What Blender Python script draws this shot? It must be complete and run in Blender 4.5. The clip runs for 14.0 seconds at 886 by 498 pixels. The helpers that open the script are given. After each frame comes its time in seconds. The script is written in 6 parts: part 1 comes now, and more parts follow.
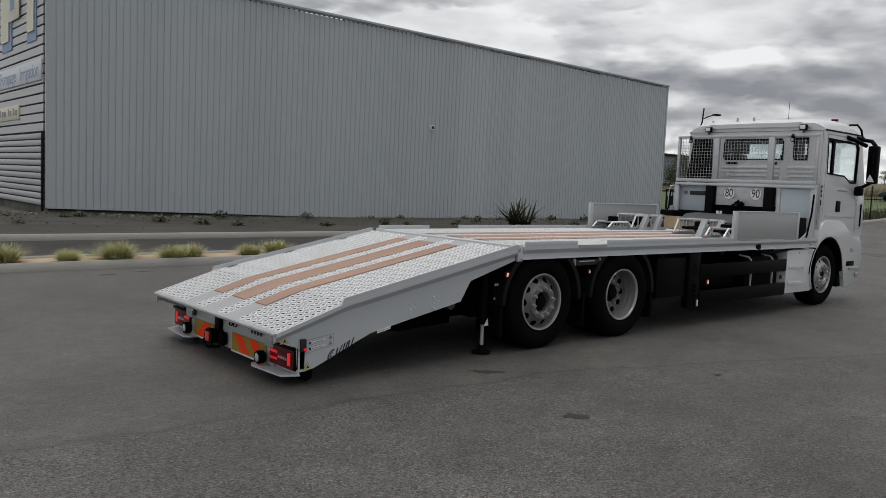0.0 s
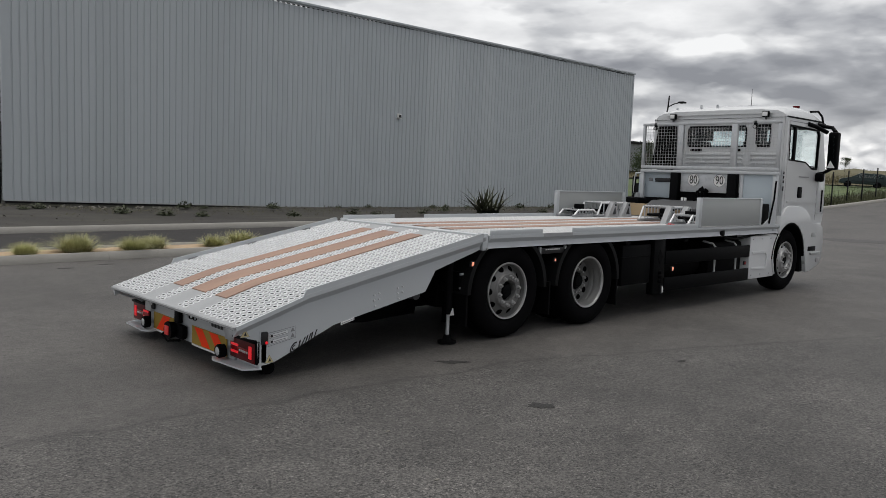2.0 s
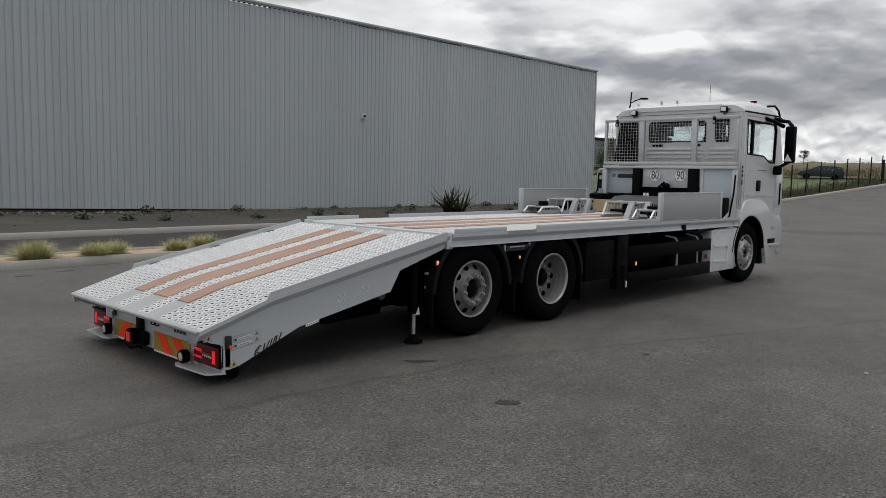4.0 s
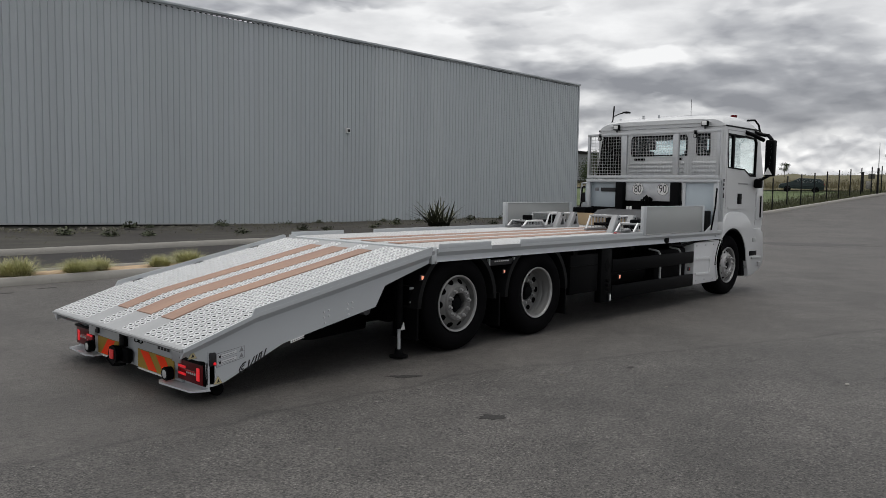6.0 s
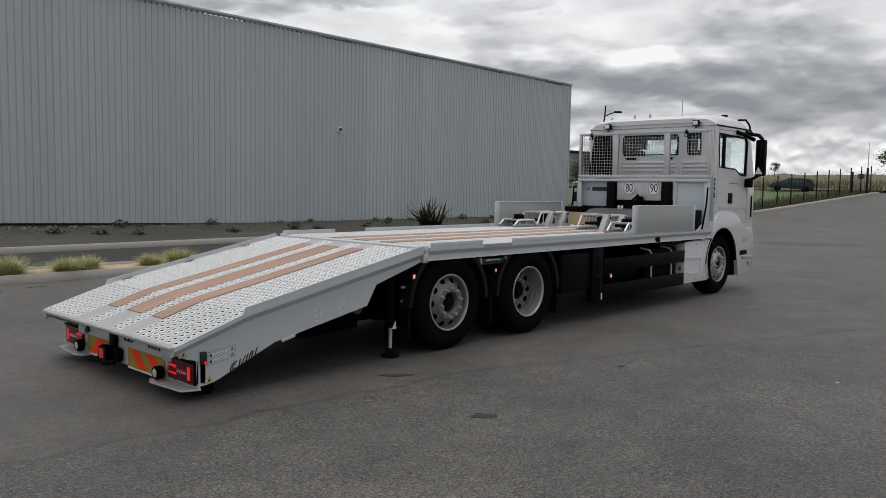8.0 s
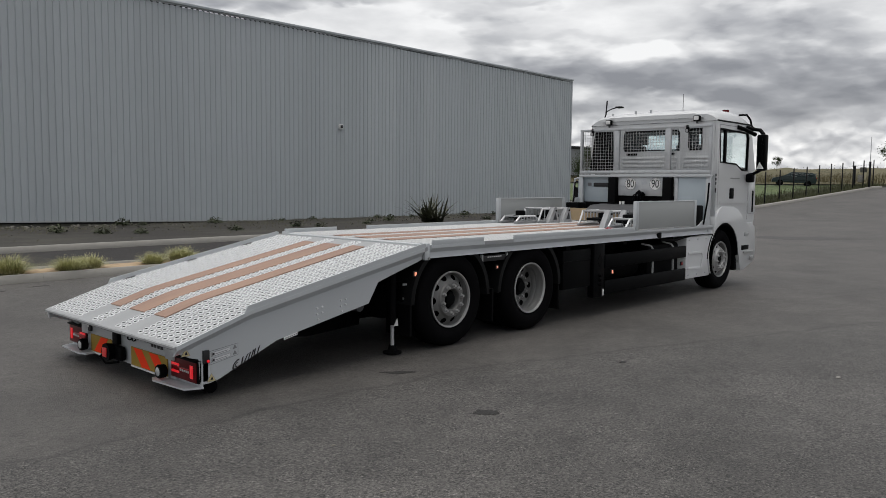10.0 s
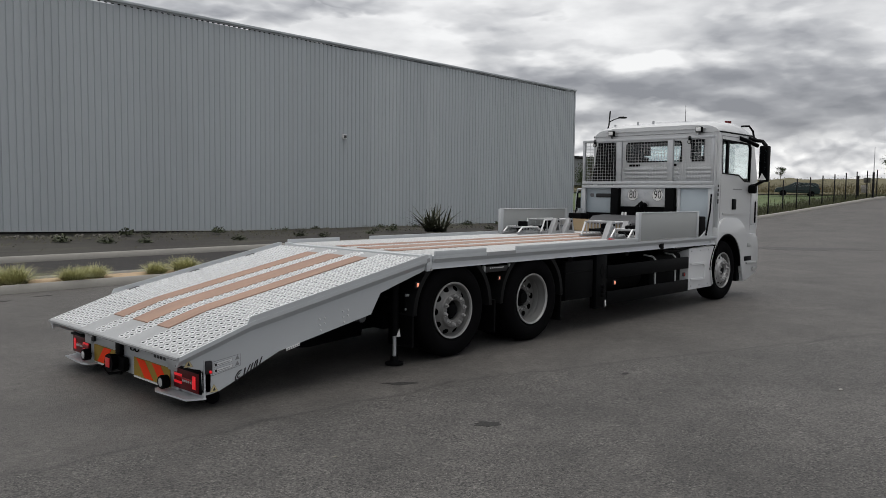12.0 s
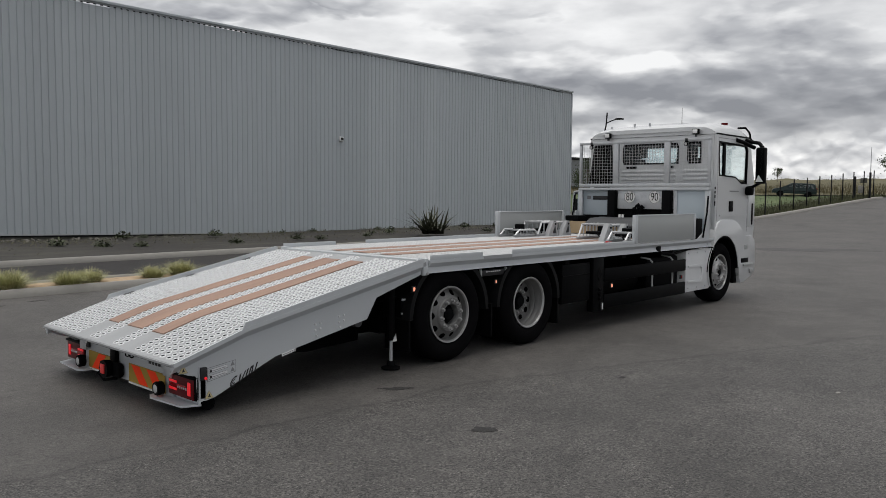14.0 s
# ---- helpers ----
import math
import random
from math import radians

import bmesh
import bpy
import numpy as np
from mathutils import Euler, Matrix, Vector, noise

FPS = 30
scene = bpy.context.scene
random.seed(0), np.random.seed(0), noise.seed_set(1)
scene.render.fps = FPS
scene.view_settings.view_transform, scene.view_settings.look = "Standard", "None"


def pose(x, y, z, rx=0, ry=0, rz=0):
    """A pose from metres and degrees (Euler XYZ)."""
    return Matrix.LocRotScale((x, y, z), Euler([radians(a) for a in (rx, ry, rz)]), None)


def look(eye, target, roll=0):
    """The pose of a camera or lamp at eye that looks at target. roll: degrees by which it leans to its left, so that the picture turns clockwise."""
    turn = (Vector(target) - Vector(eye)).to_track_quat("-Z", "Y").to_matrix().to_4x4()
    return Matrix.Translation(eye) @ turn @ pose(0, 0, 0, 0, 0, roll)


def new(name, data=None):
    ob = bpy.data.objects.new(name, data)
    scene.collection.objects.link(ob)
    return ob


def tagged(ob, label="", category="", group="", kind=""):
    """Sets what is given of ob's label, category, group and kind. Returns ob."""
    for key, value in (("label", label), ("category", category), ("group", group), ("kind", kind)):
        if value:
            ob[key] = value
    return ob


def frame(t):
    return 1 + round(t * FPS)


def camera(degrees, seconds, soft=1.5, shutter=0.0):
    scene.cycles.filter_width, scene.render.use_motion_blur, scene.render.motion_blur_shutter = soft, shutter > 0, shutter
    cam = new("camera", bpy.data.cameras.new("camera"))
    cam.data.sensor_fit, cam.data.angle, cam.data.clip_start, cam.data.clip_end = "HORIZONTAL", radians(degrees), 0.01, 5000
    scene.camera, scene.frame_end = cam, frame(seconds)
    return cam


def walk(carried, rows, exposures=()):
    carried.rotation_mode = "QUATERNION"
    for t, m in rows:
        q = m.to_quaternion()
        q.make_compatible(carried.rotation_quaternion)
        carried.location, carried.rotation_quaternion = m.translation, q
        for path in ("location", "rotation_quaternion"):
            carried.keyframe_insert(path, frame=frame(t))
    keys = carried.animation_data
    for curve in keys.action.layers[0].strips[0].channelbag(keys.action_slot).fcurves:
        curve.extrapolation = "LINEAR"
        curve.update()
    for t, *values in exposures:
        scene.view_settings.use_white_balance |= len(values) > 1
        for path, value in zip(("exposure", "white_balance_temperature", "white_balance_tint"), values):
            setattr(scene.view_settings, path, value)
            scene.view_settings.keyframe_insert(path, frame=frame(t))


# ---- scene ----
cam = camera(58.8, 14.0, soft=0.55)
PATH = [
    (0, (-6.197, -6.689, 1.685), (-4.888, -5.186, 1.522), 2.5),
    (0.5, (-6.17, -6.683, 1.684), (-4.859, -5.182, 1.514), 2.4),
    (1, (-6.145, -6.668, 1.681), (-4.822, -5.178, 1.507), 2.3),
    (1.5, (-6.122, -6.666, 1.684), (-4.772, -5.2, 1.505), 2.2),
    (2, (-6.108, -6.664, 1.686), (-4.742, -5.215, 1.498), 2.1),
    (2.5, (-6.096, -6.661, 1.685), (-4.719, -5.224, 1.48), 1.9),
    (3, (-6.09, -6.674, 1.685), (-4.693, -5.257, 1.486), 1.8),
    (3.2, (-6.092, -6.689, 1.682), (-4.687, -5.279, 1.486), 1.7),
    (5.3, (-6.074, -6.697, 1.708), (-4.631, -5.322, 1.54), 0.8),
    (5.5, (-6.105, -6.701, 1.705), (-4.652, -5.335, 1.545), 1.1),
    (6, (-6.102, -6.712, 1.704), (-4.65, -5.345, 1.551), 0.9),
    (6.5, (-6.107, -6.711, 1.703), (-4.649, -5.35, 1.553), 1.0),
    (7, (-6.105, -6.717, 1.704), (-4.647, -5.357, 1.552), 1.1),
    (7.5, (-6.111, -6.719, 1.71), (-4.649, -5.362, 1.557), 0.9),
    (8, (-6.099, -6.709, 1.702), (-4.633, -5.358, 1.547), 1.0),
    (8.2, (-6.09, -6.716, 1.697), (-4.633, -5.356, 1.534), 0.8),
    (10.3, (-6.105, -6.735, 1.718), (-4.643, -5.381, 1.555), 0.6),
    (10.5, (-6.097, -6.744, 1.725), (-4.637, -5.386, 1.568), 0.7),
    (11, (-6.096, -6.753, 1.719), (-4.641, -5.389, 1.565), 0.6),
    (11.5, (-6.102, -6.74, 1.728), (-4.647, -5.375, 1.579), 0.8),
    (12, (-6.113, -6.75, 1.728), (-4.655, -5.387, 1.588), 0.7),
    (12.5, (-6.107, -6.749, 1.729), (-4.647, -5.389, 1.594), 0.7),
    (13, (-6.09, -6.731, 1.751), (-4.632, -5.369, 1.611), 0.6),
    (13.5, (-6.087, -6.745, 1.75), (-4.627, -5.384, 1.608), 0.6),
    (14, (-6.083, -6.743, 1.752), (-4.621, -5.384, 1.616), 0.5),
]
walk(cam, [(t, look(eye, target, roll)) for t, eye, target, roll in PATH], [(0.0, -0.02), (0.5, 0.0), (1.2, 0.07), (14.0, 0.07)])

# ---- light ----
SUN_FROM = Vector((-0.10, 0.0, 0.995)).normalized()
world = bpy.data.worlds.new("overcast_sky")
scene.world = world
world.use_nodes = True
wn, wl = world.node_tree.nodes, world.node_tree.links
wn.clear()


def wnode(kind, **values):
    n = wn.new(kind)
    for k, v in values.items():
        n.inputs[k].default_value = v
    return n


w_out = wnode("ShaderNodeOutputWorld")
w_bg = wnode("ShaderNodeBackground", Strength=1.12)
w_sky = wn.new("ShaderNodeTexSky")
w_sky.sky_type = "NISHITA"
w_sky.sun_disc = False
w_sky.sun_elevation = math.asin(SUN_FROM.z)
w_sky.sun_rotation = math.atan2(SUN_FROM.x, SUN_FROM.y)
w_sky.dust_density = 3.0
w_co = wn.new("ShaderNodeTexCoord")
w_sep = wn.new("ShaderNodeSeparateXYZ")
wl.new(w_co.outputs["Generated"], w_sep.inputs[0])


def wmath(op, a, b=None, clamp=False):
    n = wn.new("ShaderNodeMath")
    n.operation, n.use_clamp = op, clamp
    for slot, v in ((0, a), (1, b)):
        if v is None:
            continue
        if isinstance(v, (int, float)):
            n.inputs[slot].default_value = v
        else:
            wl.new(v, n.inputs[slot])
    return n.outputs[0]


# cloud masses: a broad noise, billows that swell out of it, tops lit from above
w_up = wmath("MAXIMUM", w_sep.outputs[2], 0.0)


def wvec(op, a, b):
    n = wn.new("ShaderNodeVectorMath")
    n.operation = op
    for slot, v in ((0, a), (1, b)):
        if isinstance(v, tuple):
            n.inputs[slot].default_value = v
        else:
            wl.new(v, n.inputs[slot])
    return n.outputs[0]


def wnoise(vec, scale, detail, rough, out="Fac"):
    n = wnode("ShaderNodeTexNoise", Scale=scale, Detail=detail, Roughness=rough)
    wl.new(vec, n.inputs["Vector"])
    return n.outputs[out]


def wramp(src, stops):
    r = wn.new("ShaderNodeValToRGB")
    wl.new(src, r.inputs[0])
    e = r.color_ramp.elements
    e[0].position, e[0].color = stops[0][0], (*stops[0][1], 1)
    e[1].position, e[1].color = stops[-1][0], (*stops[-1][1], 1)
    for at, c in stops[1:-1]:
        x = e.new(at)
        x.color = (*c, 1)
    return r.outputs[0]


w_dir = wvec("ADD", wvec("MULTIPLY", w_co.outputs["Generated"], (1.0, 1.0, 3.0)), (5.15, 2.6, 1.07))
w_low = wmath("SUBTRACT", 1.0, wmath("DIVIDE", w_up, 0.135), True)


def puffs(at, scale):
    """Rounded billows at several sizes, 0 in the clefts to 1 on the crowns."""
    n = wnode("ShaderNodeTexVoronoi", Scale=scale, Detail=2.0, Roughness=0.5, Lacunarity=2.3)
    n.feature, n.normalize = "F1", False
    wl.new(at, n.inputs["Vector"])
    return wmath("SUBTRACT", 1.0, wmath("MULTIPLY", n.outputs["Distance"], 0.55))


def cloud_mass(lift):
    """Thickness of the cloud deck, seen a little higher up the sky by lift."""
    at = wvec("ADD", w_dir, (0.0, 0.0, lift))
    wob = wvec("ADD", at, wvec("MULTIPLY", wnoise(at, 6.0, 5.0, 0.55, "Color"), (0.16, 0.16, 0.16)))
    lumps = puffs(wob, 6.5)
    return wmath("ADD", wnoise(at, 3.0, 4.0, 0.45), wmath("MULTIPLY", wmath("SUBTRACT", lumps, 0.55), 0.45)), lumps


# a bright broken layer, and in front of it grey masses with lit upper rims
w_big, w_lumps = cloud_mass(0.0)
w_big_up = cloud_mass(0.06)[0]
w_front = wmath("MULTIPLY", wmath("SUBTRACT", w_big, 0.42), 11.0, True)
w_shade = wmath("ADD", wmath("MULTIPLY", wmath("SUBTRACT", w_big, w_big_up), 1.6), wmath("ADD", wmath("MULTIPLY", wmath("SUBTRACT", w_lumps, 0.55), 0.22), 0.465))
w_shade = wmath("SUBTRACT", w_shade, wmath("MULTIPLY", wmath("SUBTRACT", w_big, 0.5), 0.5))
w_behind = wmath("ADD", wmath("MULTIPLY", wmath("SUBTRACT", wnoise(w_dir, 8.0, 7.0, 0.5), 0.5), 0.7), 0.69)
w_deck = wmath("ADD", wmath("MULTIPLY", w_shade, w_front), wmath("MULTIPLY", w_behind, wmath("SUBTRACT", 1.0, w_front)))
w_deck = wmath("ADD", w_deck, wmath("MULTIPLY", wmath("MAXIMUM", wmath("SUBTRACT", w_up, 0.28), 0.0), 0.52))
# the cloud is thinner over the warehouse side
w_glow = wn.new("ShaderNodeVectorMath")
w_glow.operation = "DOT_PRODUCT"
w_glow.inputs[1].default_value = (0.25, 0.97, 0.0)
wl.new(w_co.outputs["Generated"], w_glow.inputs[0])
w_deck = wmath("ADD", w_deck, wmath("MULTIPLY", wmath("SUBTRACT", wmath("MAXIMUM", w_glow.outputs["Value"], -0.1), 0.62), 0.22))
w_grey = wramp(w_deck, ((0.22, (0.23, 0.235, 0.255)), (0.40, (0.33, 0.335, 0.355)), (0.54, (0.47, 0.475, 0.49)), (0.66, (0.62, 0.622, 0.63)), (0.82, (0.82, 0.82, 0.82))))
# heaped white clouds low over the horizon
w_hdir = wvec("ADD", wvec("MULTIPLY", w_co.outputs["Generated"], (1.0, 1.0, 1.9)), (1.3, 2.7, 0.2))
w_hwob = wvec("ADD", w_hdir, wvec("MULTIPLY", wnoise(w_hdir, 22.0, 4.0, 0.5, "Color"), (0.03, 0.03, 0.03)))
w_heap = puffs(w_hwob, 13.0)
w_heap_up = puffs(wvec("ADD", w_hwob, (0.0, 0.0, 0.016)), 13.0)
w_patch = wnoise(w_hdir, 4.5, 3.0, 0.5)
w_mask = wmath("MULTIPLY", wmath("SUBTRACT", wmath("ADD", wmath("MULTIPLY", w_low, 0.95), wmath("MULTIPLY", w_patch, 0.7)), 0.66), 5.0, True)
w_lit = wmath("ADD", wmath("MULTIPLY", wmath("SUBTRACT", w_heap, w_heap_up), 2.2), wmath("ADD", wmath("MULTIPLY", w_low, 0.16), 0.42))
w_white = wramp(w_lit, ((0.15, (0.42, 0.425, 0.445)), (0.42, (0.58, 0.585, 0.60)), (0.60, (0.72, 0.72, 0.725)), (0.82, (0.90, 0.90, 0.895))))
w_cloud = wn.new("ShaderNodeMix")
w_cloud.data_type = "RGBA"
wl.new(w_mask, w_cloud.inputs[0])
wl.new(w_grey, w_cloud.inputs[6])
wl.new(w_white, w_cloud.inputs[7])
w_mix = wn.new("ShaderNodeMix")
w_mix.data_type = "RGBA"
w_mix.inputs[0].default_value = 0.93
w_dim = wn.new("ShaderNodeVectorMath")
w_dim.operation = "SCALE"
w_dim.inputs["Scale"].default_value = 0.1
wl.new(w_sky.outputs[0], w_dim.inputs[0])
wl.new(w_dim.outputs[0], w_mix.inputs[6])
wl.new(w_cloud.outputs[2], w_mix.inputs[7])
wl.new(w_mix.outputs[2], w_bg.inputs[0])
wl.new(w_bg.outputs[0], w_out.inputs[0])

sun = new("sun", bpy.data.lights.new("sun", "SUN"))
sun.data.energy, sun.data.angle, sun.data.color = 1.5, radians(38), (1.0, 0.97, 0.92)
sun.matrix_world = look(SUN_FROM * 60, (0, 0, 0))


# ---- materials ----
def mat(name, base, rough=0.5, metal=0.0, var=0.1, scale=4.0, fine=90.0, bump=0.0, bump_scale=150.0, rnd=0.0,
        stain=None, stain_scale=1.2, stain_at=0.62, emit=0.0, rough_var=0.08, coat=0.0, stretch=(1, 1, 1), spec=0.5):
    m = bpy.data.materials.new(name)
    m.use_nodes = True
    n, l = m.node_tree.nodes, m.node_tree.links
    b = n["Principled BSDF"]
    co = n.new("ShaderNodeTexCoord")
    mp = n.new("ShaderNodeMapping")
    mp.inputs["Scale"].default_value = stretch
    l.new(co.outputs["Object"], mp.inputs[0])

    def noise_out(s, detail=5.0, r=0.6):
        t = n.new("ShaderNodeTexNoise")
        t.inputs["Scale"].default_value, t.inputs["Detail"].default_value, t.inputs["Roughness"].default_value = s, detail, r
        l.new(mp.outputs[0], t.inputs["Vector"])
        return t.outputs["Fac"]

    def calc(op, a, c):
        k = n.new("ShaderNodeMath")
        k.operation = op
        for slot, v in ((0, a), (1, c)):
            if isinstance(v, (int, float)):
                k.inputs[slot].default_value = v
            else:
                l.new(v, k.inputs[slot])
        return k.outputs[0]

    big, small = noise_out(scale), noise_out(fine, 3.0)
    value = calc("ADD", calc("MULTIPLY", big, 2 * var), calc("MULTIPLY", small, var))
    value = calc("ADD", value, 1 - 1.5 * var)
    if rnd:
        info = n.new("ShaderNodeObjectInfo")
        value = calc("ADD", value, calc("MULTIPLY", calc("SUBTRACT", info.outputs["Random"], 0.5), 2 * rnd))
    hsv = n.new("ShaderNodeHueSaturation")
    hsv.inputs["Color"].default_value = (*base, 1)
    l.new(value, hsv.inputs["Value"])
    colour = hsv.outputs[0]
    if stain:
        ramp = n.new("ShaderNodeValToRGB")
        ramp.color_ramp.elements[0].position = stain_at - 0.1
        ramp.color_ramp.elements[1].position = stain_at + 0.12
        l.new(noise_out(stain_scale, 8.0, 0.65), ramp.inputs[0])
        mix = n.new("ShaderNodeMix")
        mix.data_type = "RGBA"
        l.new(ramp.outputs[0], mix.inputs[0])
        l.new(colour, mix.inputs[6])
        mix.inputs[7].default_value = (*stain, 1)
        colour = mix.outputs[2]
    l.new(colour, b.inputs["Base Color"])
    l.new(calc("ADD", calc("MULTIPLY", small, rough_var), rough - rough_var / 2), b.inputs["Roughness"])
    b.inputs["Metallic"].default_value = metal
    b.inputs["Coat Weight"].default_value = coat
    b.inputs["Specular IOR Level"].default_value = spec
    if bump:
        bp = n.new("ShaderNodeBump")
        bp.inputs["Strength"].default_value, bp.inputs["Distance"].default_value = bump, 0.01
        l.new(noise_out(bump_scale, 4.0), bp.inputs["Height"])
        l.new(bp.outputs[0], b.inputs["Normal"])
    if emit:
        b.inputs["Emission Color"].default_value = (*base, 1)
        b.inputs["Emission Strength"].default_value = emit
    return m


def glass_mat(name, tint, rough=0.02, clear=0.55):
    m = bpy.data.materials.new(name)
    m.use_nodes = True
    n, l = m.node_tree.nodes, m.node_tree.links
    n.remove(n["Principled BSDF"])
    out = n["Material Output"]
    gloss, trans, mix, fr = (n.new("ShaderNodeBsdfGlossy"), n.new("ShaderNodeBsdfTransparent"), n.new("ShaderNodeMixShader"), n.new("ShaderNodeLayerWeight"))
    gloss.inputs["Roughness"].default_value = rough
    trans.inputs["Color"].default_value = (*tint, 1)
    fr.inputs["Blend"].default_value = 0.5
    power, scaled = n.new("ShaderNodeMath"), n.new("ShaderNodeMath")
    power.operation, scaled.operation = "POWER", "MULTIPLY_ADD"
    power.inputs[1].default_value, scaled.inputs[1].default_value, scaled.inputs[2].default_value = 4.0, 0.6, 0.04
    l.new(fr.outputs["Facing"], power.inputs[0])
    l.new(power.outputs[0], scaled.inputs[0])
    l.new(scaled.outputs[0], mix.inputs[0])
    l.new(trans.outputs[0], mix.inputs[1])
    l.new(gloss.outputs[0], mix.inputs[2])
    l.new(mix.outputs[0], out.inputs[0])
    return m


def asphalt_mat(name):
    m = bpy.data.materials.new(name)
    m.use_nodes = True
    n, l = m.node_tree.nodes, m.node_tree.links
    b = n["Principled BSDF"]
    co = n.new("ShaderNodeTexCoord")

    def tex(kind, s, **kw):
        t = n.new(kind)
        t.inputs["Scale"].default_value = s
        for k, v in kw.items():
            t.inputs[k].default_value = v
        l.new(co.outputs["Object"], t.inputs["Vector"])
        return t

    def ramp(src, stops):
        r = n.new("ShaderNodeValToRGB")
        e = r.color_ramp.elements
        e[0].position, e[0].color = stops[0][0], (*[stops[0][1]] * 3, 1)
        e[1].position, e[1].color = stops[-1][0], (*[stops[-1][1]] * 3, 1)
        for at, v in stops[1:-1]:
            x = e.new(at)
            x.color = (v, v, v, 1)
        l.new(src, r.inputs[0])
        return r.outputs[0]

    def mul(a, c):
        k = n.new("ShaderNodeMix")
        k.data_type, k.blend_type = "RGBA", "MULTIPLY"
        k.inputs[0].default_value = 1.0
        l.new(a, k.inputs[6])
        if isinstance(c, tuple):
            k.inputs[7].default_value = (*c, 1)
        else:
            l.new(c, k.inputs[7])
        return k.outputs[2]

    stones = tex("ShaderNodeTexVoronoi", 80.0, Randomness=1.0)
    grit = tex("ShaderNodeTexNoise", 150.0, Detail=3.0, Roughness=0.7)
    patch = tex("ShaderNodeTexNoise", 0.42, Detail=8.0, Roughness=0.66, Distortion=0.4)
    blotch = tex("ShaderNodeTexNoise", 1.7, Detail=6.0, Roughness=0.62)
    wear = tex("ShaderNodeTexNoise", 5.5, Detail=7.0, Roughness=0.72)
    pits = tex("ShaderNodeTexNoise", 42.0, Detail=3.0, Roughness=0.6)
    spots = tex("ShaderNodeTexNoise", 8.0, Detail=3.0, Roughness=0.55)
    shade = n.new("ShaderNodeSeparateColor")
    l.new(stones.outputs["Color"], shade.inputs[0])

    def calc(op, u, v, clamp=False):
        k = n.new("ShaderNodeMath")
        k.operation, k.use_clamp = op, clamp
        for slot, q in ((0, u), (1, v)):
            if isinstance(q, (int, float)):
                k.inputs[slot].default_value = q
            else:
                l.new(q, k.inputs[slot])
        return k.outputs[0]

    # signed distance from the joint between the two lanes, wandering a little
    axis = n.new("ShaderNodeSeparateXYZ")
    l.new(co.outputs["Object"], axis.inputs[0])
    line = calc("ADD", calc("ADD", axis.outputs[1], 2.03), calc("MULTIPLY", axis.outputs[0], 0.08))
    line = calc("ADD", line, calc("MULTIPLY", calc("MAXIMUM", calc("ADD", axis.outputs[0], 0.6), 0.0), 0.28))
    line = calc("ADD", line, calc("MULTIPLY", calc("SUBTRACT", blotch.outputs["Fac"], 0.5), 0.35))
    old = calc("SUBTRACT", 0.5, calc("MULTIPLY", line, 3.0), True)
    joint = ramp(calc("ABSOLUTE", line, 0.0), [(0.0, 0.55), (0.012, 0.72), (0.05, 1.0), (1.0, 1.0)])

    def blend(fac, u, v):
        k = n.new("ShaderNodeMix")
        k.data_type = "RGBA"
        l.new(fac, k.inputs[0])
        for slot, q in ((6, u), (7, v)):
            if isinstance(q, tuple):
                k.inputs[slot].default_value = (*q, 1)
            else:
                l.new(q, k.inputs[slot])
        return k.outputs[2]

    chips = tex("ShaderNodeTexVoronoi", 100.0, Randomness=1.0)
    chip = n.new("ShaderNodeSeparateColor")
    l.new(chips.outputs["Color"], chip.inputs[0])
    clump = tex("ShaderNodeTexNoise", 3.2, Detail=5.0, Roughness=0.7)
    # the older lane has lost its fines: open pits and pale chips
    worn = calc("MULTIPLY", old, calc("ADD", calc("MULTIPLY", clump.outputs["Fac"], 2.6), -0.5), True)
    c = ramp(shade.outputs[0], [(0.0, 0.45), (0.2, 0.8), (0.5, 1.0), (0.9, 1.1), (1.0, 1.5)])
    c = mul(c, ramp(grit.outputs["Fac"], [(0.3, 0.6), (0.5, 1.0), (0.72, 1.35)]))
    c = mul(c, ramp(patch.outputs["Fac"], [(0.3, 0.66), (0.5, 0.98), (0.7, 1.28)]))
    c = mul(c, ramp(blotch.outputs["Fac"], [(0.3, 0.84), (0.5, 1.0), (0.7, 1.16)]))
    c = mul(c, ramp(wear.outputs["Fac"], [(0.28, 0.74), (0.52, 1.0), (0.76, 1.26)]))
    c = mul(c, blend(worn, (1.0, 1.0, 1.0), ramp(chip.outputs[0], [(0.0, 0.10), (0.22, 0.25), (0.32, 0.9), (0.84, 1.05), (0.93, 1.4), (1.0, 2.1)])))
    c = mul(c, blend(old, ramp(pits.outputs["Fac"], [(0.30, 0.4), (0.38, 1.0), (1.0, 1.0)]), ramp(pits.outputs["Fac"], [(0.36, 0.2), (0.43, 0.9), (0.56, 1.04), (0.70, 1.3)])))
    c = mul(c, ramp(spots.outputs["Fac"], [(0.25, 0.5), (0.31, 1.0), (1.0, 1.0)]))
    c = mul(c, joint)
    c = mul(c, blend(old, (0.0735, 0.0685, 0.0642), (0.0850, 0.0800, 0.0752)))
    l.new(c, b.inputs["Base Color"])
    b.inputs["Roughness"].default_value = 0.64
    b.inputs["Specular IOR Level"].default_value = 0.5
    bp = n.new("ShaderNodeBump")
    bp.inputs["Strength"].default_value, bp.inputs["Distance"].default_value = 0.6, 0.006
    l.new(stones.outputs["Distance"], bp.inputs["Height"])
    bp2 = n.new("ShaderNodeBump")
    bp2.inputs["Strength"].default_value, bp2.inputs["Distance"].default_value = 0.35, 0.02
    l.new(wear.outputs["Fac"], bp2.inputs["Height"])
    l.new(bp.outputs[0], bp2.inputs["Normal"])
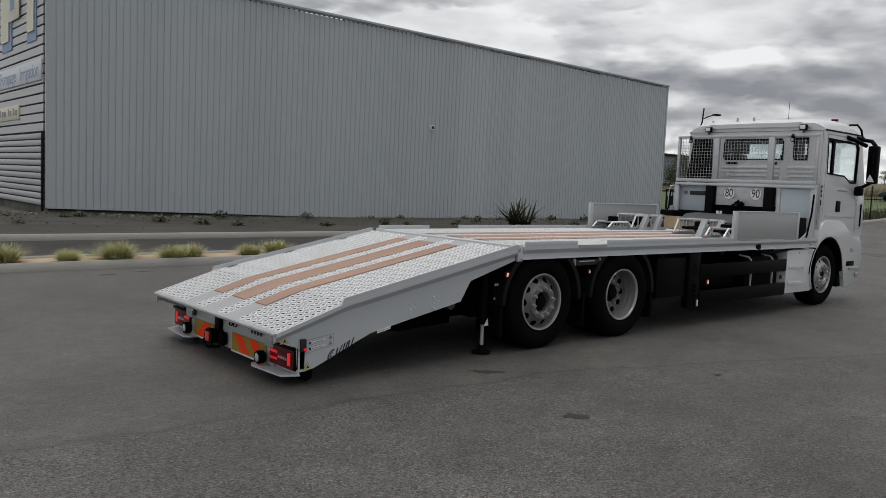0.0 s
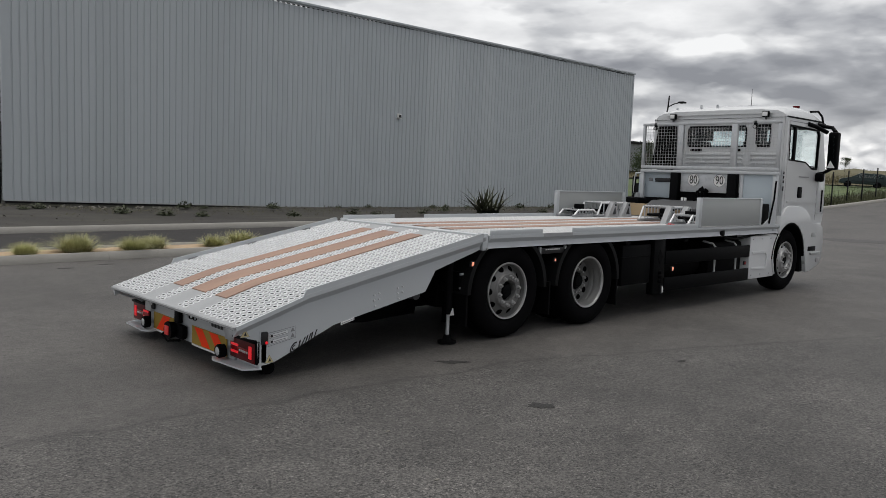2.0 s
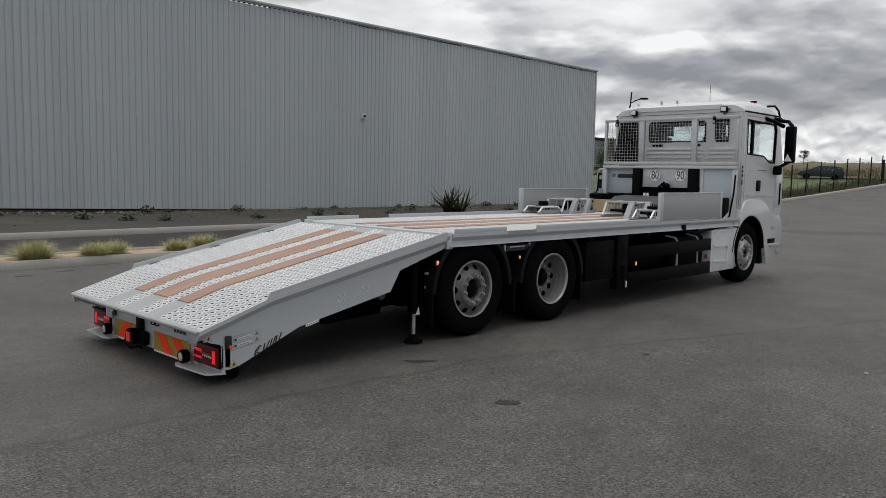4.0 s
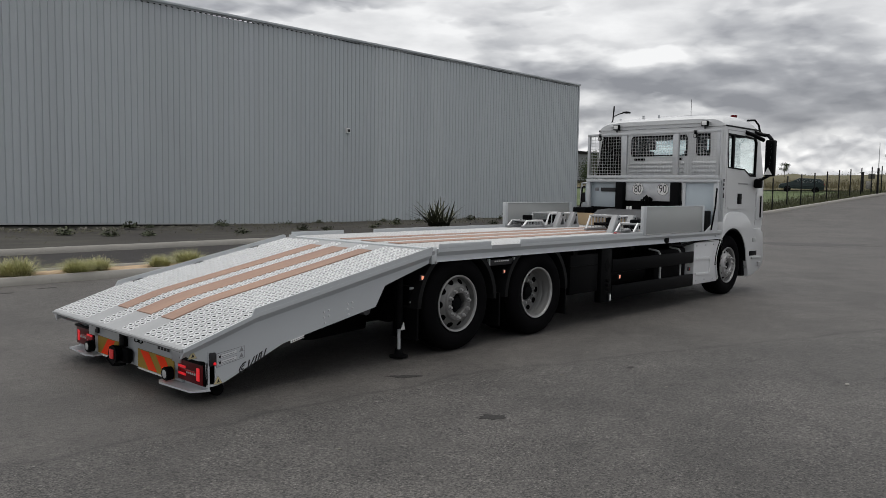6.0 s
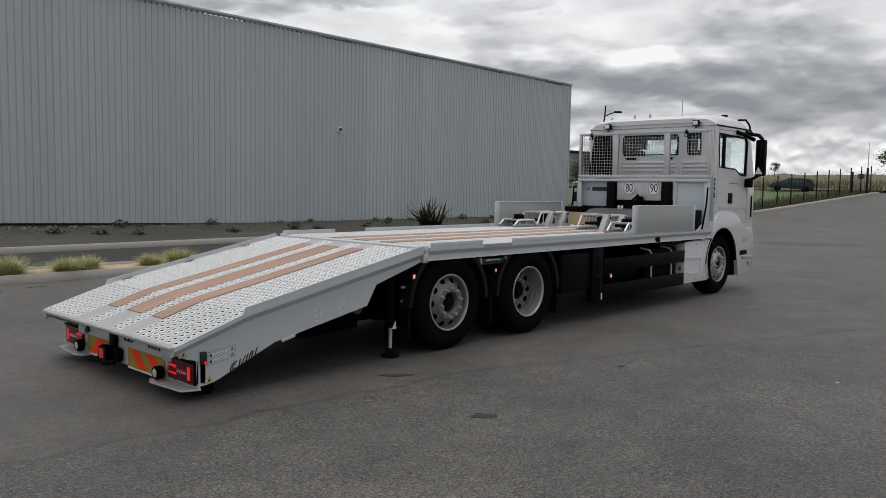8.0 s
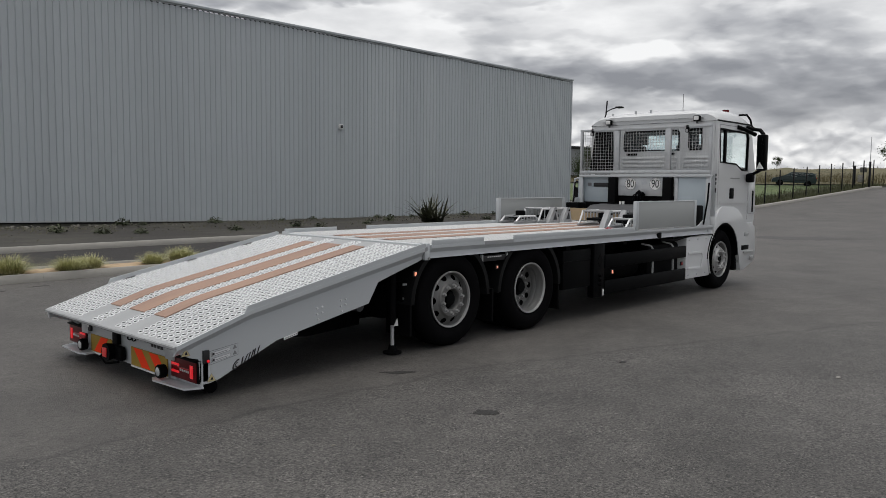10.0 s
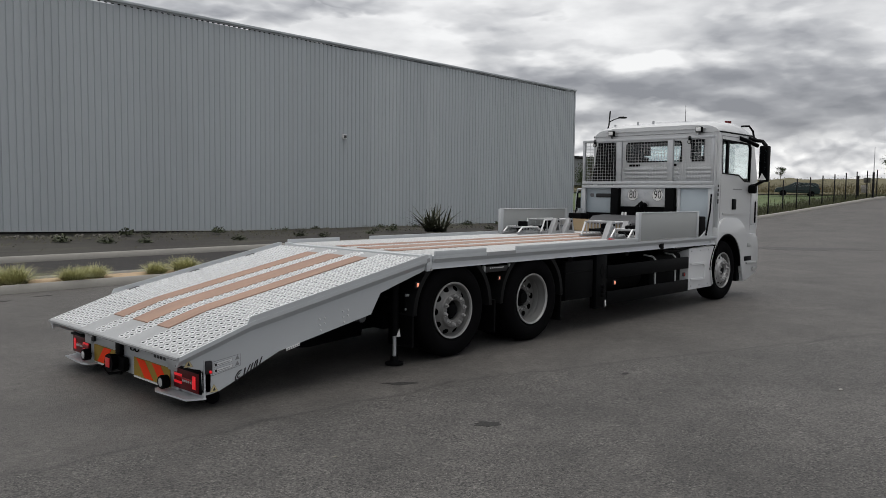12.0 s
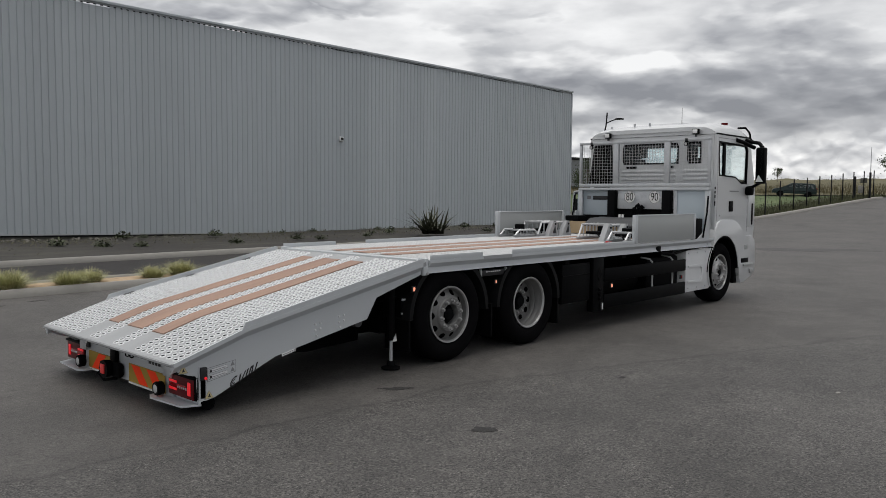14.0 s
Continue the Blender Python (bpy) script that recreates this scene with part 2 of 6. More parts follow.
    l.new(bp2.outputs[0], b.inputs["Normal"])
    return m


M_ASPHALT = asphalt_mat("asphalt")
M_CLAD = mat("grey_cladding", (0.428, 0.462, 0.486), 0.42, 0.0, var=0.05, scale=0.6, fine=14, rnd=0.025, stretch=(1, 1, 0.25))
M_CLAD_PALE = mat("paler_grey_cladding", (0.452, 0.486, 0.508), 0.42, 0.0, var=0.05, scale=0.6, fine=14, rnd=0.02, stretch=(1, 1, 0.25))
M_CLAD_LIGHT = mat("silver_cladding", (0.42, 0.43, 0.44), 0.4, 0.2, var=0.06, scale=0.8, fine=20, rnd=0.03)
M_DARKTRIM = mat("dark_trim", (0.008, 0.008, 0.009), 0.6, var=0.15, spec=0.2)
M_CONCRETE = mat("kerb_concrete", (0.285, 0.275, 0.252), 0.9, var=0.16, scale=3, fine=60, bump=0.35, bump_scale=70, rnd=0.015, stain=(0.24, 0.23, 0.205), stain_scale=2.2)
M_PLINTH = mat("plinth_concrete", (0.13, 0.128, 0.112), 0.9, var=0.25, scale=1.5, fine=30, bump=0.4, bump_scale=40, stain=(0.06, 0.06, 0.045), stain_scale=1.1, stain_at=0.5)
M_SOIL = mat("sandy_mulch", (0.42, 0.31, 0.20), 0.95, var=0.3, scale=7, fine=80, bump=0.8, bump_scale=60, stain=(0.2, 0.13, 0.08), stain_scale=5)
M_BED = mat("dark_mulch", (0.028, 0.025, 0.023), 0.95, var=0.4, scale=3, fine=30, bump=0.8, bump_scale=22, stain=(0.055, 0.052, 0.04), stain_scale=0.9, stain_at=0.55, stretch=(0.3, 1, 1))
M_WIRE = mat("cage_wire", (0.45, 0.46, 0.47), 0.55, 0.1, var=0.1)
M_MOSS = mat("mossy_litter", (0.062, 0.06, 0.04), 0.95, var=0.4, scale=4, fine=30, rnd=0.1)
M_HEADLINER = mat("dark_headlining", (0.05, 0.05, 0.052), 0.95, var=0.15)
M_STONE = mat("pebble", (0.17, 0.16, 0.14), 0.85, var=0.3, scale=5, fine=30)
M_PAINT = mat("grey_truck_paint", (0.49, 0.513, 0.53), 0.36, var=0.035, scale=1.5, fine=60, coat=0.12)
M_PAINT2 = mat("grey_board_paint", (0.355, 0.37, 0.368), 0.42, var=0.04, scale=1.5, fine=60)
M_WHITE = mat("white_cab_paint", (0.59, 0.603, 0.613), 0.22, var=0.025, scale=1.2, fine=40, coat=0.35)
M_WHITE2 = mat("white_plastic", (0.66, 0.67, 0.68), 0.45, var=0.04, scale=2, fine=60)
M_ALU = mat("brushed_aluminium", (0.34, 0.348, 0.356), 0.5, 0.3, var=0.14, scale=6, fine=130, bump=0.05, stretch=(0.25, 1, 1))
# tread collars: paler than the plate, their sky glint put into the colour
M_DIMPLE = mat("bright_tread", (0.71, 0.72, 0.73), 0.42, 0.2, var=0.08, scale=8, fine=120)
M_GALV = mat("galvanised_steel", (0.52, 0.535, 0.55), 0.45, 0.5, var=0.12, scale=7, fine=50, stain=(0.36, 0.385, 0.41), stain_scale=6)
M_BLACK = mat("black_chassis", (0.004, 0.004, 0.0045), 0.6, var=0.2, scale=4, fine=60, spec=0.05)
M_BLACK2 = mat("black_plastic", (0.003, 0.0033, 0.0038), 0.5, var=0.15, scale=4, fine=80, bump=0.08, spec=0.05)
M_RUBBER = mat("tyre_rubber", (0.0045, 0.0045, 0.005), 0.85, var=0.25, scale=6, fine=80, bump=0.1, spec=0.03)
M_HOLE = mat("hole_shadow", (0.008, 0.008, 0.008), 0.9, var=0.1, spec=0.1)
M_DIMPLE_DULL = mat("darker_tread", (0.5, 0.505, 0.51), 0.5, 0.2, var=0.1, scale=8, fine=120)
M_WOOD = mat("brown_tread_board", (0.275, 0.172, 0.128), 0.65, var=0.24, scale=3, fine=45, bump=0.15, bump_scale=60, stretch=(0.12, 1, 1), stain=(0.34, 0.215, 0.155), stain_scale=2.5, stain_at=0.56)
M_PLY = mat("plywood", (0.48, 0.36, 0.22), 0.7, var=0.12, scale=3, fine=30, stretch=(1, 0.2, 1))
M_RIM = mat("silver_rim", (0.40, 0.40, 0.40), 0.4, 0.45, var=0.08, scale=9, fine=70)
M_WEED = mat("weed_green", (0.075, 0.082, 0.038), 0.85, var=0.4, scale=4, fine=30)
# rim steel darkened by colour for the shade inside the rim lip
M_RIMDARK = mat("shaded_rim_steel", (0.21, 0.21, 0.206), 0.5, 0.4, var=0.15, scale=9, fine=70)
M_RIMDISC = mat("grey_wheel_disc", (0.17, 0.17, 0.166), 0.5, 0.4, var=0.15, scale=9, fine=70)
M_BOLT = mat("bolt_steel", (0.42, 0.42, 0.42), 0.4, 0.7, var=0.08)
M_RED = mat("red_lens", (0.32, 0.012, 0.015), 0.15, var=0.15, scale=30, coat=0.5)
M_REDLIT = mat("lit_red_lamp", (0.85, 0.02, 0.03), 0.3, emit=0.35)
M_DARKRED = mat("dark_red_lens", (0.10, 0.006, 0.008), 0.3, spec=0.15, var=0.2, scale=20)
M_AMBER = mat("amber_lamp", (1.0, 0.36, 0.22), 0.3, emit=0.7)
M_WINCH = mat("dark_grey_cover", (0.06, 0.062, 0.066), 0.5, var=0.15)
M_ORANGE = mat("orange_reflective", (1.0, 0.06, 0.012), 0.6, spec=0.15, var=0.06)
M_OCHRE = mat("yellow_reflective", (0.38, 0.25, 0.05), 0.6, spec=0.15, var=0.1)
M_YELLOW = mat("warning_yellow", (0.55, 0.47, 0.25), 0.4)
M_COVER = mat("red_plastic_cover", (0.75, 0.04, 0.04), 0.4)
M_GUARD = mat("mudguard_plastic", (0.008, 0.0085, 0.009), 0.5, var=0.2, scale=5, fine=80, spec=0.12)
M_LENS = mat("pale_lamp_lens", (0.45, 0.46, 0.46), 0.15, var=0.15, scale=30, coat=0.5)
M_INK = mat("black_ink", (0.012, 0.012, 0.014), 0.5)
M_LABEL = mat("white_label", (0.75, 0.75, 0.74), 0.45)
M_GREYTEXT = mat("grey_ink", (0.22, 0.22, 0.23), 0.5)
M_SEAT = mat("dark_seat_cloth", (0.03, 0.032, 0.036), 0.9, var=0.2, scale=20)
M_GLASS = glass_mat("tinted_glass", (0.93, 0.96, 0.96))
M_GLASSDARK = glass_mat("dark_glass", (0.80, 0.85, 0.86))
M_PLASTIC = mat("milky_plastic", (0.43, 0.49, 0.53), 0.3, var=0.05, scale=3)
M_GRASS = mat("dry_grass", (0.29, 0.30, 0.12), 0.8, var=0.35, scale=5, fine=50, rnd=0.1)
M_GRASS_PALE = mat("pale_grass", (0.54, 0.52, 0.29), 0.8, var=0.25, scale=6, fine=50, rnd=0.1)
M_VERGE = mat("rough_verge", (0.055, 0.058, 0.03), 0.95, var=0.4, scale=1.5, fine=14, bump=0.8, bump_scale=14, stain=(0.11, 0.095, 0.06), stain_scale=0.9)
M_STALK = mat("dry_stalks", (0.115, 0.10, 0.05), 0.95, var=0.35, scale=0.2, fine=2.0)
M_FLAX = mat("flax_leaf", (0.055, 0.06, 0.035), 0.55, var=0.3, scale=4, fine=20)
M_SHRUB = mat("dark_shrub_leaf", (0.045, 0.055, 0.025), 0.7, var=0.4, scale=6, fine=30, rnd=0.15)
M_LAWN = mat("lawn", (0.07, 0.10, 0.035), 0.9, var=0.25, scale=0.4, fine=6, bump=0.5, bump_scale=12, stain=(0.10, 0.125, 0.045), stain_scale=0.2)
M_FIELD = mat("tall_dry_field", (0.105, 0.093, 0.047), 0.95, var=0.3, scale=0.12, fine=2.5, bump=0.8, bump_scale=3, stain=(0.085, 0.09, 0.04), stain_scale=0.08)
M_TREE = mat("tree_leaves", (0.05, 0.07, 0.03), 0.8, var=0.4, scale=3, fine=20)
M_BARK = mat("bark", (0.09, 0.075, 0.06), 0.9, var=0.3, scale=10)
M_FARWALL = mat("far_grey_cladding", (0.2, 0.215, 0.23), 0.6, var=0.08, scale=0.3)
M_CARPAINT = mat("dark_car_paint", (0.02, 0.034, 0.036), 0.35, spec=0.3)
M_SIGNBLUE = mat("sign_blue", (0.2, 0.3, 0.46), 0.5)
M_SIGNGREY = mat("sign_pale", (0.62, 0.66, 0.7), 0.5)
M_SIGNYEL = mat("sign_cream", (0.66, 0.64, 0.5), 0.5)


# ---- mesh helpers ----
def link_mesh(name, bm, material, smooth=True):
    me = bpy.data.meshes.new(name)
    bmesh.ops.recalc_face_normals(bm, faces=bm.faces)
    for e in bm.edges:
        e.smooth = smooth and len(e.link_faces) == 2 and e.calc_face_angle(3.0) < 0.65
    for f in bm.faces:
        f.smooth = smooth
    bm.to_mesh(me)
    bm.free()
    me.materials.append(material)
    return me


def part(name, bm, material, parent, label="", kind=""):
    ob = new(name, link_mesh(name, bm, material))
    ob.parent = parent
    return tagged(ob, label, "", "", kind)


def thing(name, label, category, group="", kind=""):
    ob = new(name)
    ob.empty_display_size = 0.1
    return tagged(ob, label, category, group, kind)


def mesh_thing(name, bm, material, label, category, group="", kind=""):
    return tagged(new(name, link_mesh(name, bm, material)), label, category, group, kind)


def box(bm, x0, x1, y0, y1, z0, z1, bevel=0.0, seg=2):
    vs = [bm.verts.new(p) for p in ((x0, y0, z0), (x1, y0, z0), (x1, y1, z0), (x0, y1, z0), (x0, y0, z1), (x1, y0, z1), (x1, y1, z1), (x0, y1, z1))]
    fs = [bm.faces.new([vs[i] for i in q]) for q in ((0, 3, 2, 1), (4, 5, 6, 7), (0, 1, 5, 4), (1, 2, 6, 5), (2, 3, 7, 6), (3, 0, 4, 7))]
    if bevel:
        es = {e for f in fs for e in f.edges}
        bmesh.ops.bevel(bm, geom=list(es), offset=bevel, segments=seg, affect="EDGES", profile=0.5)
    return bm


def boxed(*a, **k):
    return box(bmesh.new(), *a, **k)


AX = {"x": lambda u, v, w: (w, u, v), "y": lambda u, v, w: (u, w, v), "z": lambda u, v, w: (u, v, w)}


def prism(bm, poly, a, b, axis="y", bevel=0.0):
    """A polygon in the plane across the axis, drawn out from a to b along it."""
    put = AX[axis]
    lo = [bm.verts.new(put(u, v, a)) for u, v in poly]
    hi = [bm.verts.new(put(u, v, b)) for u, v in poly]
    fs = [bm.faces.new(lo), bm.faces.new(hi[::-1])]
    n = len(poly)
    fs += [bm.faces.new((lo[i], hi[i], hi[(i + 1) % n], lo[(i + 1) % n])) for i in range(n)]
    if bevel:
        es = {e for f in fs[:2] for e in f.edges}
        bmesh.ops.bevel(bm, geom=list(es), offset=bevel, segments=2, affect="EDGES", profile=0.5)
    return bm


def prismed(*a, **k):
    return prism(bmesh.new(), *a, **k)


def pierced(outer, holes, a, b, axis="y"):
    """A plate with openings through it."""
    bm, put = bmesh.new(), AX[axis]
    edges = []
    for loop in (outer, *holes):
        vs = [bm.verts.new(put(u, v, a)) for u, v in loop]
        edges += [bm.edges.new((vs[i], vs[(i + 1) % len(vs)])) for i in range(len(vs))]
    bmesh.ops.triangle_fill(bm, use_beauty=True, use_dissolve=False, edges=edges)
    ext = bmesh.ops.extrude_face_region(bm, geom=list(bm.faces))
    shift = Vector(put(0, 0, b - a))
    bmesh.ops.translate(bm, vec=shift, verts=[v for v in ext["geom"] if isinstance(v, bmesh.types.BMVert)])
    return bm


def basis(d):
    d = Vector(d).normalized()
    u = d.orthogonal().normalized()
    return u, d.cross(u)


def cyl(bm, p0, p1, r0, r1=None, seg=16):
    p0, p1 = Vector(p0), Vector(p1)
    r1 = r0 if r1 is None else r1
    u, v = basis(p1 - p0)
    rings = []
    for p, r in ((p0, r0), (p1, r1)):
        rings.append([bm.verts.new(p + (u * math.cos(2 * math.pi * i / seg) + v * math.sin(2 * math.pi * i / seg)) * r) for i in range(seg)])
    bm.faces.new(rings[0][::-1])
    bm.faces.new(rings[1])
    for i in range(seg):
        j = (i + 1) % seg
        bm.faces.new((rings[0][i], rings[0][j], rings[1][j], rings[1][i]))
    return bm


def cylinder(*a, **k):
    return cyl(bmesh.new(), *a, **k)


def tube(bm, pts, r, seg=8):
    pts = [Vector(p) for p in pts]
    rings = []
    u = None
    for i, p in enumerate(pts):
        d = (pts[min(i + 1, len(pts) - 1)] - pts[max(i - 1, 0)]).normalized()
        u = basis(d)[0] if u is None else (u - d * u.dot(d)).normalized()
        v = d.cross(u)
        rings.append([bm.verts.new(p + (u * math.cos(2 * math.pi * k / seg) + v * math.sin(2 * math.pi * k / seg)) * r) for k in range(seg)])
    for a, b in zip(rings, rings[1:]):
        for k in range(seg):
            bm.faces.new((a[k], a[(k + 1) % seg], b[(k + 1) % seg], b[k]))
    bm.faces.new(rings[0][::-1])
    bm.faces.new(rings[-1])
    return bm


def lathe(bm, prof, centre, seg=40, skip=None, sign=1):
    """Turns (radius, depth) about an axle along y; depth runs inwards from the outer face."""
    cx, cy, cz = centre
    rings = []
    for r, a in prof:
        rings.append([bm.verts.new((cx + r * math.cos(2 * math.pi * i / seg), cy + sign * a, cz + r * math.sin(2 * math.pi * i / seg))) for i in range(seg)])
    for k, (a, b) in enumerate(zip(rings, rings[1:])):
        for i in range(seg):
            if skip and skip(k, i):
                continue
            j = (i + 1) % seg
            bm.faces.new((a[i], a[j], b[j], b[i]))
    return bm


def sheet(name, verts, faces, material, parent=None, label="", category="", kind=""):
    me = bpy.data.meshes.new(name)
    me.from_pydata(verts, [], faces)
    me.materials.append(material)
    ob = new(name, me)
    ob.parent = parent
    return tagged(ob, label, category, "", kind)


def words(text, size, m, name, material, parent, label=""):
    """Raised lettering in the built-in font, as a mesh."""
    cu = bpy.data.curves.new(name, "FONT")
    cu.body, cu.size, cu.align_x, cu.align_y, cu.extrude = text, size, "CENTER", "CENTER", 0.001
    tmp = bpy.data.objects.new("lettering_curve", cu)
    me = bpy.data.meshes.new_from_object(tmp)
    bpy.data.objects.remove(tmp)
    me.transform(m)
    me.materials.clear()
    me.materials.append(material)
    ob = new(name, me)
    ob.parent = parent
    return tagged(ob, label)


# ---- ground ----
def rise(x):
    """Height of the ground: level yard, then a slope up to the fields."""
    s = 3.0 * math.log1p(math.exp(min((x - 39.5) / 3.0, 40)))
    return 0.07 * min(s, 25) + 0.039 * min(max(s - 25, 0), 85)


def terrain(name, xs, ys, material, lift=0.0, bumpy=0.0, **tags):
    verts, faces = [], []
    for x in xs:
        for y in ys:
            verts.append((x, y, rise(x) + lift + bumpy * noise.noise(Vector((x * 0.35, y * 0.35, 2.0)))))
    n = len(ys)
    for i in range(len(xs) - 1):
        for j in range(n - 1):
            a = i * n + j
            faces.append((a, a + n, a + n + 1, a + 1))
    ob = sheet(name, verts, faces, material, **tags)
    for p in ob.data.polygons:
        p.use_smooth = True
    return ob


def span(a, b, step):
    n = max(1, round((b - a) / step))
    return [a + (b - a) * i / n for i in range(n + 1)]


terrain("ground", span(-600, -60, 180) + span(-40, 30, 5) + span(32, 80, 2) + span(90, 160, 10) + span(220, 900, 170),
        span(-900, -100, 200) + span(-80, 100, 10) + span(150, 900, 250), M_ASPHALT,
        label="grey asphalt yard with worn patches and fine grit", category="ground", kind="structure")

LAWN_Y = 13.0
terrain("lawn", span(46.5, 69, 1.5), span(LAWN_Y, 60, 2.0), M_LAWN, 0.06, 0.04, label="short green lawn behind the mesh fence", category="lawn", kind="structure")
terrain("field", span(69, 160, 3.5) + [240, 420], span(-160, 160, 4), M_FIELD, 0.25, 0.5, label="tall dry yellow-green crop field on the slope", category="field", kind="structure")


def blades(n, radius, height, spread, width, seed, droop=0.35, seg=3):
    """Loose leaves that fan out of one crown: vertices and faces."""
    rng = random.Random(seed)
    verts, faces = [], []
    for _ in range(n):
        az, lean = rng.uniform(0, 2 * math.pi), rng.uniform(0.05, 1.0) ** 0.7 * spread
        h = height * rng.uniform(0.6, 1.1)
        r0 = radius * math.sqrt(rng.random())
        a0 = rng.uniform(0, 2 * math.pi)
        base = Vector((r0 * math.cos(a0), r0 * math.sin(a0), 0))
        out = Vector((math.cos(az), math.sin(az), 0))
        side = Vector((-out.y, out.x, 0))
        w = width * rng.uniform(0.6, 1.2)
        start = len(verts)
        for k in range(seg + 1):
            t = k / seg
            p = base + out * (h * math.sin(lean) * t * (1 + droop * t)) + Vector((0, 0, h * (math.cos(lean) * t - droop * lean * t * t * 0.6)))
            ww = w * (1 - t) ** 0.7 if t < 1 else 0.0008
            verts += [tuple(p - side * ww), tuple(p + side * ww)]
        for k in range(seg):
            a = start + 2 * k
            faces.append((a, a + 1, a + 3, a + 2))
    return verts, faces


# tall grass along the field's near edge
rng = random.Random(5)
fv, ff = [], []
for _ in range(26000):
    x, y = 69 + abs(rng.gauss(0, 14)), rng.uniform(-35, 75)
    h, w, az = rng.uniform(0.3, 0.85), rng.uniform(0.012, 0.03), rng.uniform(0, 3.14)
    z, c, s = rise(x) + 0.1, math.cos(az), math.sin(az)
    a = len(fv)
    lean = rng.uniform(-0.2, 0.2)
    fv += [(x - w * c, y - w * s, z), (x + w * c, y + w * s, z), (x + lean + w * 0.2 * c, y + lean + w * 0.2 * s, z + h)]
    ff.append((a, a + 1, a + 2))
sheet("tall_grass", fv, ff, M_STALK, label="tall dry grass stalks along the field edge", category="grass", kind="stuff")

# ---- kerbs, planting strip and bed ----
KERB_DIR = 0.045


def near_y(x):
    return 7.25 + KERB_DIR * (x + 0.05)


def kerb_run(name, label, x0, x1, yfun, depth, height, lift=0.0, zfun=None):
    """A row of kerb stones, one metre each."""
    ob = thing(name, label, "kerb", kind="structure")
    splay = min(0.06, depth * 0.5)
    bm = prismed([(0, -0.2), (0, 0.035), (splay - 0.012, height - 0.012), (splay, height), (depth, height), (depth, -0.2)], -0.4995, 0.4995, "x")
    me = link_mesh("kerb_stone", bm, M_CONCRETE)
    n = int(x1 - x0)
    rng2 = random.Random(len(name))
    for i in range(n):
        x = x0 + i + 0.5
        y = yfun(x)
        st = new("kerb_stone", me)
        st.parent = ob
        slope = math.atan((yfun(x + 0.5) - yfun(x - 0.5)))
        z = zfun(x) if zfun else 0.0
        tilt = math.degrees(math.atan(zfun(x + 0.5) - zfun(x - 0.5))) if zfun else 0
        st.matrix_basis = pose(x, y, z + lift + rng2.uniform(-0.002, 0.002), 0, -tilt, math.degrees(slope) + rng2.uniform(-0.06, 0.06))
    return ob


kerb_run("kerb_near", "pale concrete kerb along the planting strip", -24, 14, near_y, 0.13, 0.135)
kerb_run("kerb_middle", "pale concrete edging behind the grass tufts", -24, 14, lambda x: near_y(x) + 0.98, 0.10, 0.145)
kerb_run("kerb_far", "pale concrete kerb below the warehouse bed", -24, 44, lambda x: 12.92 + 0.035 * x, 0.16, 0.15)
sx = span(-24, 14, 1.0)
sv, sf = [], []
for i, x in enumerate(sx):
    for j in range(6):
        y = near_y(x) + 0.13 + 0.85 * j / 5
        sv.append((x, y, 0.105 + 0.02 * noise.noise(Vector((x * 2, y * 3, 0)))))
for i in range(len(sx) - 1):
    for j in range(5):
        a = i * 6 + j
        sf.append((a, a + 6, a + 7, a + 1))
sheet("planting_strip", sv, sf, M_SOIL, label="sandy mulch between the two kerbs", category="planting strip", kind="structure")


def wall_base(x):
    return 0.31 - 0.0205 * x


WALL_Y = 23.2
bx = span(-24, 60, 1.5)
bv, bf = [], []
for x in bx:
    y0 = 12.92 + 0.035 * x + 0.16
    for j in range(13):
        t = j / 12
        y = y0 + (WALL_Y + 0.2 - y0) * t
        z = 0.11 + (min(wall_base(x) - 0.2, 0.2) - 0.11) * t + 0.045 * noise.noise(Vector((x * 0.8, y * 0.8, 4.0))) * math.sin(math.pi * t)
        bv.append((x, y, max(z, 0.012 + rise(x))))
for i in range(len(bx) - 1):
    for j in range(12):
        a = i * 13 + j
        bf.append((a, a + 13, a + 14, a + 1))
bed = sheet("planting_bed", bv, bf, M_BED, label="dark mulched bed below the warehouse wall", category="planting bed", kind="structure")
for p in bed.data.polygons:
    p.use_smooth = True

# loose stones near the wall foot
bm = bmesh.new()
rng = random.Random(11)
for _ in range(520):
    x, y = rng.uniform(-5, 40), WALL_Y - 0.3 - abs(rng.gauss(0, 0.9))
    r = rng.uniform(0.03, 0.085)
    m = Matrix.Translation((x, y, wall_base(x) * 0.75 - 0.13 + rise(x) + r * 0.2)) @ Euler((rng.random() * 3, rng.random() * 3, 0)).to_matrix().to_4x4() @ Matrix.Diagonal((r * 1.5, r, r * 0.6, 1))
    bmesh.ops.create_icosphere(bm, subdivisions=1, radius=1, matrix=m)
mesh_thing("pebbles", bm, M_STONE, "loose pale stones along the wall foot", "stones", kind="stuff")

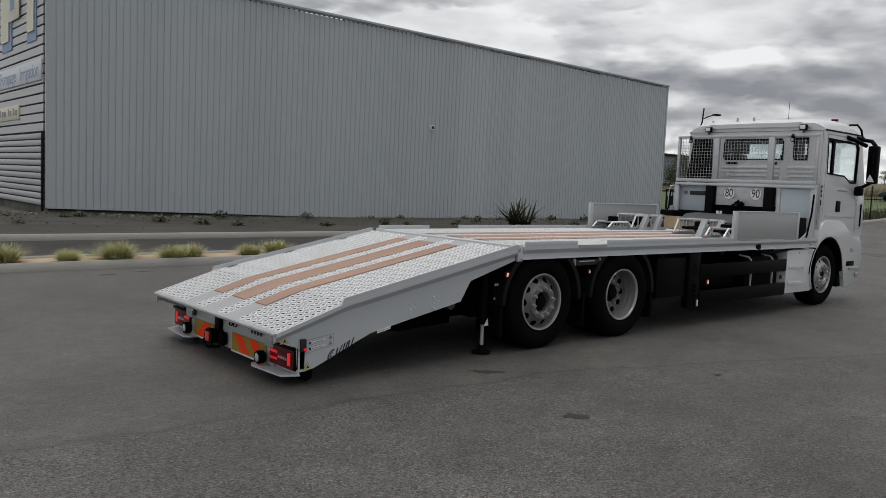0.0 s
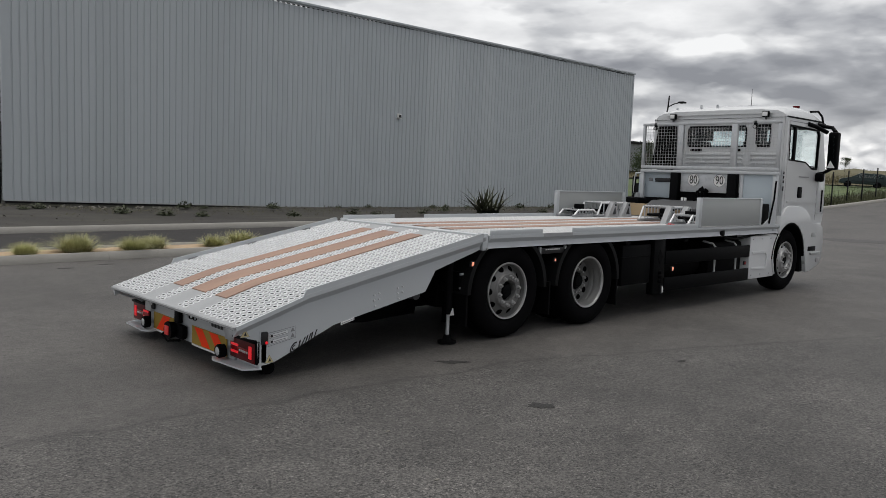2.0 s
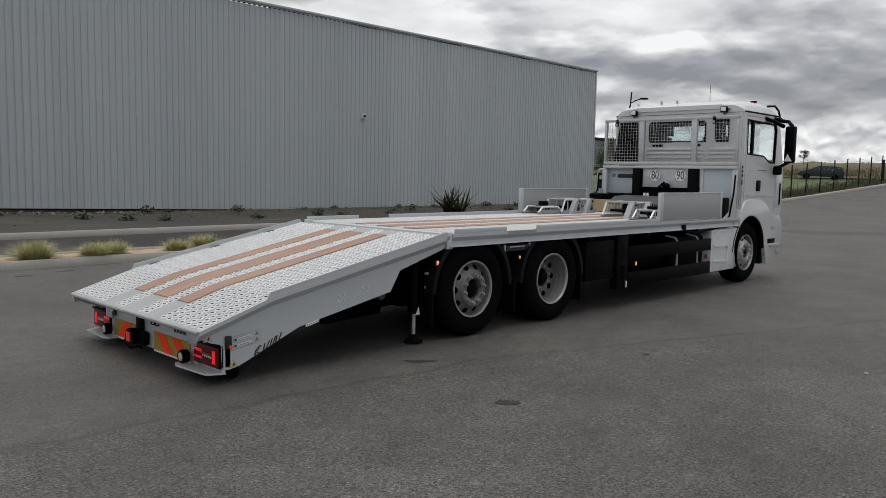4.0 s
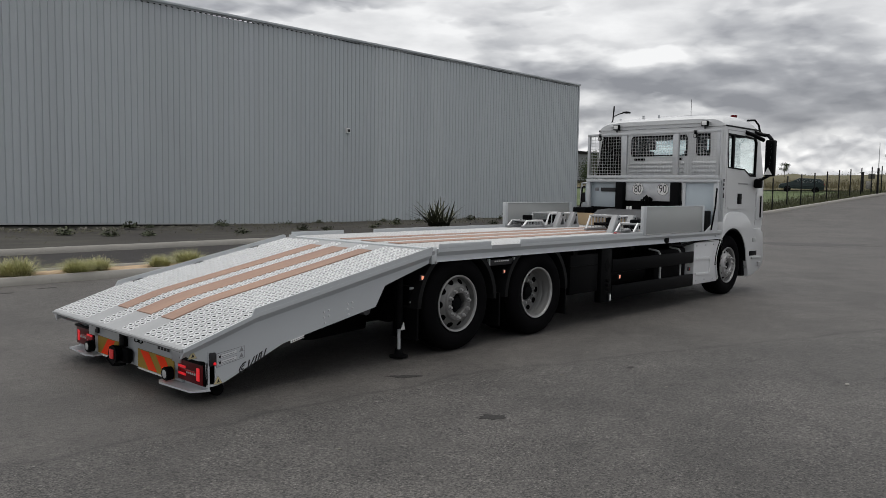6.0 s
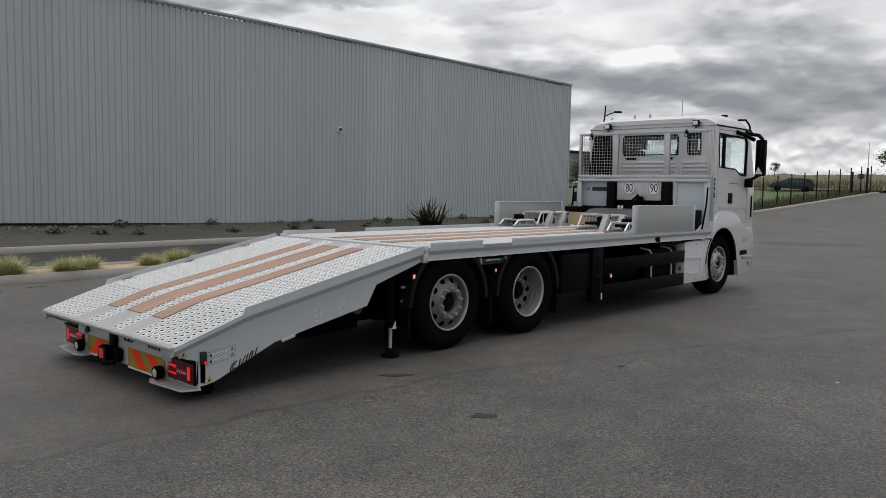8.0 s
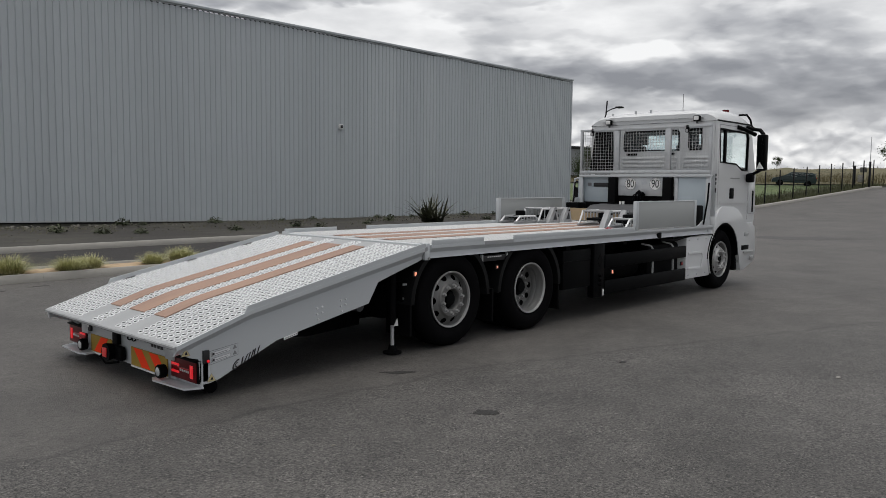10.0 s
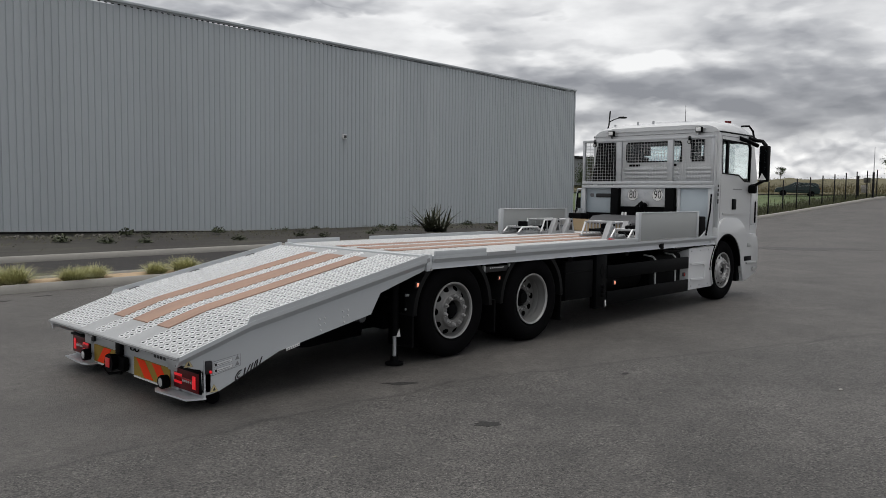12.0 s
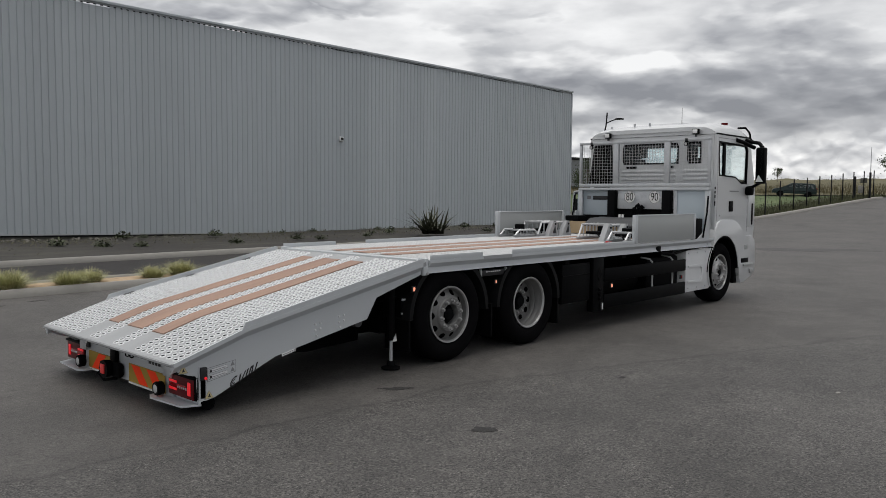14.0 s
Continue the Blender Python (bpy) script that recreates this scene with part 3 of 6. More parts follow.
# mossy litter and dead leaves on the bed's upper half
rng = random.Random(64)
lv2, lf2 = [], []
for _ in range(8000):
    x, t = rng.uniform(-6, 41), 1 - abs(rng.gauss(0, 0.3))
    if t < 0.05 or noise.noise(Vector((x * 0.35, t * 7.0, 1.0))) < -0.12:
        continue
    y0 = 12.92 + 0.035 * x + 0.3
    y = y0 + (WALL_Y - 0.1 - y0) * t
    z = 0.125 + (min(wall_base(x) - 0.2, 0.2) - 0.11) * t
    u, w = basis((rng.gauss(0, 0.35), rng.gauss(0, 0.35) - 0.3, 1.0))
    r = rng.uniform(0.012, 0.045)
    a = len(lv2)
    c = Vector((x, y, max(z, 0.03 + rise(x)) + rng.uniform(0, 0.06)))
    lv2 += [tuple(c - u * r * 1.8), tuple(c + w * r * 0.6), tuple(c + u * r * 1.8), tuple(c - w * r * 0.6)]
    lf2.append((a, a + 1, a + 2, a + 3))
sheet("mossy_litter", lv2, lf2, M_MOSS, label="mossy leaf litter over the mulched bed", category="litter", kind="stuff")

# grass tufts in the strip
tuft_spots = ((-3.25, 7.72, 1.15), (-2.25, 7.55, 0.8), (-1.38, 7.72, 1.2), (-0.42, 7.6, 0.95), (0.05, 7.85, 0.9), (1.25, 7.8, 0.85), (1.95, 8.0, 1.05),
              (-4.6, 7.6, 1.0), (-5.6, 7.6, 0.9), (3.1, 7.9, 0.9), (4.2, 7.9, 1.0))
tuft_meshes = []
for k in range(3):
    v, f = blades(760, 0.17, 0.37, 1.0, 0.0048, 20 + k, 0.42, 4)
    v2, f2 = blades(620, 0.18, 0.41, 1.08, 0.0040, 40 + k, 0.46, 4)
    me = bpy.data.meshes.new("grass_tuft")
    n0 = len(v)
    me.from_pydata(v + v2, [], f + [tuple(i + n0 for i in q) for q in f2])
    me.materials.append(M_GRASS)
    me.materials.append(M_GRASS_PALE)
    me.polygons.foreach_set("material_index", [0] * len(f) + [1] * len(f2))
    tuft_meshes.append(me)
for k, (x, y, s) in enumerate(tuft_spots):
    ob = new("grass_tuft", tuft_meshes[k % 3])
    ob.matrix_basis = pose(x, y, 0.1, 0, 0, 67 * k) @ Matrix.Diagonal((s * 1.05, s * 1.05, s * 0.78, 1))
    tagged(ob, "yellow-green ornamental grass tuft in sandy mulch", "grass tuft", "grass tufts in the strip")

# flax and low shrubs in the bed
v, f = blades(80, 0.3, 1.45, 1.2, 0.05, 3, 0.05, 5)
flax = sheet("flax_plant", v, f, M_FLAX, label="dark sword-leaved flax plant before the warehouse", category="plant")
flax.location = (18.35, 16.6, 0.1)
flax.scale = (1.45, 1.45, 0.85)


def shrub_mesh(seed):
    rng3 = random.Random(seed)
    vv, ff2 = [], []
    for _ in range(170):
        d = Vector((rng3.gauss(0, 1), rng3.gauss(0, 1), abs(rng3.gauss(0, 0.7)))).normalized()
        r = rng3.uniform(0.25, 1.0)
        c = Vector((d.x * 0.34 * r, d.y * 0.34 * r, 0.04 + d.z * 0.36 * r))
        u, w = basis((rng3.gauss(0, 1), rng3.gauss(0, 1), 1.2 + rng3.random()))
        s = rng3.uniform(0.03, 0.06)
        a = len(vv)
        vv += [tuple(c - u * s * 1.6), tuple(c + w * s * 0.6), tuple(c + u * s * 1.6), tuple(c - w * s * 0.6)]
        ff2.append((a, a + 1, a + 2, a + 3))
    for _ in range(9):
        az, up = rng3.uniform(0, 6.28), rng3.uniform(0.2, 0.4)
        a = len(vv)
        o = Vector((math.cos(az), math.sin(az), 0))
        s = Vector((-o.y, o.x, 0)) * 0.008
        tip = o * 0.25 + Vector((0, 0, up))
        vv += [tuple(-s), tuple(s), tuple(tip + s * 0.4), tuple(tip - s * 0.4)]
        ff2.append((a, a + 1, a + 2, a + 3))
    me = bpy.data.meshes.new("low_shrub")
    me.from_pydata(vv, [], ff2)
    me.materials.append(M_SHRUB)
    return me


shrubs = [shrub_mesh(k) for k in range(4)]
rng = random.Random(77)
for k in range(34):
    x = -3.5 + k * 1.15 + rng.uniform(-0.5, 0.5)
    y = rng.choice((17.0, 18.6, 20.5, 21.4)) + rng.uniform(-0.5, 0.5)
    s = rng.uniform(0.5, 1.0)
    ob = new("low_shrub", shrubs[k % 4])
    ob.matrix_basis = pose(x, y, 0.06 + rise(x), 0, 0, rng.uniform(0, 360)) @ Matrix.Diagonal((s, s, s * 0.8, 1))
    tagged(ob, "small dark sparse shrub in the mulched bed", "shrub", "shrubs in the bed")

# ---- warehouse ----
X0, X1, ROOF, BACK = 1.36, 38.7, 8.72, 52.0


def eaves(x):
    return ROOF + 0.0055 * (X1 - x)


warehouse = thing("warehouse", "large grey warehouse clad in ribbed metal sheets", "building", kind="structure")
part("plinth", boxed(X0 + 0.05, X1 - 0.05, WALL_Y + 0.06, BACK - 0.1, -0.6, 0.45), M_PLINTH, warehouse, "dark concrete plinth")
part("core", boxed(X0 + 0.02, X1 - 0.02, WALL_Y + 0.08, BACK - 0.05, 0.36, ROOF - 0.05), M_CLAD, warehouse)
part("roof", boxed(X0 + 0.05, X1 - 0.05, WALL_Y + 0.1, BACK - 0.1, ROOF - 0.1, ROOF + 0.02), M_CLAD, warehouse)
# sheet: four ribs, one metre wide
SHEET_N = 37
SW = (X1 - X0 - 0.16) / SHEET_N
prof = []
for k in range(4):
    a = k * SW / 4
    q = SW / 4
    prof += [(a, 0.0), (a + q * 0.74, 0.0), (a + q * 0.80, 0.03), (a + q * 0.90, 0.03)]
prof.append((SW, 0.0))
lean = -0.0205


def rib_sheet(height, material):
    verts, faces = [], []
    for u, d in prof:
        verts += [(u, d, lean * u), (u, d, height)]
    for i in range(len(prof) - 1):
        a = 2 * i
        faces.append((a, a + 2, a + 3, a + 1))
    me = bpy.data.meshes.new("cladding_sheet")
    me.from_pydata(verts, [], faces)
    me.materials.append(material)
    return me


# a few sheets are slightly paler
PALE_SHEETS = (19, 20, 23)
rib_mesh = {}
for k in range(SHEET_N):
    x = X0 + 0.08 + k * SW
    b = wall_base(x)
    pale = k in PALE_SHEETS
    if k % 6 == 0:
        rib_mesh = {}
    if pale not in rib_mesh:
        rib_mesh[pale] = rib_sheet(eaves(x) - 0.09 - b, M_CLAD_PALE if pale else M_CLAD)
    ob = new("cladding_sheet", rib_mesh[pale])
    ob.parent = warehouse
    ob.location = (x, WALL_Y, b)
poly = [(X0, wall_base(X0) - 0.03), (X1, wall_base(X1) - 0.03), (X1, wall_base(X1) + 0.015), (X0, wall_base(X0) + 0.015)]
part("drip_edge", prismed(poly, WALL_Y - 0.012, WALL_Y + 0.08, "y"), M_CLAD_LIGHT, warehouse, "pale metal drip edge")
# solid near-black strip: the shade below the drip edge put into its colour
poly = [(X0 + 0.03, wall_base(X0) - 0.09), (X1, wall_base(X1) - 0.09), (X1, wall_base(X1) - 0.035), (X0 + 0.03, wall_base(X0) - 0.035)]
part("shadow_gap", prismed(poly, WALL_Y + 0.02, WALL_Y + 0.07, "y"), M_DARKTRIM, warehouse)
part("parapet_cap", prismed([(X0 - 0.05, eaves(X0) - 0.05), (X1 + 0.05, ROOF - 0.05), (X1 + 0.05, ROOF + 0.05), (X0 - 0.05, eaves(X0) + 0.05)], WALL_Y - 0.09, WALL_Y + 0.25, "y", bevel=0.01), M_CLAD, warehouse, "grey folded metal parapet capping")
part("cap_soffit", prismed([(X0, eaves(X0) - 0.10), (X1, ROOF - 0.10), (X1, ROOF - 0.052), (X0, eaves(X0) - 0.052)], WALL_Y - 0.012, WALL_Y + 0.06, "y"), M_CLAD, warehouse)
# dark blocks in the ribs: the shade under the capping as colour
bm = bmesh.new()
for k in range(SHEET_N * 4):
    x = X0 + 0.08 + (k + 0.62) * SW / 4
    box(bm, x, x + 0.10, WALL_Y - 0.006, WALL_Y + 0.03, eaves(x) - 0.135, eaves(x) - 0.095)
part("rib_closure", bm, M_DARKTRIM, warehouse, "dark blocks coloured as shade in the ribs under the capping", kind="stuff")
part("corner_trim", boxed(X0 - 0.03, X0 + 0.10, WALL_Y - 0.02, WALL_Y + 0.10, wall_base(X0), ROOF - 0.11), M_CLAD, warehouse, "folded grey corner trim")
part("end_trim", boxed(X1 - 0.10, X1 + 0.03, WALL_Y - 0.02, WALL_Y + 0.3, wall_base(X1), ROOF - 0.11), M_CLAD, warehouse)
# end wall: horizontal ribs
plank_bm = bmesh.new()
box(plank_bm, -0.06, 0.0, 0.0, 22.0, 0.0, 0.275, bevel=0.006, seg=1)
plank = link_mesh("cladding_plank", plank_bm, M_CLAD_LIGHT)
slat_bm = bmesh.new()
box(slat_bm, -0.055, 0.0, 0.0, 22.0, 0.0, 0.195, bevel=0.028, seg=2)
slat = link_mesh("cladding_slat", slat_bm, M_CLAD_LIGHT)
for k in range(11 + 17):
    z = 0.34 + k * 0.235 if k < 11 else 2.95 + (k - 11) * 0.335
    ob = new("cladding_plank" if k > 10 else "cladding_slat", plank if k > 10 else slat)
    ob.parent = warehouse
    ob.location = (X0 - 0.004, WALL_Y + 0.22, z)
part("end_wall_backing", boxed(X0 + 0.0, X0 + 0.02, WALL_Y + 0.12, BACK - 0.2, 0.3, ROOF - 0.1), M_DARKTRIM, warehouse)
part("downpipe", boxed(X0 - 0.14, X0 - 0.055, WALL_Y + 0.12, WALL_Y + 0.21, 0.15, 2.95, bevel=0.02), M_DARKTRIM, warehouse, "black downpipe guard at the corner")
sensor = thing("wall_camera", "small pale box fixed to the warehouse wall", "wall sensor")
sensor.parent = None
part("housing", boxed(18.62, 18.84, WALL_Y - 0.12, WALL_Y, 4.32, 4.56, bevel=0.02), M_LABEL, sensor)
part("lens", boxed(18.66, 18.81, WALL_Y - 0.135, WALL_Y - 0.122, 4.38, 4.51), M_INK, sensor)


# signs on the end wall
def wall_sign(name, label, y0, y1, z0, z1, material):
    s = thing(name, label, "sign")
    part("board", boxed(X0 - 0.11, X0 - 0.055, y0, y1, z0, z1, bevel=0.006), material, s)
    return s


s = company = wall_sign("company_sign", "pale sign board with blue lettering on the end wall", 23.55, 33.0, 4.72, 5.46, M_SIGNGREY)
turn = Matrix(((0, 0, -1, X0 - 0.114), (-1, 0, 0, 27.6), (0, 1, 0, 5.13), (0, 0, 0, 1)))
words("Pompage", 0.70, turn @ Matrix.Translation((-0.75, -0.05, 0)), "lettering", M_SIGNBLUE, s)
words("Irrigation", 0.72, turn @ Matrix.Translation((2.45, -0.05, 0)), "lettering", M_SIGNBLUE, s)
s = wall_sign("address_sign", "pale board with illegible grey writing on the end wall", 26.7, 33.0, 3.45, 4.0, M_SIGNYEL)
for k, (wide, tall) in enumerate(((0.34, 0.2), (0.2, 0.28), (0.3, 0.2), (0.12, 0.28), (0.36, 0.2), (0.26, 0.2), (0.3, 0.28), (0.2, 0.2), (0.34, 0.2), (0.24, 0.28))):
    y_bar = 26.9 + k * 0.44
    part("writing_bar", boxed(X0 - 0.118, X0 - 0.112, y_bar, y_bar + wide, 3.62, 3.62 + tall), M_GREYTEXT, s)
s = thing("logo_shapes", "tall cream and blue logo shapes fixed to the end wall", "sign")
part("blue_back", boxed(X0 - 0.10, X0 - 0.055, 24.25, 25.45, 6.15, 8.6), M_SIGNBLUE, s)
part("cream_bar", boxed(X0 - 0.15, X0 - 0.104, 24.40, 25.30, 6.50, 8.6), M_SIGNYEL, s)
part("blue_back", boxed(X0 - 0.10, X0 - 0.055, 27.80, 29.40, 6.15, 8.6), M_SIGNBLUE, s)
part("cream_bar", boxed(X0 - 0.15, X0 - 0.104, 28.10, 29.30, 6.50, 8.6), M_SIGNYEL, s)
part("cream_bow", boxed(X0 - 0.15, X0 - 0.104, 26.50, 28.10, 7.20, 8.6, bevel=0.02), M_SIGNYEL, s)
part("bow_gap", boxed(X0 - 0.16, X0 - 0.152, 27.10, 27.80, 7.60, 8.35), M_SIGNBLUE, s)


# ---- distance ----
def fence_line(x):
    return 13.45 - 0.09 * (x - 44)


kerb_run("kerb_road", "pale concrete kerb along the rising access road", 41, 66, lambda x: 12.9 - 0.09 * (x - 44), 0.3, 0.16, 0.0, rise)
fence = thing("mesh_fence", "dark green wire mesh fence with steel posts", "fence", kind="structure")
post_x = [42.6 + 2.08 * k for k in range(12)]
for x in post_x:
    part("post", boxed(x - 0.035, x + 0.035, fence_line(x) - 0.035, fence_line(x) + 0.035, rise(x) - 0.1, rise(x) + 2.2 + 0.12 * math.sin(x * 3.1), bevel=0.006), M_DARKTRIM, fence)
bm = bmesh.new()
for a, b in zip(post_x, post_x[1:]):
    for k in range(9):
        z = 0.1 + k * 0.23
        tube(bm, [(a, fence_line(a), rise(a) + z), (b, fence_line(b), rise(b) + z)], 0.0035, 3)
    for k in range(1, 12):
        x = a + (b - a) * k / 12
        tube(bm, [(x, fence_line(x), rise(x) + 0.08), (x, fence_line(x), rise(x) + 1.96)], 0.0025, 3)
part("wire_mesh", bm, M_DARKTRIM, fence, "thin dark welded wire")

# grass along the fence foot
fv, ff = [], []
rng = random.Random(9)
for _ in range(9000):
    x = rng.uniform(41, 68)
    y = fence_line(x) + abs(rng.gauss(0, 1.6)) - 0.25
    h, w, az = rng.uniform(0.05, 0.34), rng.uniform(0.01, 0.035), rng.uniform(0, 3.14)
    a = len(fv)
    z, c, s2 = rise(x) + 0.1, math.cos(az), math.sin(az)
    fv += [(x - w * c, y - w * s2, z), (x + w * c, y + w * s2, z), (x + rng.uniform(-0.1, 0.1), y, z + h)]
    ff.append((a, a + 1, a + 2))
sheet("weeds", fv, ff, M_WEED, label="weeds and dry grass along the fence foot", category="weeds", kind="stuff")
vy = []
vf = []
vx = span(41, 68, 1.5)
for x in vx:
    vy += [(x, 12.9 - 0.09 * (x - 44) + 0.3, rise(x) + 0.12), (x, 12.9 - 0.09 * (x - 44) + 3.4, rise(x) + 0.14)]
for i in range(len(vx) - 1):
    vf.append((2 * i, 2 * i + 2, 2 * i + 3, 2 * i + 1))
sheet("verge", vy, vf, M_VERGE, label="rough grass verge behind the road kerb", category="verge", kind="structure")

gate = thing("gate_post", "dark gate pillar with a control box and pale panel", "gate post")
gx, gy = 63.6, 11.3
gz = rise(gx)
part("pillar", boxed(gx - 0.07, gx + 0.07, gy - 0.07, gy + 0.07, gz - 0.05, gz + 2.2, bevel=0.01), M_DARKTRIM, gate)
part("panel", boxed(gx - 0.12, gx + 0.2, gy + 0.45, gy + 0.85, gz + 0.55, gz + 1.15, bevel=0.02), M_CONCRETE, gate)
part("control_box", boxed(gx - 0.12, gx + 0.2, gy + 0.25, gy + 0.7, gz + 1.35, gz + 1.75, bevel=0.03), M_PLINTH, gate)
part("side_post", boxed(gx - 0.08, gx + 0.08, gy + 1.05, gy + 1.2, gz - 0.05, gz + 1.9, bevel=0.01), M_DARKTRIM, gate)
part("aerial", cylinder((gx, gy, gz + 2.2), (gx, gy, gz + 4.2), 0.035, 0.02, 8), M_GALV, gate)


def tree(x, y, z, height, crown, seed, label, bare=0.45):
    t = thing("tree", label, "tree", "distant trees")
    rng4 = random.Random(seed)
    bm = bmesh.new()
    top = Vector((0.1, 0.0, height * 0.8))
    tube(bm, [(0, 0, -0.1), (0.03, 0.02, height * 0.4), tuple(top)], height * 0.018, 6)
    limbs = []
    for k in range(9):
        a, h = rng4.uniform(0, 6.28), height * rng4.uniform(bare, 0.8)
        end = Vector((math.cos(a) * crown * rng4.uniform(0.5, 0.9), math.sin(a) * crown * rng4.uniform(0.5, 0.9), h + height * rng4.uniform(0.05, 0.2)))
        tube(bm, [(0.03, 0.02, h * 0.95), tuple(end * 0.6 + Vector((0, 0, h * 0.38))), tuple(end)], height * 0.006, 5)
        limbs.append(end)
    limbs.append(Vector((0.1, 0, height * 0.95)))
    trunk = part("trunk", bm, M_BARK, t)
    vv, ff3 = [], []
    for end in limbs:
        for _ in range(420):
            p = end + Vector((rng4.gauss(0, 1), rng4.gauss(0, 1), rng4.gauss(0, 0.8))) * crown * 0.26
            u, w = basis((rng4.gauss(0, 1), rng4.gauss(0, 1), rng4.gauss(0, 1) + 0.6))
            s = crown * rng4.uniform(0.03, 0.07)
            a = len(vv)
            vv += [tuple(p - u * s), tuple(p + w * s * 0.6), tuple(p + u * s), tuple(p - w * s * 0.6)]
            ff3.append((a, a + 1, a + 2, a + 3))
    sheet("crown", vv, ff3, M_TREE, t)
    t.location = (x, y, z)
    return t


tree(57.0, 33.6, rise(57) - 0.1, 4.0, 1.25, 1, "small young tree with a thin dark crown beyond the gate", 0.35)
tree(118.0, 38.4, rise(118), 2.5, 0.6, 2, "lone slim tree standing in the far field", 0.5)
tree(93.0, 15.6, rise(93), 4.3, 1.9, 3, "dark leafy tree at the edge of the field", 0.3)
# low ragged scrub along the crest
rng = random.Random(21)
sv2, sf2 = [], []
for _ in range(420):
    y, x, size = rng.uniform(-60, 120), 150 + rng.uniform(0, 14), rng.uniform(0.25, 0.8) ** 1.3
    for _ in range(34):
        p = Vector((x + rng.gauss(0, 0.9) * size, y + rng.gauss(0, 1.5) * size, rise(x) - 0.1 + abs(rng.gauss(0, 0.55)) * size))
        u, w = basis((rng.gauss(0, 1), rng.gauss(0, 1), rng.gauss(0, 1)))
        r = rng.uniform(0.07, 0.16)
        a = len(sv2)
        sv2 += [tuple(p - u * r), tuple(p + w * r * 0.6), tuple(p + u * r), tuple(p - w * r * 0.6)]
        sf2.append((a, a + 1, a + 2, a + 3))
sheet("far_hedge", sv2, sf2, M_WEED, label="low ragged scrub along the crest of the field", category="hedge", kind="stuff")

hall = thing("far_hall", "distant low grey-blue hall with a flat roof", "building")
part("wall", boxed(66, 110, 52, 80, 1.0, 6.6), M_FARWALL, hall)
part("roof", boxed(65.8, 110.2, 51.8, 80.2, 6.6, 6.95, bevel=0.03), M_DARKTRIM, hall, "thin dark roof edge")
part("dark_base", boxed(65.9, 110.1, 51.9, 52.1, 1.0, 3.1), M_DARKTRIM, hall)

bgate = thing("black_gate", "black metal bar gate beside the warehouse end", "gate")
gx0, gy0, gx1, gy1 = 39.6, 23.4, 41.5, 20.9
part("top_rail", tube(bmesh.new(), [(gx0, gy0, 2.0), (gx1, gy1, 2.0)], 0.05, 6), M_DARKTRIM, bgate)
part("bottom_rail", tube(bmesh.new(), [(gx0, gy0, 0.35), (gx1, gy1, 0.35)], 0.05, 6), M_DARKTRIM, bgate)
for k in range(9):
    t = k / 8
    x, y = gx0 + (gx1 - gx0) * t, gy0 + (gy1 - gy0) * t
    part("bar", cylinder((x, y, rise(x) - 0.05), (x, y, 2.05), 0.045 if k in (0, 8) else 0.022, seg=8), M_DARKTRIM, bgate)

part("infill_panel", prismed([(gx0, gy0), (gx1, gy1), (gx1 + 0.03, gy1 + 0.02), (gx0 + 0.03, gy0 + 0.02)], 0.45, 1.6, "z"), M_DARKTRIM, bgate, "black sheet infill")
lamp = thing("street_lamp", "tall dark street lamp with two curved arms", "street lamp")
lx, ly = 46.0, 25.2
part("pole", tube(bmesh.new(), [(lx, ly, rise(lx) - 0.1), (lx, ly, 4.5), (lx, ly, 6.4), (lx + 0.16, ly - 0.10, 7.1), (lx + 0.22, ly - 0.14, 8.1)], 0.055, 8), M_DARKTRIM, lamp)
part("arm", tube(bmesh.new(), [(lx + 0.18, ly - 0.12, 7.3), (lx + 0.4, ly - 0.45, 7.5), (lx + 0.62, ly - 0.8, 7.62)], 0.04, 6), M_DARKTRIM, lamp)
part("arm", tube(bmesh.new(), [(lx + 0.05, ly - 0.03, 6.6), (lx + 0.55, ly - 0.85, 6.55), (lx + 0.9, ly - 1.45, 6.4)], 0.04, 6), M_DARKTRIM, lamp)
part("lantern", boxed(lx + 0.45, lx + 0.95, ly - 1.15, ly - 0.7, 7.56, 7.68, bevel=0.03), M_DARKTRIM, lamp)

# parked estate car behind the fence
def slab_box(x0, x1, y0, y1, z0, z1):
    return boxed(x0, x1, min(y0, y1), max(y0, y1), z0, z1, bevel=0.01)


car = thing("estate_car", "dark green estate car parked on the lawn", "car")
prof = [(-2.1, 0.35), (-2.15, 0.75), (-2.05, 0.95), (-1.85, 1.38), (-1.6, 1.45), (0.3, 1.45), (0.95, 1.0), (1.9, 0.82), (2.1, 0.65), (2.1, 0.35)]
part("body", prismed(prof, -0.83, 0.83, "y", bevel=0.06), M_CARPAINT, car)
for sy in (-1, 1):
    part("side_window", prismed([(-1.8, 0.98), (-1.66, 1.33), (-0.72, 1.36), (-0.72, 0.98)], sy * 0.845, sy * 0.833, "y"), M_GLASSDARK, car)
    part("side_window", prismed([(-0.64, 0.98), (-0.64, 1.36), (0.22, 1.36), (0.75, 1.0)], sy * 0.845, sy * 0.833, "y"), M_GLASSDARK, car)
    part("tail_light", slab_box(-2.13, -2.03, sy * 0.8, sy * 0.6, 0.8, 0.98), M_RED, car)
    part("door_trim", slab_box(-1.6, 1.0, sy * 0.85, sy * 0.83, 0.6, 0.64), M_DARKTRIM, car)
part("rear_window", prismed([(-0.6, 1.02), (0.6, 1.02), (0.55, 1.35), (-0.55, 1.35)], -2.02, -2.0, "x"), M_INK, car)
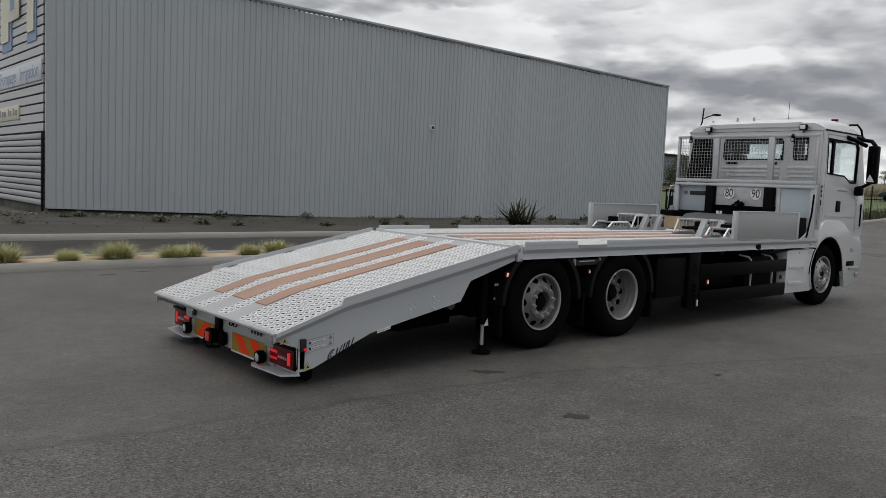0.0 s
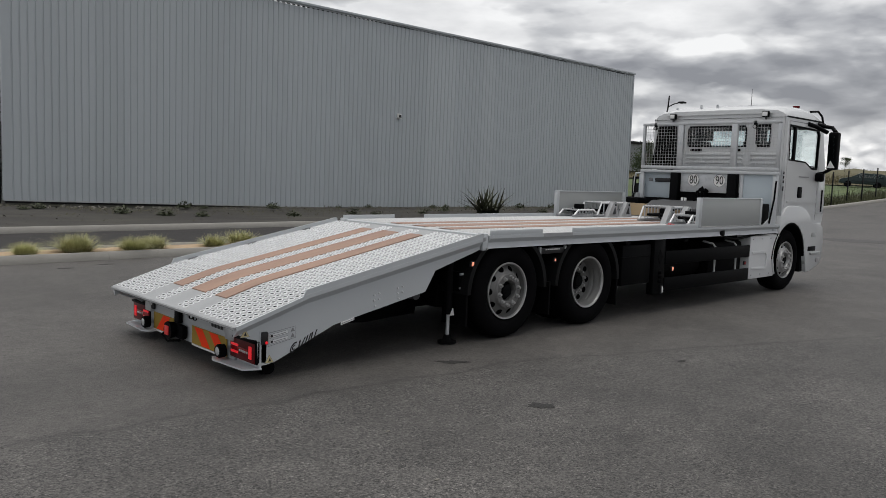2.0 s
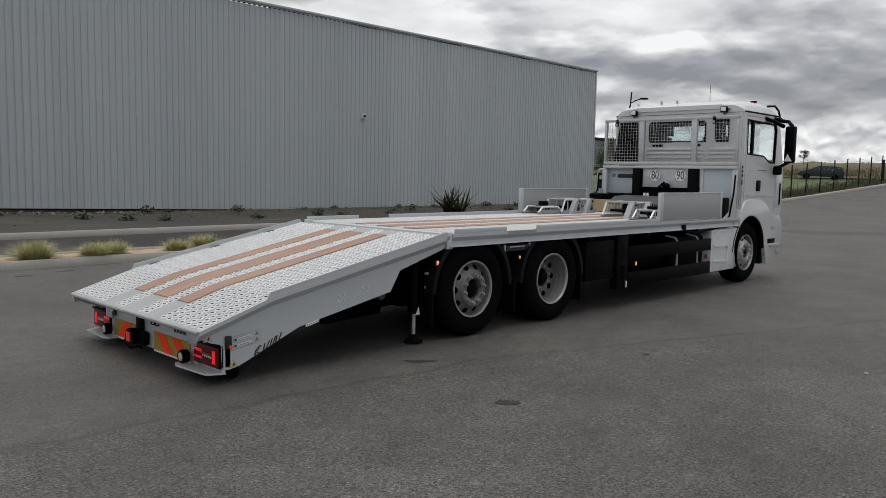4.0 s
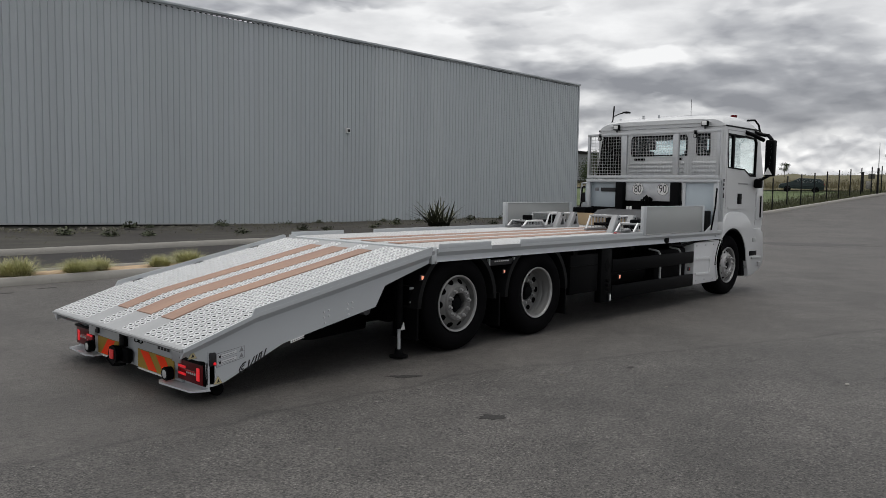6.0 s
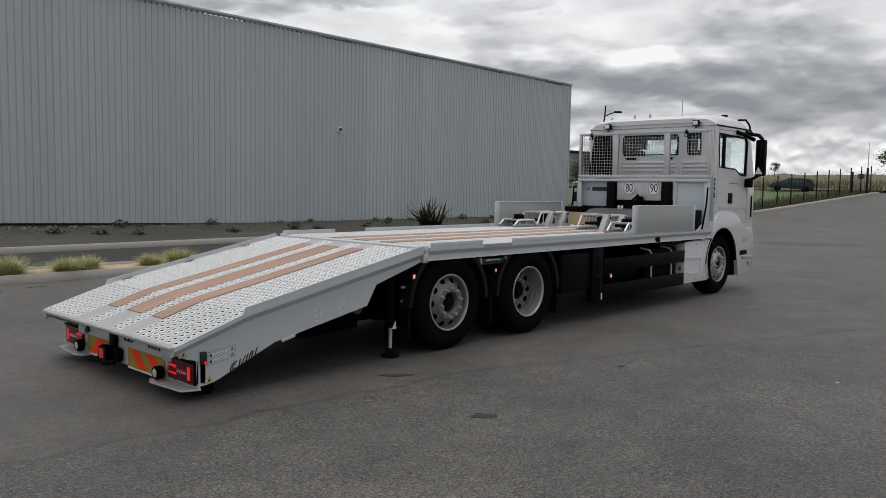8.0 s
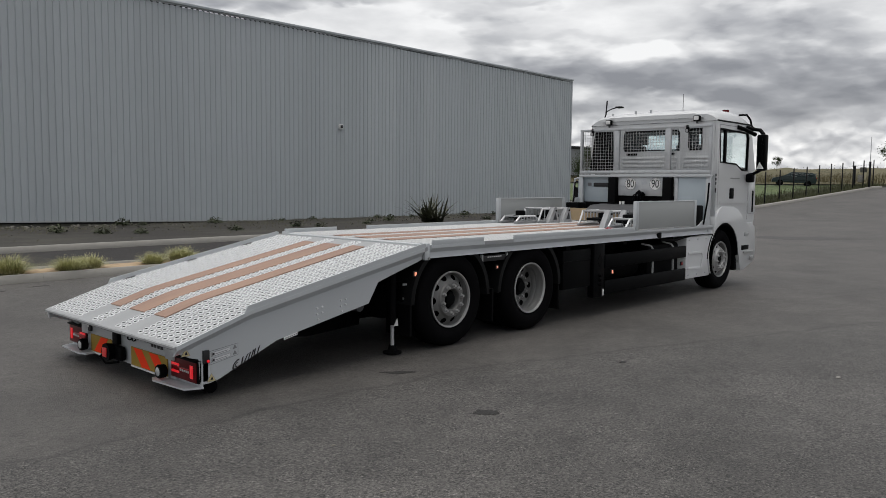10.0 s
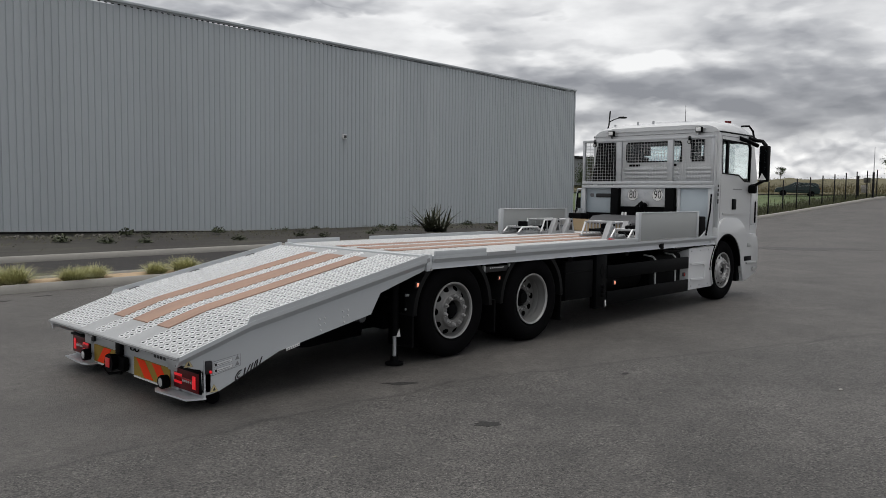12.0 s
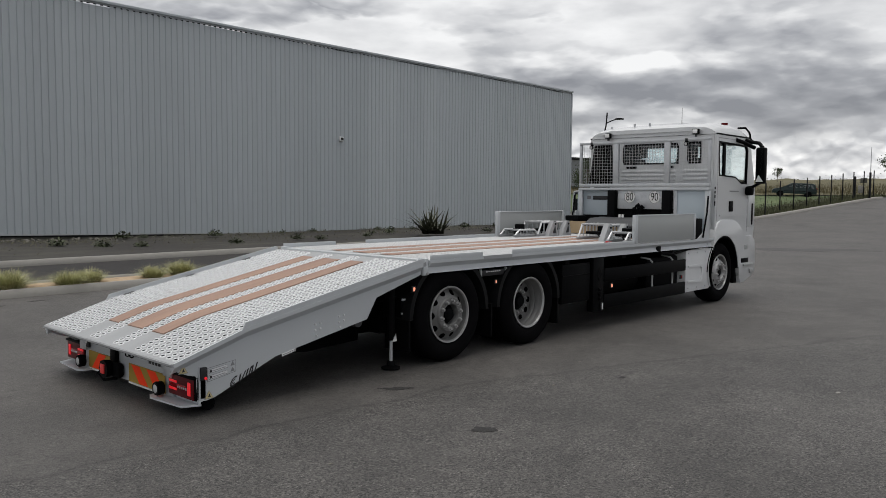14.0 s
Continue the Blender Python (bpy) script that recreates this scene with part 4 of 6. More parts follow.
for wx in (-1.35, 1.3):
    for wy in (-0.84, 0.62):
        w = part("wheel", cylinder((wx, wy, 0.31), (wx, wy + 0.22, 0.31), 0.31, seg=20), M_RUBBER, car)
        part("hubcap", cylinder((wx, wy - 0.01, 0.31), (wx, wy - 0.004, 0.31), 0.19, seg=14), M_RIM, w)
car.matrix_basis = pose(66.6, 18.25, rise(66.6) + 0.05, 0, -2.5, 112) @ Matrix.Diagonal((0.86, 0.86, 0.86, 1))


# ---- marks and litter on the asphalt ----
def blot(name, x, y, rx, ry, seed, material, label, turn=0.0):
    rng5 = random.Random(seed)
    pts = []
    for k in range(26):
        a = 2 * math.pi * k / 26
        r = rng5.uniform(0.6, 1.15)
        u, w = rx * r * math.cos(a), ry * r * math.sin(a)
        pts.append((u * math.cos(turn) - w * math.sin(turn), u * math.sin(turn) + w * math.cos(turn)))
    return_bm = prismed(pts, 0.0005, 0.003, "z")
    ob = mesh_thing(name, return_bm, material, label, "stain", kind="structure")
    ob.location = (x, y, 0.0)
    return ob


M_TAR = mat("dark_tar", (0.016, 0.015, 0.0145), 0.75, var=0.5, scale=25, fine=160, bump=0.6, bump_scale=110)
for x, y, rx, ry, turn, what in ((-1.22, -1.66, 0.16, 0.055, -0.7, "dark oily blotch on the asphalt"), (-1.62, -3.03, 0.11, 0.07, -0.7, "faint oily blotch on the asphalt"),
                                 (0.64, -2.89, 0.045, 0.03, 0.0, "small dark spot on the asphalt"), (-1.3, 6.6, 0.17, 0.05, 0.1, "dark damp patch before the kerb"),
                                 (0.6, 6.75, 0.15, 0.05, 0.1, "dark damp patch before the kerb"), (-2.0, 6.35, 0.13, 0.05, 0.1, "dark damp patch before the kerb")):
    blot("oil_stain", x, y, rx, ry, int(100 * x + 999), M_TAR, what, turn)
for lx2, ly2, r in ((1.48, -4.6, 0.022), (0.95, -2.2, 0.012), (-0.1, -2.6, 0.014), (-3.2, -3.6, 0.012), (2.6, -3.9, 0.012), (0.2, -3.5, 0.01), (-2.9, -2.8, 0.012)):
    bm = bmesh.new()
    bmesh.ops.create_icosphere(bm, subdivisions=1, radius=r, matrix=Matrix.Translation((lx2, ly2, r * 0.25)) @ Matrix.Diagonal((1.6, 1, 0.4, 1)))
    mesh_thing("pebble", bm, M_CONCRETE if r > 0.02 else M_STONE, "small pale pebble lying on the asphalt", "pebble", "pebbles on the asphalt")


M_PATCH = mat("darker_asphalt", (0.058, 0.055, 0.056), 0.75, var=0.35, scale=2.5, fine=90, bump=0.4, bump_scale=80)
blot("asphalt_patch", 29.0, 3.6, 3.2, 1.5, 31, M_PATCH, "darker repaired patch in the asphalt", -0.9)
blot("asphalt_patch", 22.0, 2.6, 2.6, 0.8, 32, M_PATCH, "darker repaired patch in the asphalt", -0.9)

lane_x = span(-24, 40, 4)
lv, lf = [], []
for x in lane_x:
    lv += [(x, near_y(x) + 1.09 if x < 14 else near_y(14) + 1.09, 0.006), (x, 12.92 + 0.035 * x, 0.006)]
for i in range(len(lane_x) - 1):
    lf.append((2 * i, 2 * i + 2, 2 * i + 3, 2 * i + 1))
M_LANE = mat("lane_asphalt", (0.043, 0.041, 0.041), 0.92, var=0.22, scale=1.6, fine=110, bump=0.4, bump_scale=90, spec=0.15)
sheet("service_lane", lv, lf, M_LANE, label="dark asphalt lane between the kerbs", category="lane", kind="structure")


# ---- the flatbed truck ----
truck = thing("flatbed_truck", "white-cabbed three-axle flatbed truck with grey tilting loading ramp", "truck")
HW = 1.26          # half width of the body
DECK = 1.095       # deck surface
HINGE = -0.42      # where the ramp joins the deck


def slab(bm, x0, x1, y0, y1, z0, z1, bevel=0.0):
    return box(bm, min(x0, x1), max(x0, x1), min(y0, y1), max(y0, y1), z0, z1, bevel)


# -- chassis --
part("chassis_rail", boxed(-0.85, 7.9, -0.46, -0.38, 0.66, 0.94, bevel=0.01), M_BLACK, truck, "black steel chassis rail")
part("chassis_rail", boxed(-0.85, 7.9, 0.38, 0.46, 0.66, 0.94, bevel=0.01), M_BLACK, truck)
for x in (0.7, 2.2, 3.6, 5.0):
    part("crossmember", boxed(x, x + 0.1, -1.15, 1.15, 0.90, 0.985), M_BLACK, truck)
for x in (0.0, 1.38, 6.79):
    part("axle", cylinder((x, -1.0, 0.5), (x, 1.0, 0.5), 0.09, seg=14), M_BLACK, truck)
# plain black boxes added underneath to stop light crossing from the far side
part("gearbox", boxed(4.6, 6.6, -0.6, 0.6, 0.25, 0.85, bevel=0.05), M_BLACK, truck)
part("hydraulic_tank", boxed(2.1, 4.5, -0.6, 0.6, 0.26, 0.85, bevel=0.04), M_BLACK, truck)
part("axle_beam", boxed(-0.7, 2.0, -0.34, 0.34, 0.24, 0.7, bevel=0.05), M_BLACK, truck)
part("subframe", boxed(-0.35, 6.1, -1.1, 1.1, 0.985, 1.03), M_BLACK, truck, "dark underside of the deck")


# -- wheels --
def wheel(x, y, side, concave=False, z=0.5, disc_paint=M_RIMDISC):
    """side: -1 for the right of the truck, 1 for its left. y: the outer face."""
    sg = -side
    c = (x, y, z)
    prof = [(0.29, 0.045), (0.315, 0.012), (0.36, -0.006), (0.42, -0.012), (0.462, 0.004), (0.487, 0.026), (0.497, 0.06), (0.5, 0.09),
            (0.5, 0.115), (0.488, 0.118), (0.488, 0.126), (0.5, 0.129), (0.5, 0.16), (0.488, 0.163), (0.488, 0.171), (0.5, 0.174),
            (0.5, 0.205), (0.488, 0.208), (0.488, 0.216), (0.5, 0.219), (0.497, 0.25), (0.487, 0.285), (0.46, 0.305), (0.40, 0.315), (0.29, 0.28)]
    ty = part("wheel", lathe(bmesh.new(), prof, c, 56, sign=sg), M_RUBBER, truck, "black truck tyre on a silver rim")
    if concave:
        flange = [(0.302, 0.012), (0.298, 0.004), (0.286, 0.006), (0.279, 0.024)]
        barrel = [(0.279, 0.024), (0.272, 0.045), (0.273, 0.058), (0.264, 0.072), (0.260, 0.118), (0.266, 0.126), (0.256, 0.14), (0.252, 0.185)]
        face_a, face_b, inner = (0.252, 0.185), (0.165, 0.196), [(0.165, 0.196), (0.158, 0.178), (0.112, 0.178), (0.106, 0.20)]
        hole_r, bolt_r, bolt_a, hub_a = 0.212, 0.136, 0.148, 0.165
    else:
        flange = [(0.302, 0.012), (0.298, 0.002), (0.286, 0.004), (0.279, 0.024)]
        barrel = [(0.279, 0.024), (0.273, 0.06), (0.268, 0.078)]
        face_a, face_b, inner = (0.268, 0.078), (0.192, 0.020), [(0.192, 0.020), (0.186, 0.002), (0.178, -0.006), (0.116, -0.006), (0.110, 0.004), (0.106, 0.07)]
        hole_r, bolt_r, bolt_a, hub_a = 0.234, 0.147, -0.040, 0.045
    part("rim", lathe(bmesh.new(), flange, c, 48, None, sg), M_RIM, ty, "bright silver rim flange")
    part("rim_barrel", lathe(bmesh.new(), barrel, c, 48, None, sg), M_RIMDARK, ty, "steel rim barrel with the recess shade in its colour")

    # dished disc with ten round openings
    def depth_at(r):
        t = (face_a[0] - r) / (face_a[0] - face_b[0])
        return face_a[1] + (face_b[1] - face_a[1]) * t

    disc = bmesh.new()
    loops = [[(r0 * math.cos(2 * math.pi * k / 50), r0 * math.sin(2 * math.pi * k / 50)) for k in range(50)] for r0 in (face_a[0], face_b[0])]
    for k in range(10):
        a = 2 * math.pi * k / 10
        hr = (0.030, 0.036) if concave else (0.027, 0.037)
        ring = [(hr[0] * math.cos(2 * math.pi * q / 14), hr[1] * math.sin(2 * math.pi * q / 14)) for q in range(14)]
        loops.append([((hole_r + u) * math.cos(a) - w * math.sin(a), (hole_r + u) * math.sin(a) + w * math.cos(a)) for u, w in ring])
    edges = []
    for lp in loops:
        vs = [disc.verts.new((x + u, y, z + w)) for u, w in lp]
        edges += [disc.edges.new((vs[i], vs[(i + 1) % len(vs)])) for i in range(len(vs))]
    bmesh.ops.triangle_fill(disc, use_beauty=True, use_dissolve=False, edges=edges, normal=(0, 1, 0))
    for vert in disc.verts:
        vert.co.y += sg * depth_at(math.hypot(vert.co.x - x, vert.co.z - z))
    part("wheel_disc", disc, disc_paint, ty, "grey steel wheel disc with oval openings")
    part("disc_centre", lathe(bmesh.new(), inner, c, 40, None, sg), disc_paint, ty, "raised ring carrying the wheel nuts")
    part("drum", cylinder((x, y + sg * (0.22 if concave else 0.10), z), (x, y + sg * 0.28, z), 0.25, seg=24), M_BLACK, ty)
    hub = lathe(bmesh.new(), [(0.106, hub_a + 0.03), (0.098, hub_a + 0.012), (0.075, hub_a), (0.066, hub_a - 0.03), (0.04, hub_a - 0.034), (0.0, hub_a - 0.034)], c, 24, None, sg)
    part("hub", hub, M_BLACK2, ty, "dark hub centre")
    for k in range(10):
        a = 2 * math.pi * (k + 0.3) / 10
        px, pz = x + bolt_r * math.cos(a), z + bolt_r * math.sin(a)
        nut = cylinder((px, y + sg * (bolt_a + 0.036), pz), (px, y + sg * (bolt_a + 0.022), pz), 0.024, 0.022, 12)
        cyl(nut, (px, y + sg * (bolt_a + 0.022), pz), (px, y + sg * bolt_a, pz), 0.018, 0.013, 8)
        part("wheel_nut", nut, M_BOLT, ty)
    return ty


for s in (-1, 1):
    wheel(0.0, s * 1.205, s)
    wheel(1.38, s * 1.215, s, True)
    wheel(6.79, s * 1.17, s, disc_paint=M_RIM)
    # inner twin
    part("wheel", lathe(bmesh.new(), [(0.29, 0.03), (0.42, 0.0), (0.49, 0.04), (0.5, 0.09), (0.5, 0.21), (0.48, 0.28), (0.29, 0.29)], (1.38, s * 0.87, 0.5), 40, sign=-s), M_RUBBER, truck)


def arc(cx, cz, r, a0, a1, n):
    return [(cx + r * math.cos(radians(a0 + (a1 - a0) * i / n)), cz + r * math.sin(radians(a0 + (a1 - a0) * i / n))) for i in range(n + 1)]


for s in (-1, 1):
    for cx, a0, a1 in ((0.0, 12, 168), (1.38, 12, 168)):
        for lo, hi in ((a0 - 12, a0 + 46), (a1 - 46, a1 + 12)):
            poly = arc(cx, 0.5, 0.615, lo, hi, 10) + arc(cx, 0.5, 0.565, hi, lo, 10)
            part("mudguard", prismed(poly, s * 0.82, s * 1.215, "y", bevel=0.006), M_GUARD, truck, "dark plastic mudguard")
    for cx in (-0.60, 0.69, 1.98):
        part("mud_flap", boxed(cx - 0.012, cx + 0.012, min(s * 0.85, s * 1.2), max(s * 0.85, s * 1.2), 0.18, 0.55), M_BLACK, truck)


# -- rails and deck --
def rail_profile(s):
    return [(s * HW, DECK), (s * HW, 1.064), (s * (HW - 0.04), 1.02), (s * (HW - 0.036), 0.985), (s * (HW - 0.02), 0.962), (s * (HW - 0.1), 0.962), (s * (HW - 0.1), DECK)]


for s in (-1, 1):
    part("side_rail", prismed(rail_profile(s), -0.37, 6.3, "x"), M_PAINT, truck, "grey painted folded side rail")
    for x0, x1 in ((-0.36, 0.46), (0.98, 3.74)):
        y = s * (HW - 0.004)
        part("rail_lip", slab(bmesh.new(), x0, x1, y, y - s * 0.012, DECK - 0.002, 1.147, 0.003), M_PAINT, truck, "raised grey rail lip")
    part("bright_pad", slab(bmesh.new(), 0.47, 0.97, s * (HW + 0.003), s * (HW - 0.12), DECK - 0.035, DECK + 0.004), M_ALU, truck, "bright bare aluminium pad")
part("deck_plate", boxed(-0.38, 5.72, -HW + 0.10, HW - 0.10, DECK - 0.05, DECK), M_ALU, truck, "grey aluminium tread deck")
part("hinge_beam", boxed(-0.40, -0.30, -HW + 0.1, HW - 0.1, DECK - 0.09, DECK + 0.004, bevel=0.008), M_PAINT, truck)

STRIPS = ((0.32, 0.52), (-0.14, 0.14), (-0.52, -0.32))
for y0, y1 in STRIPS:
    part("tread_board", boxed(-0.2, 5.1, y0, y1, DECK + 0.001, DECK + 0.008, bevel=0.003), M_WOOD, truck, "brown wooden tread board")

# columns of oval openings, mirrored about the middle
COLS = [0.182, 0.278] + [0.585 + 0.102 * k for k in range(7)]
COLS = [-c for c in COLS] + COLS


def tread(name, xs, height, parent, proud=0.0095, metal=M_DIMPLE):
    """Raised pierced dimples over a deck: bright collars and dark shade discs, two meshes."""
    v, f, hv, hf = [], [], [], []
    n = 12
    for i, x in enumerate(xs):
        for c in COLS:
            y = c + (0.004 if i % 2 else -0.004)
            a = len(v)
            for r, dz in ((0.0, 0.0), (-0.0025, proud * 0.7), (-0.005, proud), (-0.007, proud * 0.9), (-0.008, 0.0022)):
                for k in range(n):
                    t = 2 * math.pi * k / n
                    px, py = x + (0.0245 + r) * math.cos(t), y + (0.0335 + r) * math.sin(t)
                    v.append((px, py, height(px) + dz))
            for r in range(4):
                for k in range(n):
                    j = (k + 1) % n
                    f.append((a + r * n + k, a + r * n + j, a + (r + 1) * n + j, a + (r + 1) * n + k))
            # near-black disc on the plate: the opening's shade is put into its colour
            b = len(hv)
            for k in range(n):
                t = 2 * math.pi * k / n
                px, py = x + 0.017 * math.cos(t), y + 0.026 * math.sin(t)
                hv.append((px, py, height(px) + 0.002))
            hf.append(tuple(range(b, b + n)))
    o = sheet(name, v, f, metal, parent, "raised bright tread dimples", kind="stuff")
    for p in o.data.polygons:
        p.use_smooth = True
    sheet(name + "_opening", hv, hf, M_HOLE, parent, "dark discs coloured as the shade in the tread openings", kind="stuff")


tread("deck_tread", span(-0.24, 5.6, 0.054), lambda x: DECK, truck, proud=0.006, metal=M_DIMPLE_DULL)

# side boards at the front of the deck
for s in (-1, 1):
    y0, y1 = s * HW, s * (HW - 0.055)
    b = part("side_board", slab(bmesh.new(), 3.82, 5.56, y0 - s * 0.006, y1 + s * 0.012, DECK + 0.012, 1.495, 0.003), M_PAINT2, truck, "grey painted steel side board")
    part("edge_post", slab(bmesh.new(), 3.75, 3.82, y0, y1, DECK + 0.004, 1.503, 0.006), M_PAINT, b)
    part("edge_post", slab(bmesh.new(), 5.56, 5.63, y0, y1, DECK + 0.004, 1.503, 0.006), M_PAINT, b)
    part("top_edge", slab(bmesh.new(), 3.82, 5.56, y0, y1, 1.488, 1.503, 0.003), M_PAINT, b)
    # gusset between board and headboard
    gus = [(5.72, DECK), (6.12, DECK), (6.12, 1.50), (6.03, 1.50), (5.98, 1.22)]
    part("gusset", prismed(gus, s * (HW - 0.008), s * (HW - 0.03), "y"), M_PAINT, truck)
    part("rubber_buffer", slab(bmesh.new(), 5.68, 5.95, s * (HW - 0.035), s * (HW - 0.3), DECK + 0.02, 1.42, 0.02), M_BLACK2, truck)
    part("strap_bar", tube(bmesh.new(), [(5.88, s * (HW + 0.004), 1.12), (6.0, s * (HW + 0.004), 1.5), (6.03, s * (HW + 0.004), 1.78)], 0.014, 6), M_BLACK, truck)

# -- ramp, lowered --
TAIL, KNEE = -3.17, -2.5
RZ = ((TAIL, 0.458), (KNEE, 0.668), (HINGE, 1.082))
ramp = part("loading_ramp", prismed([(TAIL, 0.458), (KNEE, 0.668), (HINGE, 1.082), (HINGE, 1.04), (KNEE, 0.628), (TAIL, 0.440)], -HW + 0.012, HW - 0.012, "y"), M_ALU, truck,
            "lowered grey tail ramp with pierced aluminium treads")


def ramp_z(x):
    if x < KNEE:
        t = (x - TAIL) / (KNEE - TAIL)
        return RZ[0][1] + t * (RZ[1][1] - RZ[0][1])
    return RZ[1][1] + (x - KNEE) / (HINGE - KNEE) * (RZ[2][1] - RZ[1][1])


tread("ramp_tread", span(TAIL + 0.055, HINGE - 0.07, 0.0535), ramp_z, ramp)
for y0, y1 in STRIPS:
    xs = [-2.86] + span(-2.78, -2.25, 0.06) + [-0.62]

    def soft(x):
        return sum(ramp_z(x + d) for d in (-0.12, -0.06, 0, 0.06, 0.12)) / 5

    bm = bmesh.new()
    top = [(x, soft(x) + 0.009) for x in xs]
    low = [(x, min(soft(x), ramp_z(x)) - 0.006) for x in xs[::-1]]
    prism(bm, top + low, y0, y1, "y")
    part("tread_board", bm, M_WOOD, ramp, "brown wooden tread board")
part("tail_edge", boxed(TAIL - 0.012, TAIL + 0.01, -HW + 0.01, HW - 0.01, 0.437, 0.455), M_ALU, ramp)
part("edge_seal", boxed(TAIL + 0.012, TAIL + 0.03, -HW + 0.06, HW - 0.06, 0.424, 0.438), M_DARKTRIM, ramp, "thin black rubber edge seal")
part("retracted_flap", prismed([(-3.02, 0.470), (KNEE, 0.622), (KNEE, 0.600), (-3.02, 0.448)], -1.16, 1.16, "y"), M_BLACK, ramp, "dark edge of the retracted tail flap")

side_out = [(TAIL + 0.02, 0.452), (TAIL + 0.02, 0.40), (-3.03, 0.345), (-2.955, 0.325), (-2.945, 0.115), (-2.87, 0.118), (-2.79, 0.134), (-2.70, 0.170), (-2.60, 0.215),
            (-2.22, 0.375), (-1.18, 0.582), (-1.06, 0.775), (-0.52, 0.935), (-0.46, 0.955), (-0.46, 1.068), (KNEE, 0.662)]
for s in (-1, 1):
    sp = part("side_plate", prismed(side_out, s * (HW - 0.045), s * (HW - 0.057), "y"), M_PAINT, ramp, "grey painted ramp side plate")

    # folded band below the tread
    def fold(*sec):
        bm2 = bmesh.new()
        rings2 = [[bm2.verts.new((x, s * yy, ramp_z(x) + dz)) for yy, dz in sec] for x in (TAIL + 0.01, KNEE, HINGE - 0.05)]
        for p, q in zip(rings2, rings2[1:]):
            for i in range(len(sec)):
                j = (i + 1) % len(sec)
                bm2.faces.new((p[i], p[j], q[j], q[i]))
        bm2.faces.new(rings2[0])
        bm2.faces.new(rings2[-1][::-1])
        return part("edge_fold", bm2, M_PAINT, ramp, "folded grey ramp edge")

    fold((HW, 0.0), (HW, -0.034), (HW - 0.046, -0.088), (HW - 0.06, -0.088), (HW - 0.06, -0.02), (HW - 0.012, 0.002))
    lip = [(-2.56, ramp_z(-2.56) + 0.0), (-2.53, ramp_z(-2.53) + 0.048), (HINGE - 0.06, ramp_z(HINGE - 0.06) + 0.048), (HINGE - 0.03, ramp_z(HINGE) + 0.03), (HINGE - 0.03, ramp_z(HINGE - 0.03))]
    part("ramp_lip", prismed(lip, s * (HW - 0.002), s * (HW - 0.014), "y"), M_PAINT, ramp, "raised grey ramp lip")
    for x in (-2.42, -1.72, -1.0):
        z = ramp_z(x)
        part("lashing_slot", prismed([(x, z + 0.001), (x + 0.13, ramp_z(x + 0.13) + 0.001), (x + 0.13, ramp_z(x + 0.13) + 0.012), (x + 0.03, z + 0.015)], s * (HW - 0.035), s * (HW - 0.075), "y"), M_WINCH, ramp)
    part("hinge_plate", slab(bmesh.new(), -0.455, -0.39, s * (HW - 0.014), s * (HW - 0.05), 0.945, 1.04, 0.006), M_PAINT, ramp)
    part("hinge_pin", cylinder((-0.40, s * (HW - 0.002), 0.962), (-0.40, s * (HW - 0.06), 0.962), 0.013, seg=12), M_BOLT, ramp)
    part("hinge_block", slab(bmesh.new(), -0.41, -0.375, s * (HW - 0.02), s * (HW - 0.14), 0.96, DECK + 0.02, 0.006), M_PAINT, ramp)
    for bx, bz in ((-1.765, 0.555), (-1.495, 0.60)):
        for dx, dz in ((-0.026, 0.045), (0.03, 0.054), (-0.026, -0.006), (0.03, 0.004), (-0.014, -0.054)):
            part("bolt", cylinder((bx + dx, s * (HW - 0.046), bz + dz), (bx + dx, s * (HW - 0.034), bz + dz), 0.011, 0.008, 8), M_DIMPLE, sp)
    part("under_frame", prismed([(-2.88, 0.17), (-2.66, 0.21), (-2.22, 0.40), (-1.2, 0.61), (-1.08, 0.80), (-0.52, 0.93), (-0.52, 1.0), (-2.5, 0.60), (-2.9, 0.46)], s * 0.02, s * (HW - 0.06), "y"), M_BLACK, ramp)
    part("inner_beam", prismed([(-2.9, 0.30), (-2.5, 0.36), (-0.5, 0.86), (-0.5, 1.0), (-2.5, 0.60), (-2.9, 0.47)], s * 0.62, s * 0.52, "y"), M_BLACK, ramp)

# side markings on the right plate
YS = -(HW - 0.045)
plate = [o for o in ramp.children if o.name.startswith("side_plate")][0]


def decal(name, poly, material, depth=0.003, label=""):
    return part(name, prismed(poly, YS - 0.0005, YS - depth, "y"), material, plate, label)


def tri(cx, cz, r):
    return [(cx - r, cz - 0.6 * r), (cx + r, cz - 0.6 * r), (cx, cz + r)]


for cx, cz in ((-3.065, 0.388), (-2.845, 0.155)):
    decal("warning_triangle", tri(cx, cz, 0.042), M_GREYTEXT, 0.002, "black-edged warning triangle")
    decal("warning_face", tri(cx, cz, 0.037), M_YELLOW, 0.004)
    decal("warning_mark", [(cx - 0.012, cz - 0.012), (cx + 0.014, cz - 0.012), (cx + 0.003, cz + 0.016)], M_INK, 0.0055)
decal("notice", [(-2.86, 0.262), (-2.60, 0.310), (-2.60, 0.408), (-2.86, 0.375)], M_GREYTEXT, 0.002, "pale notice with illegible lines in a thin grey frame")
decal("notice_face", [(-2.856, 0.267), (-2.604, 0.314), (-2.604, 0.404), (-2.856, 0.371)], M_PAINT, 0.003)
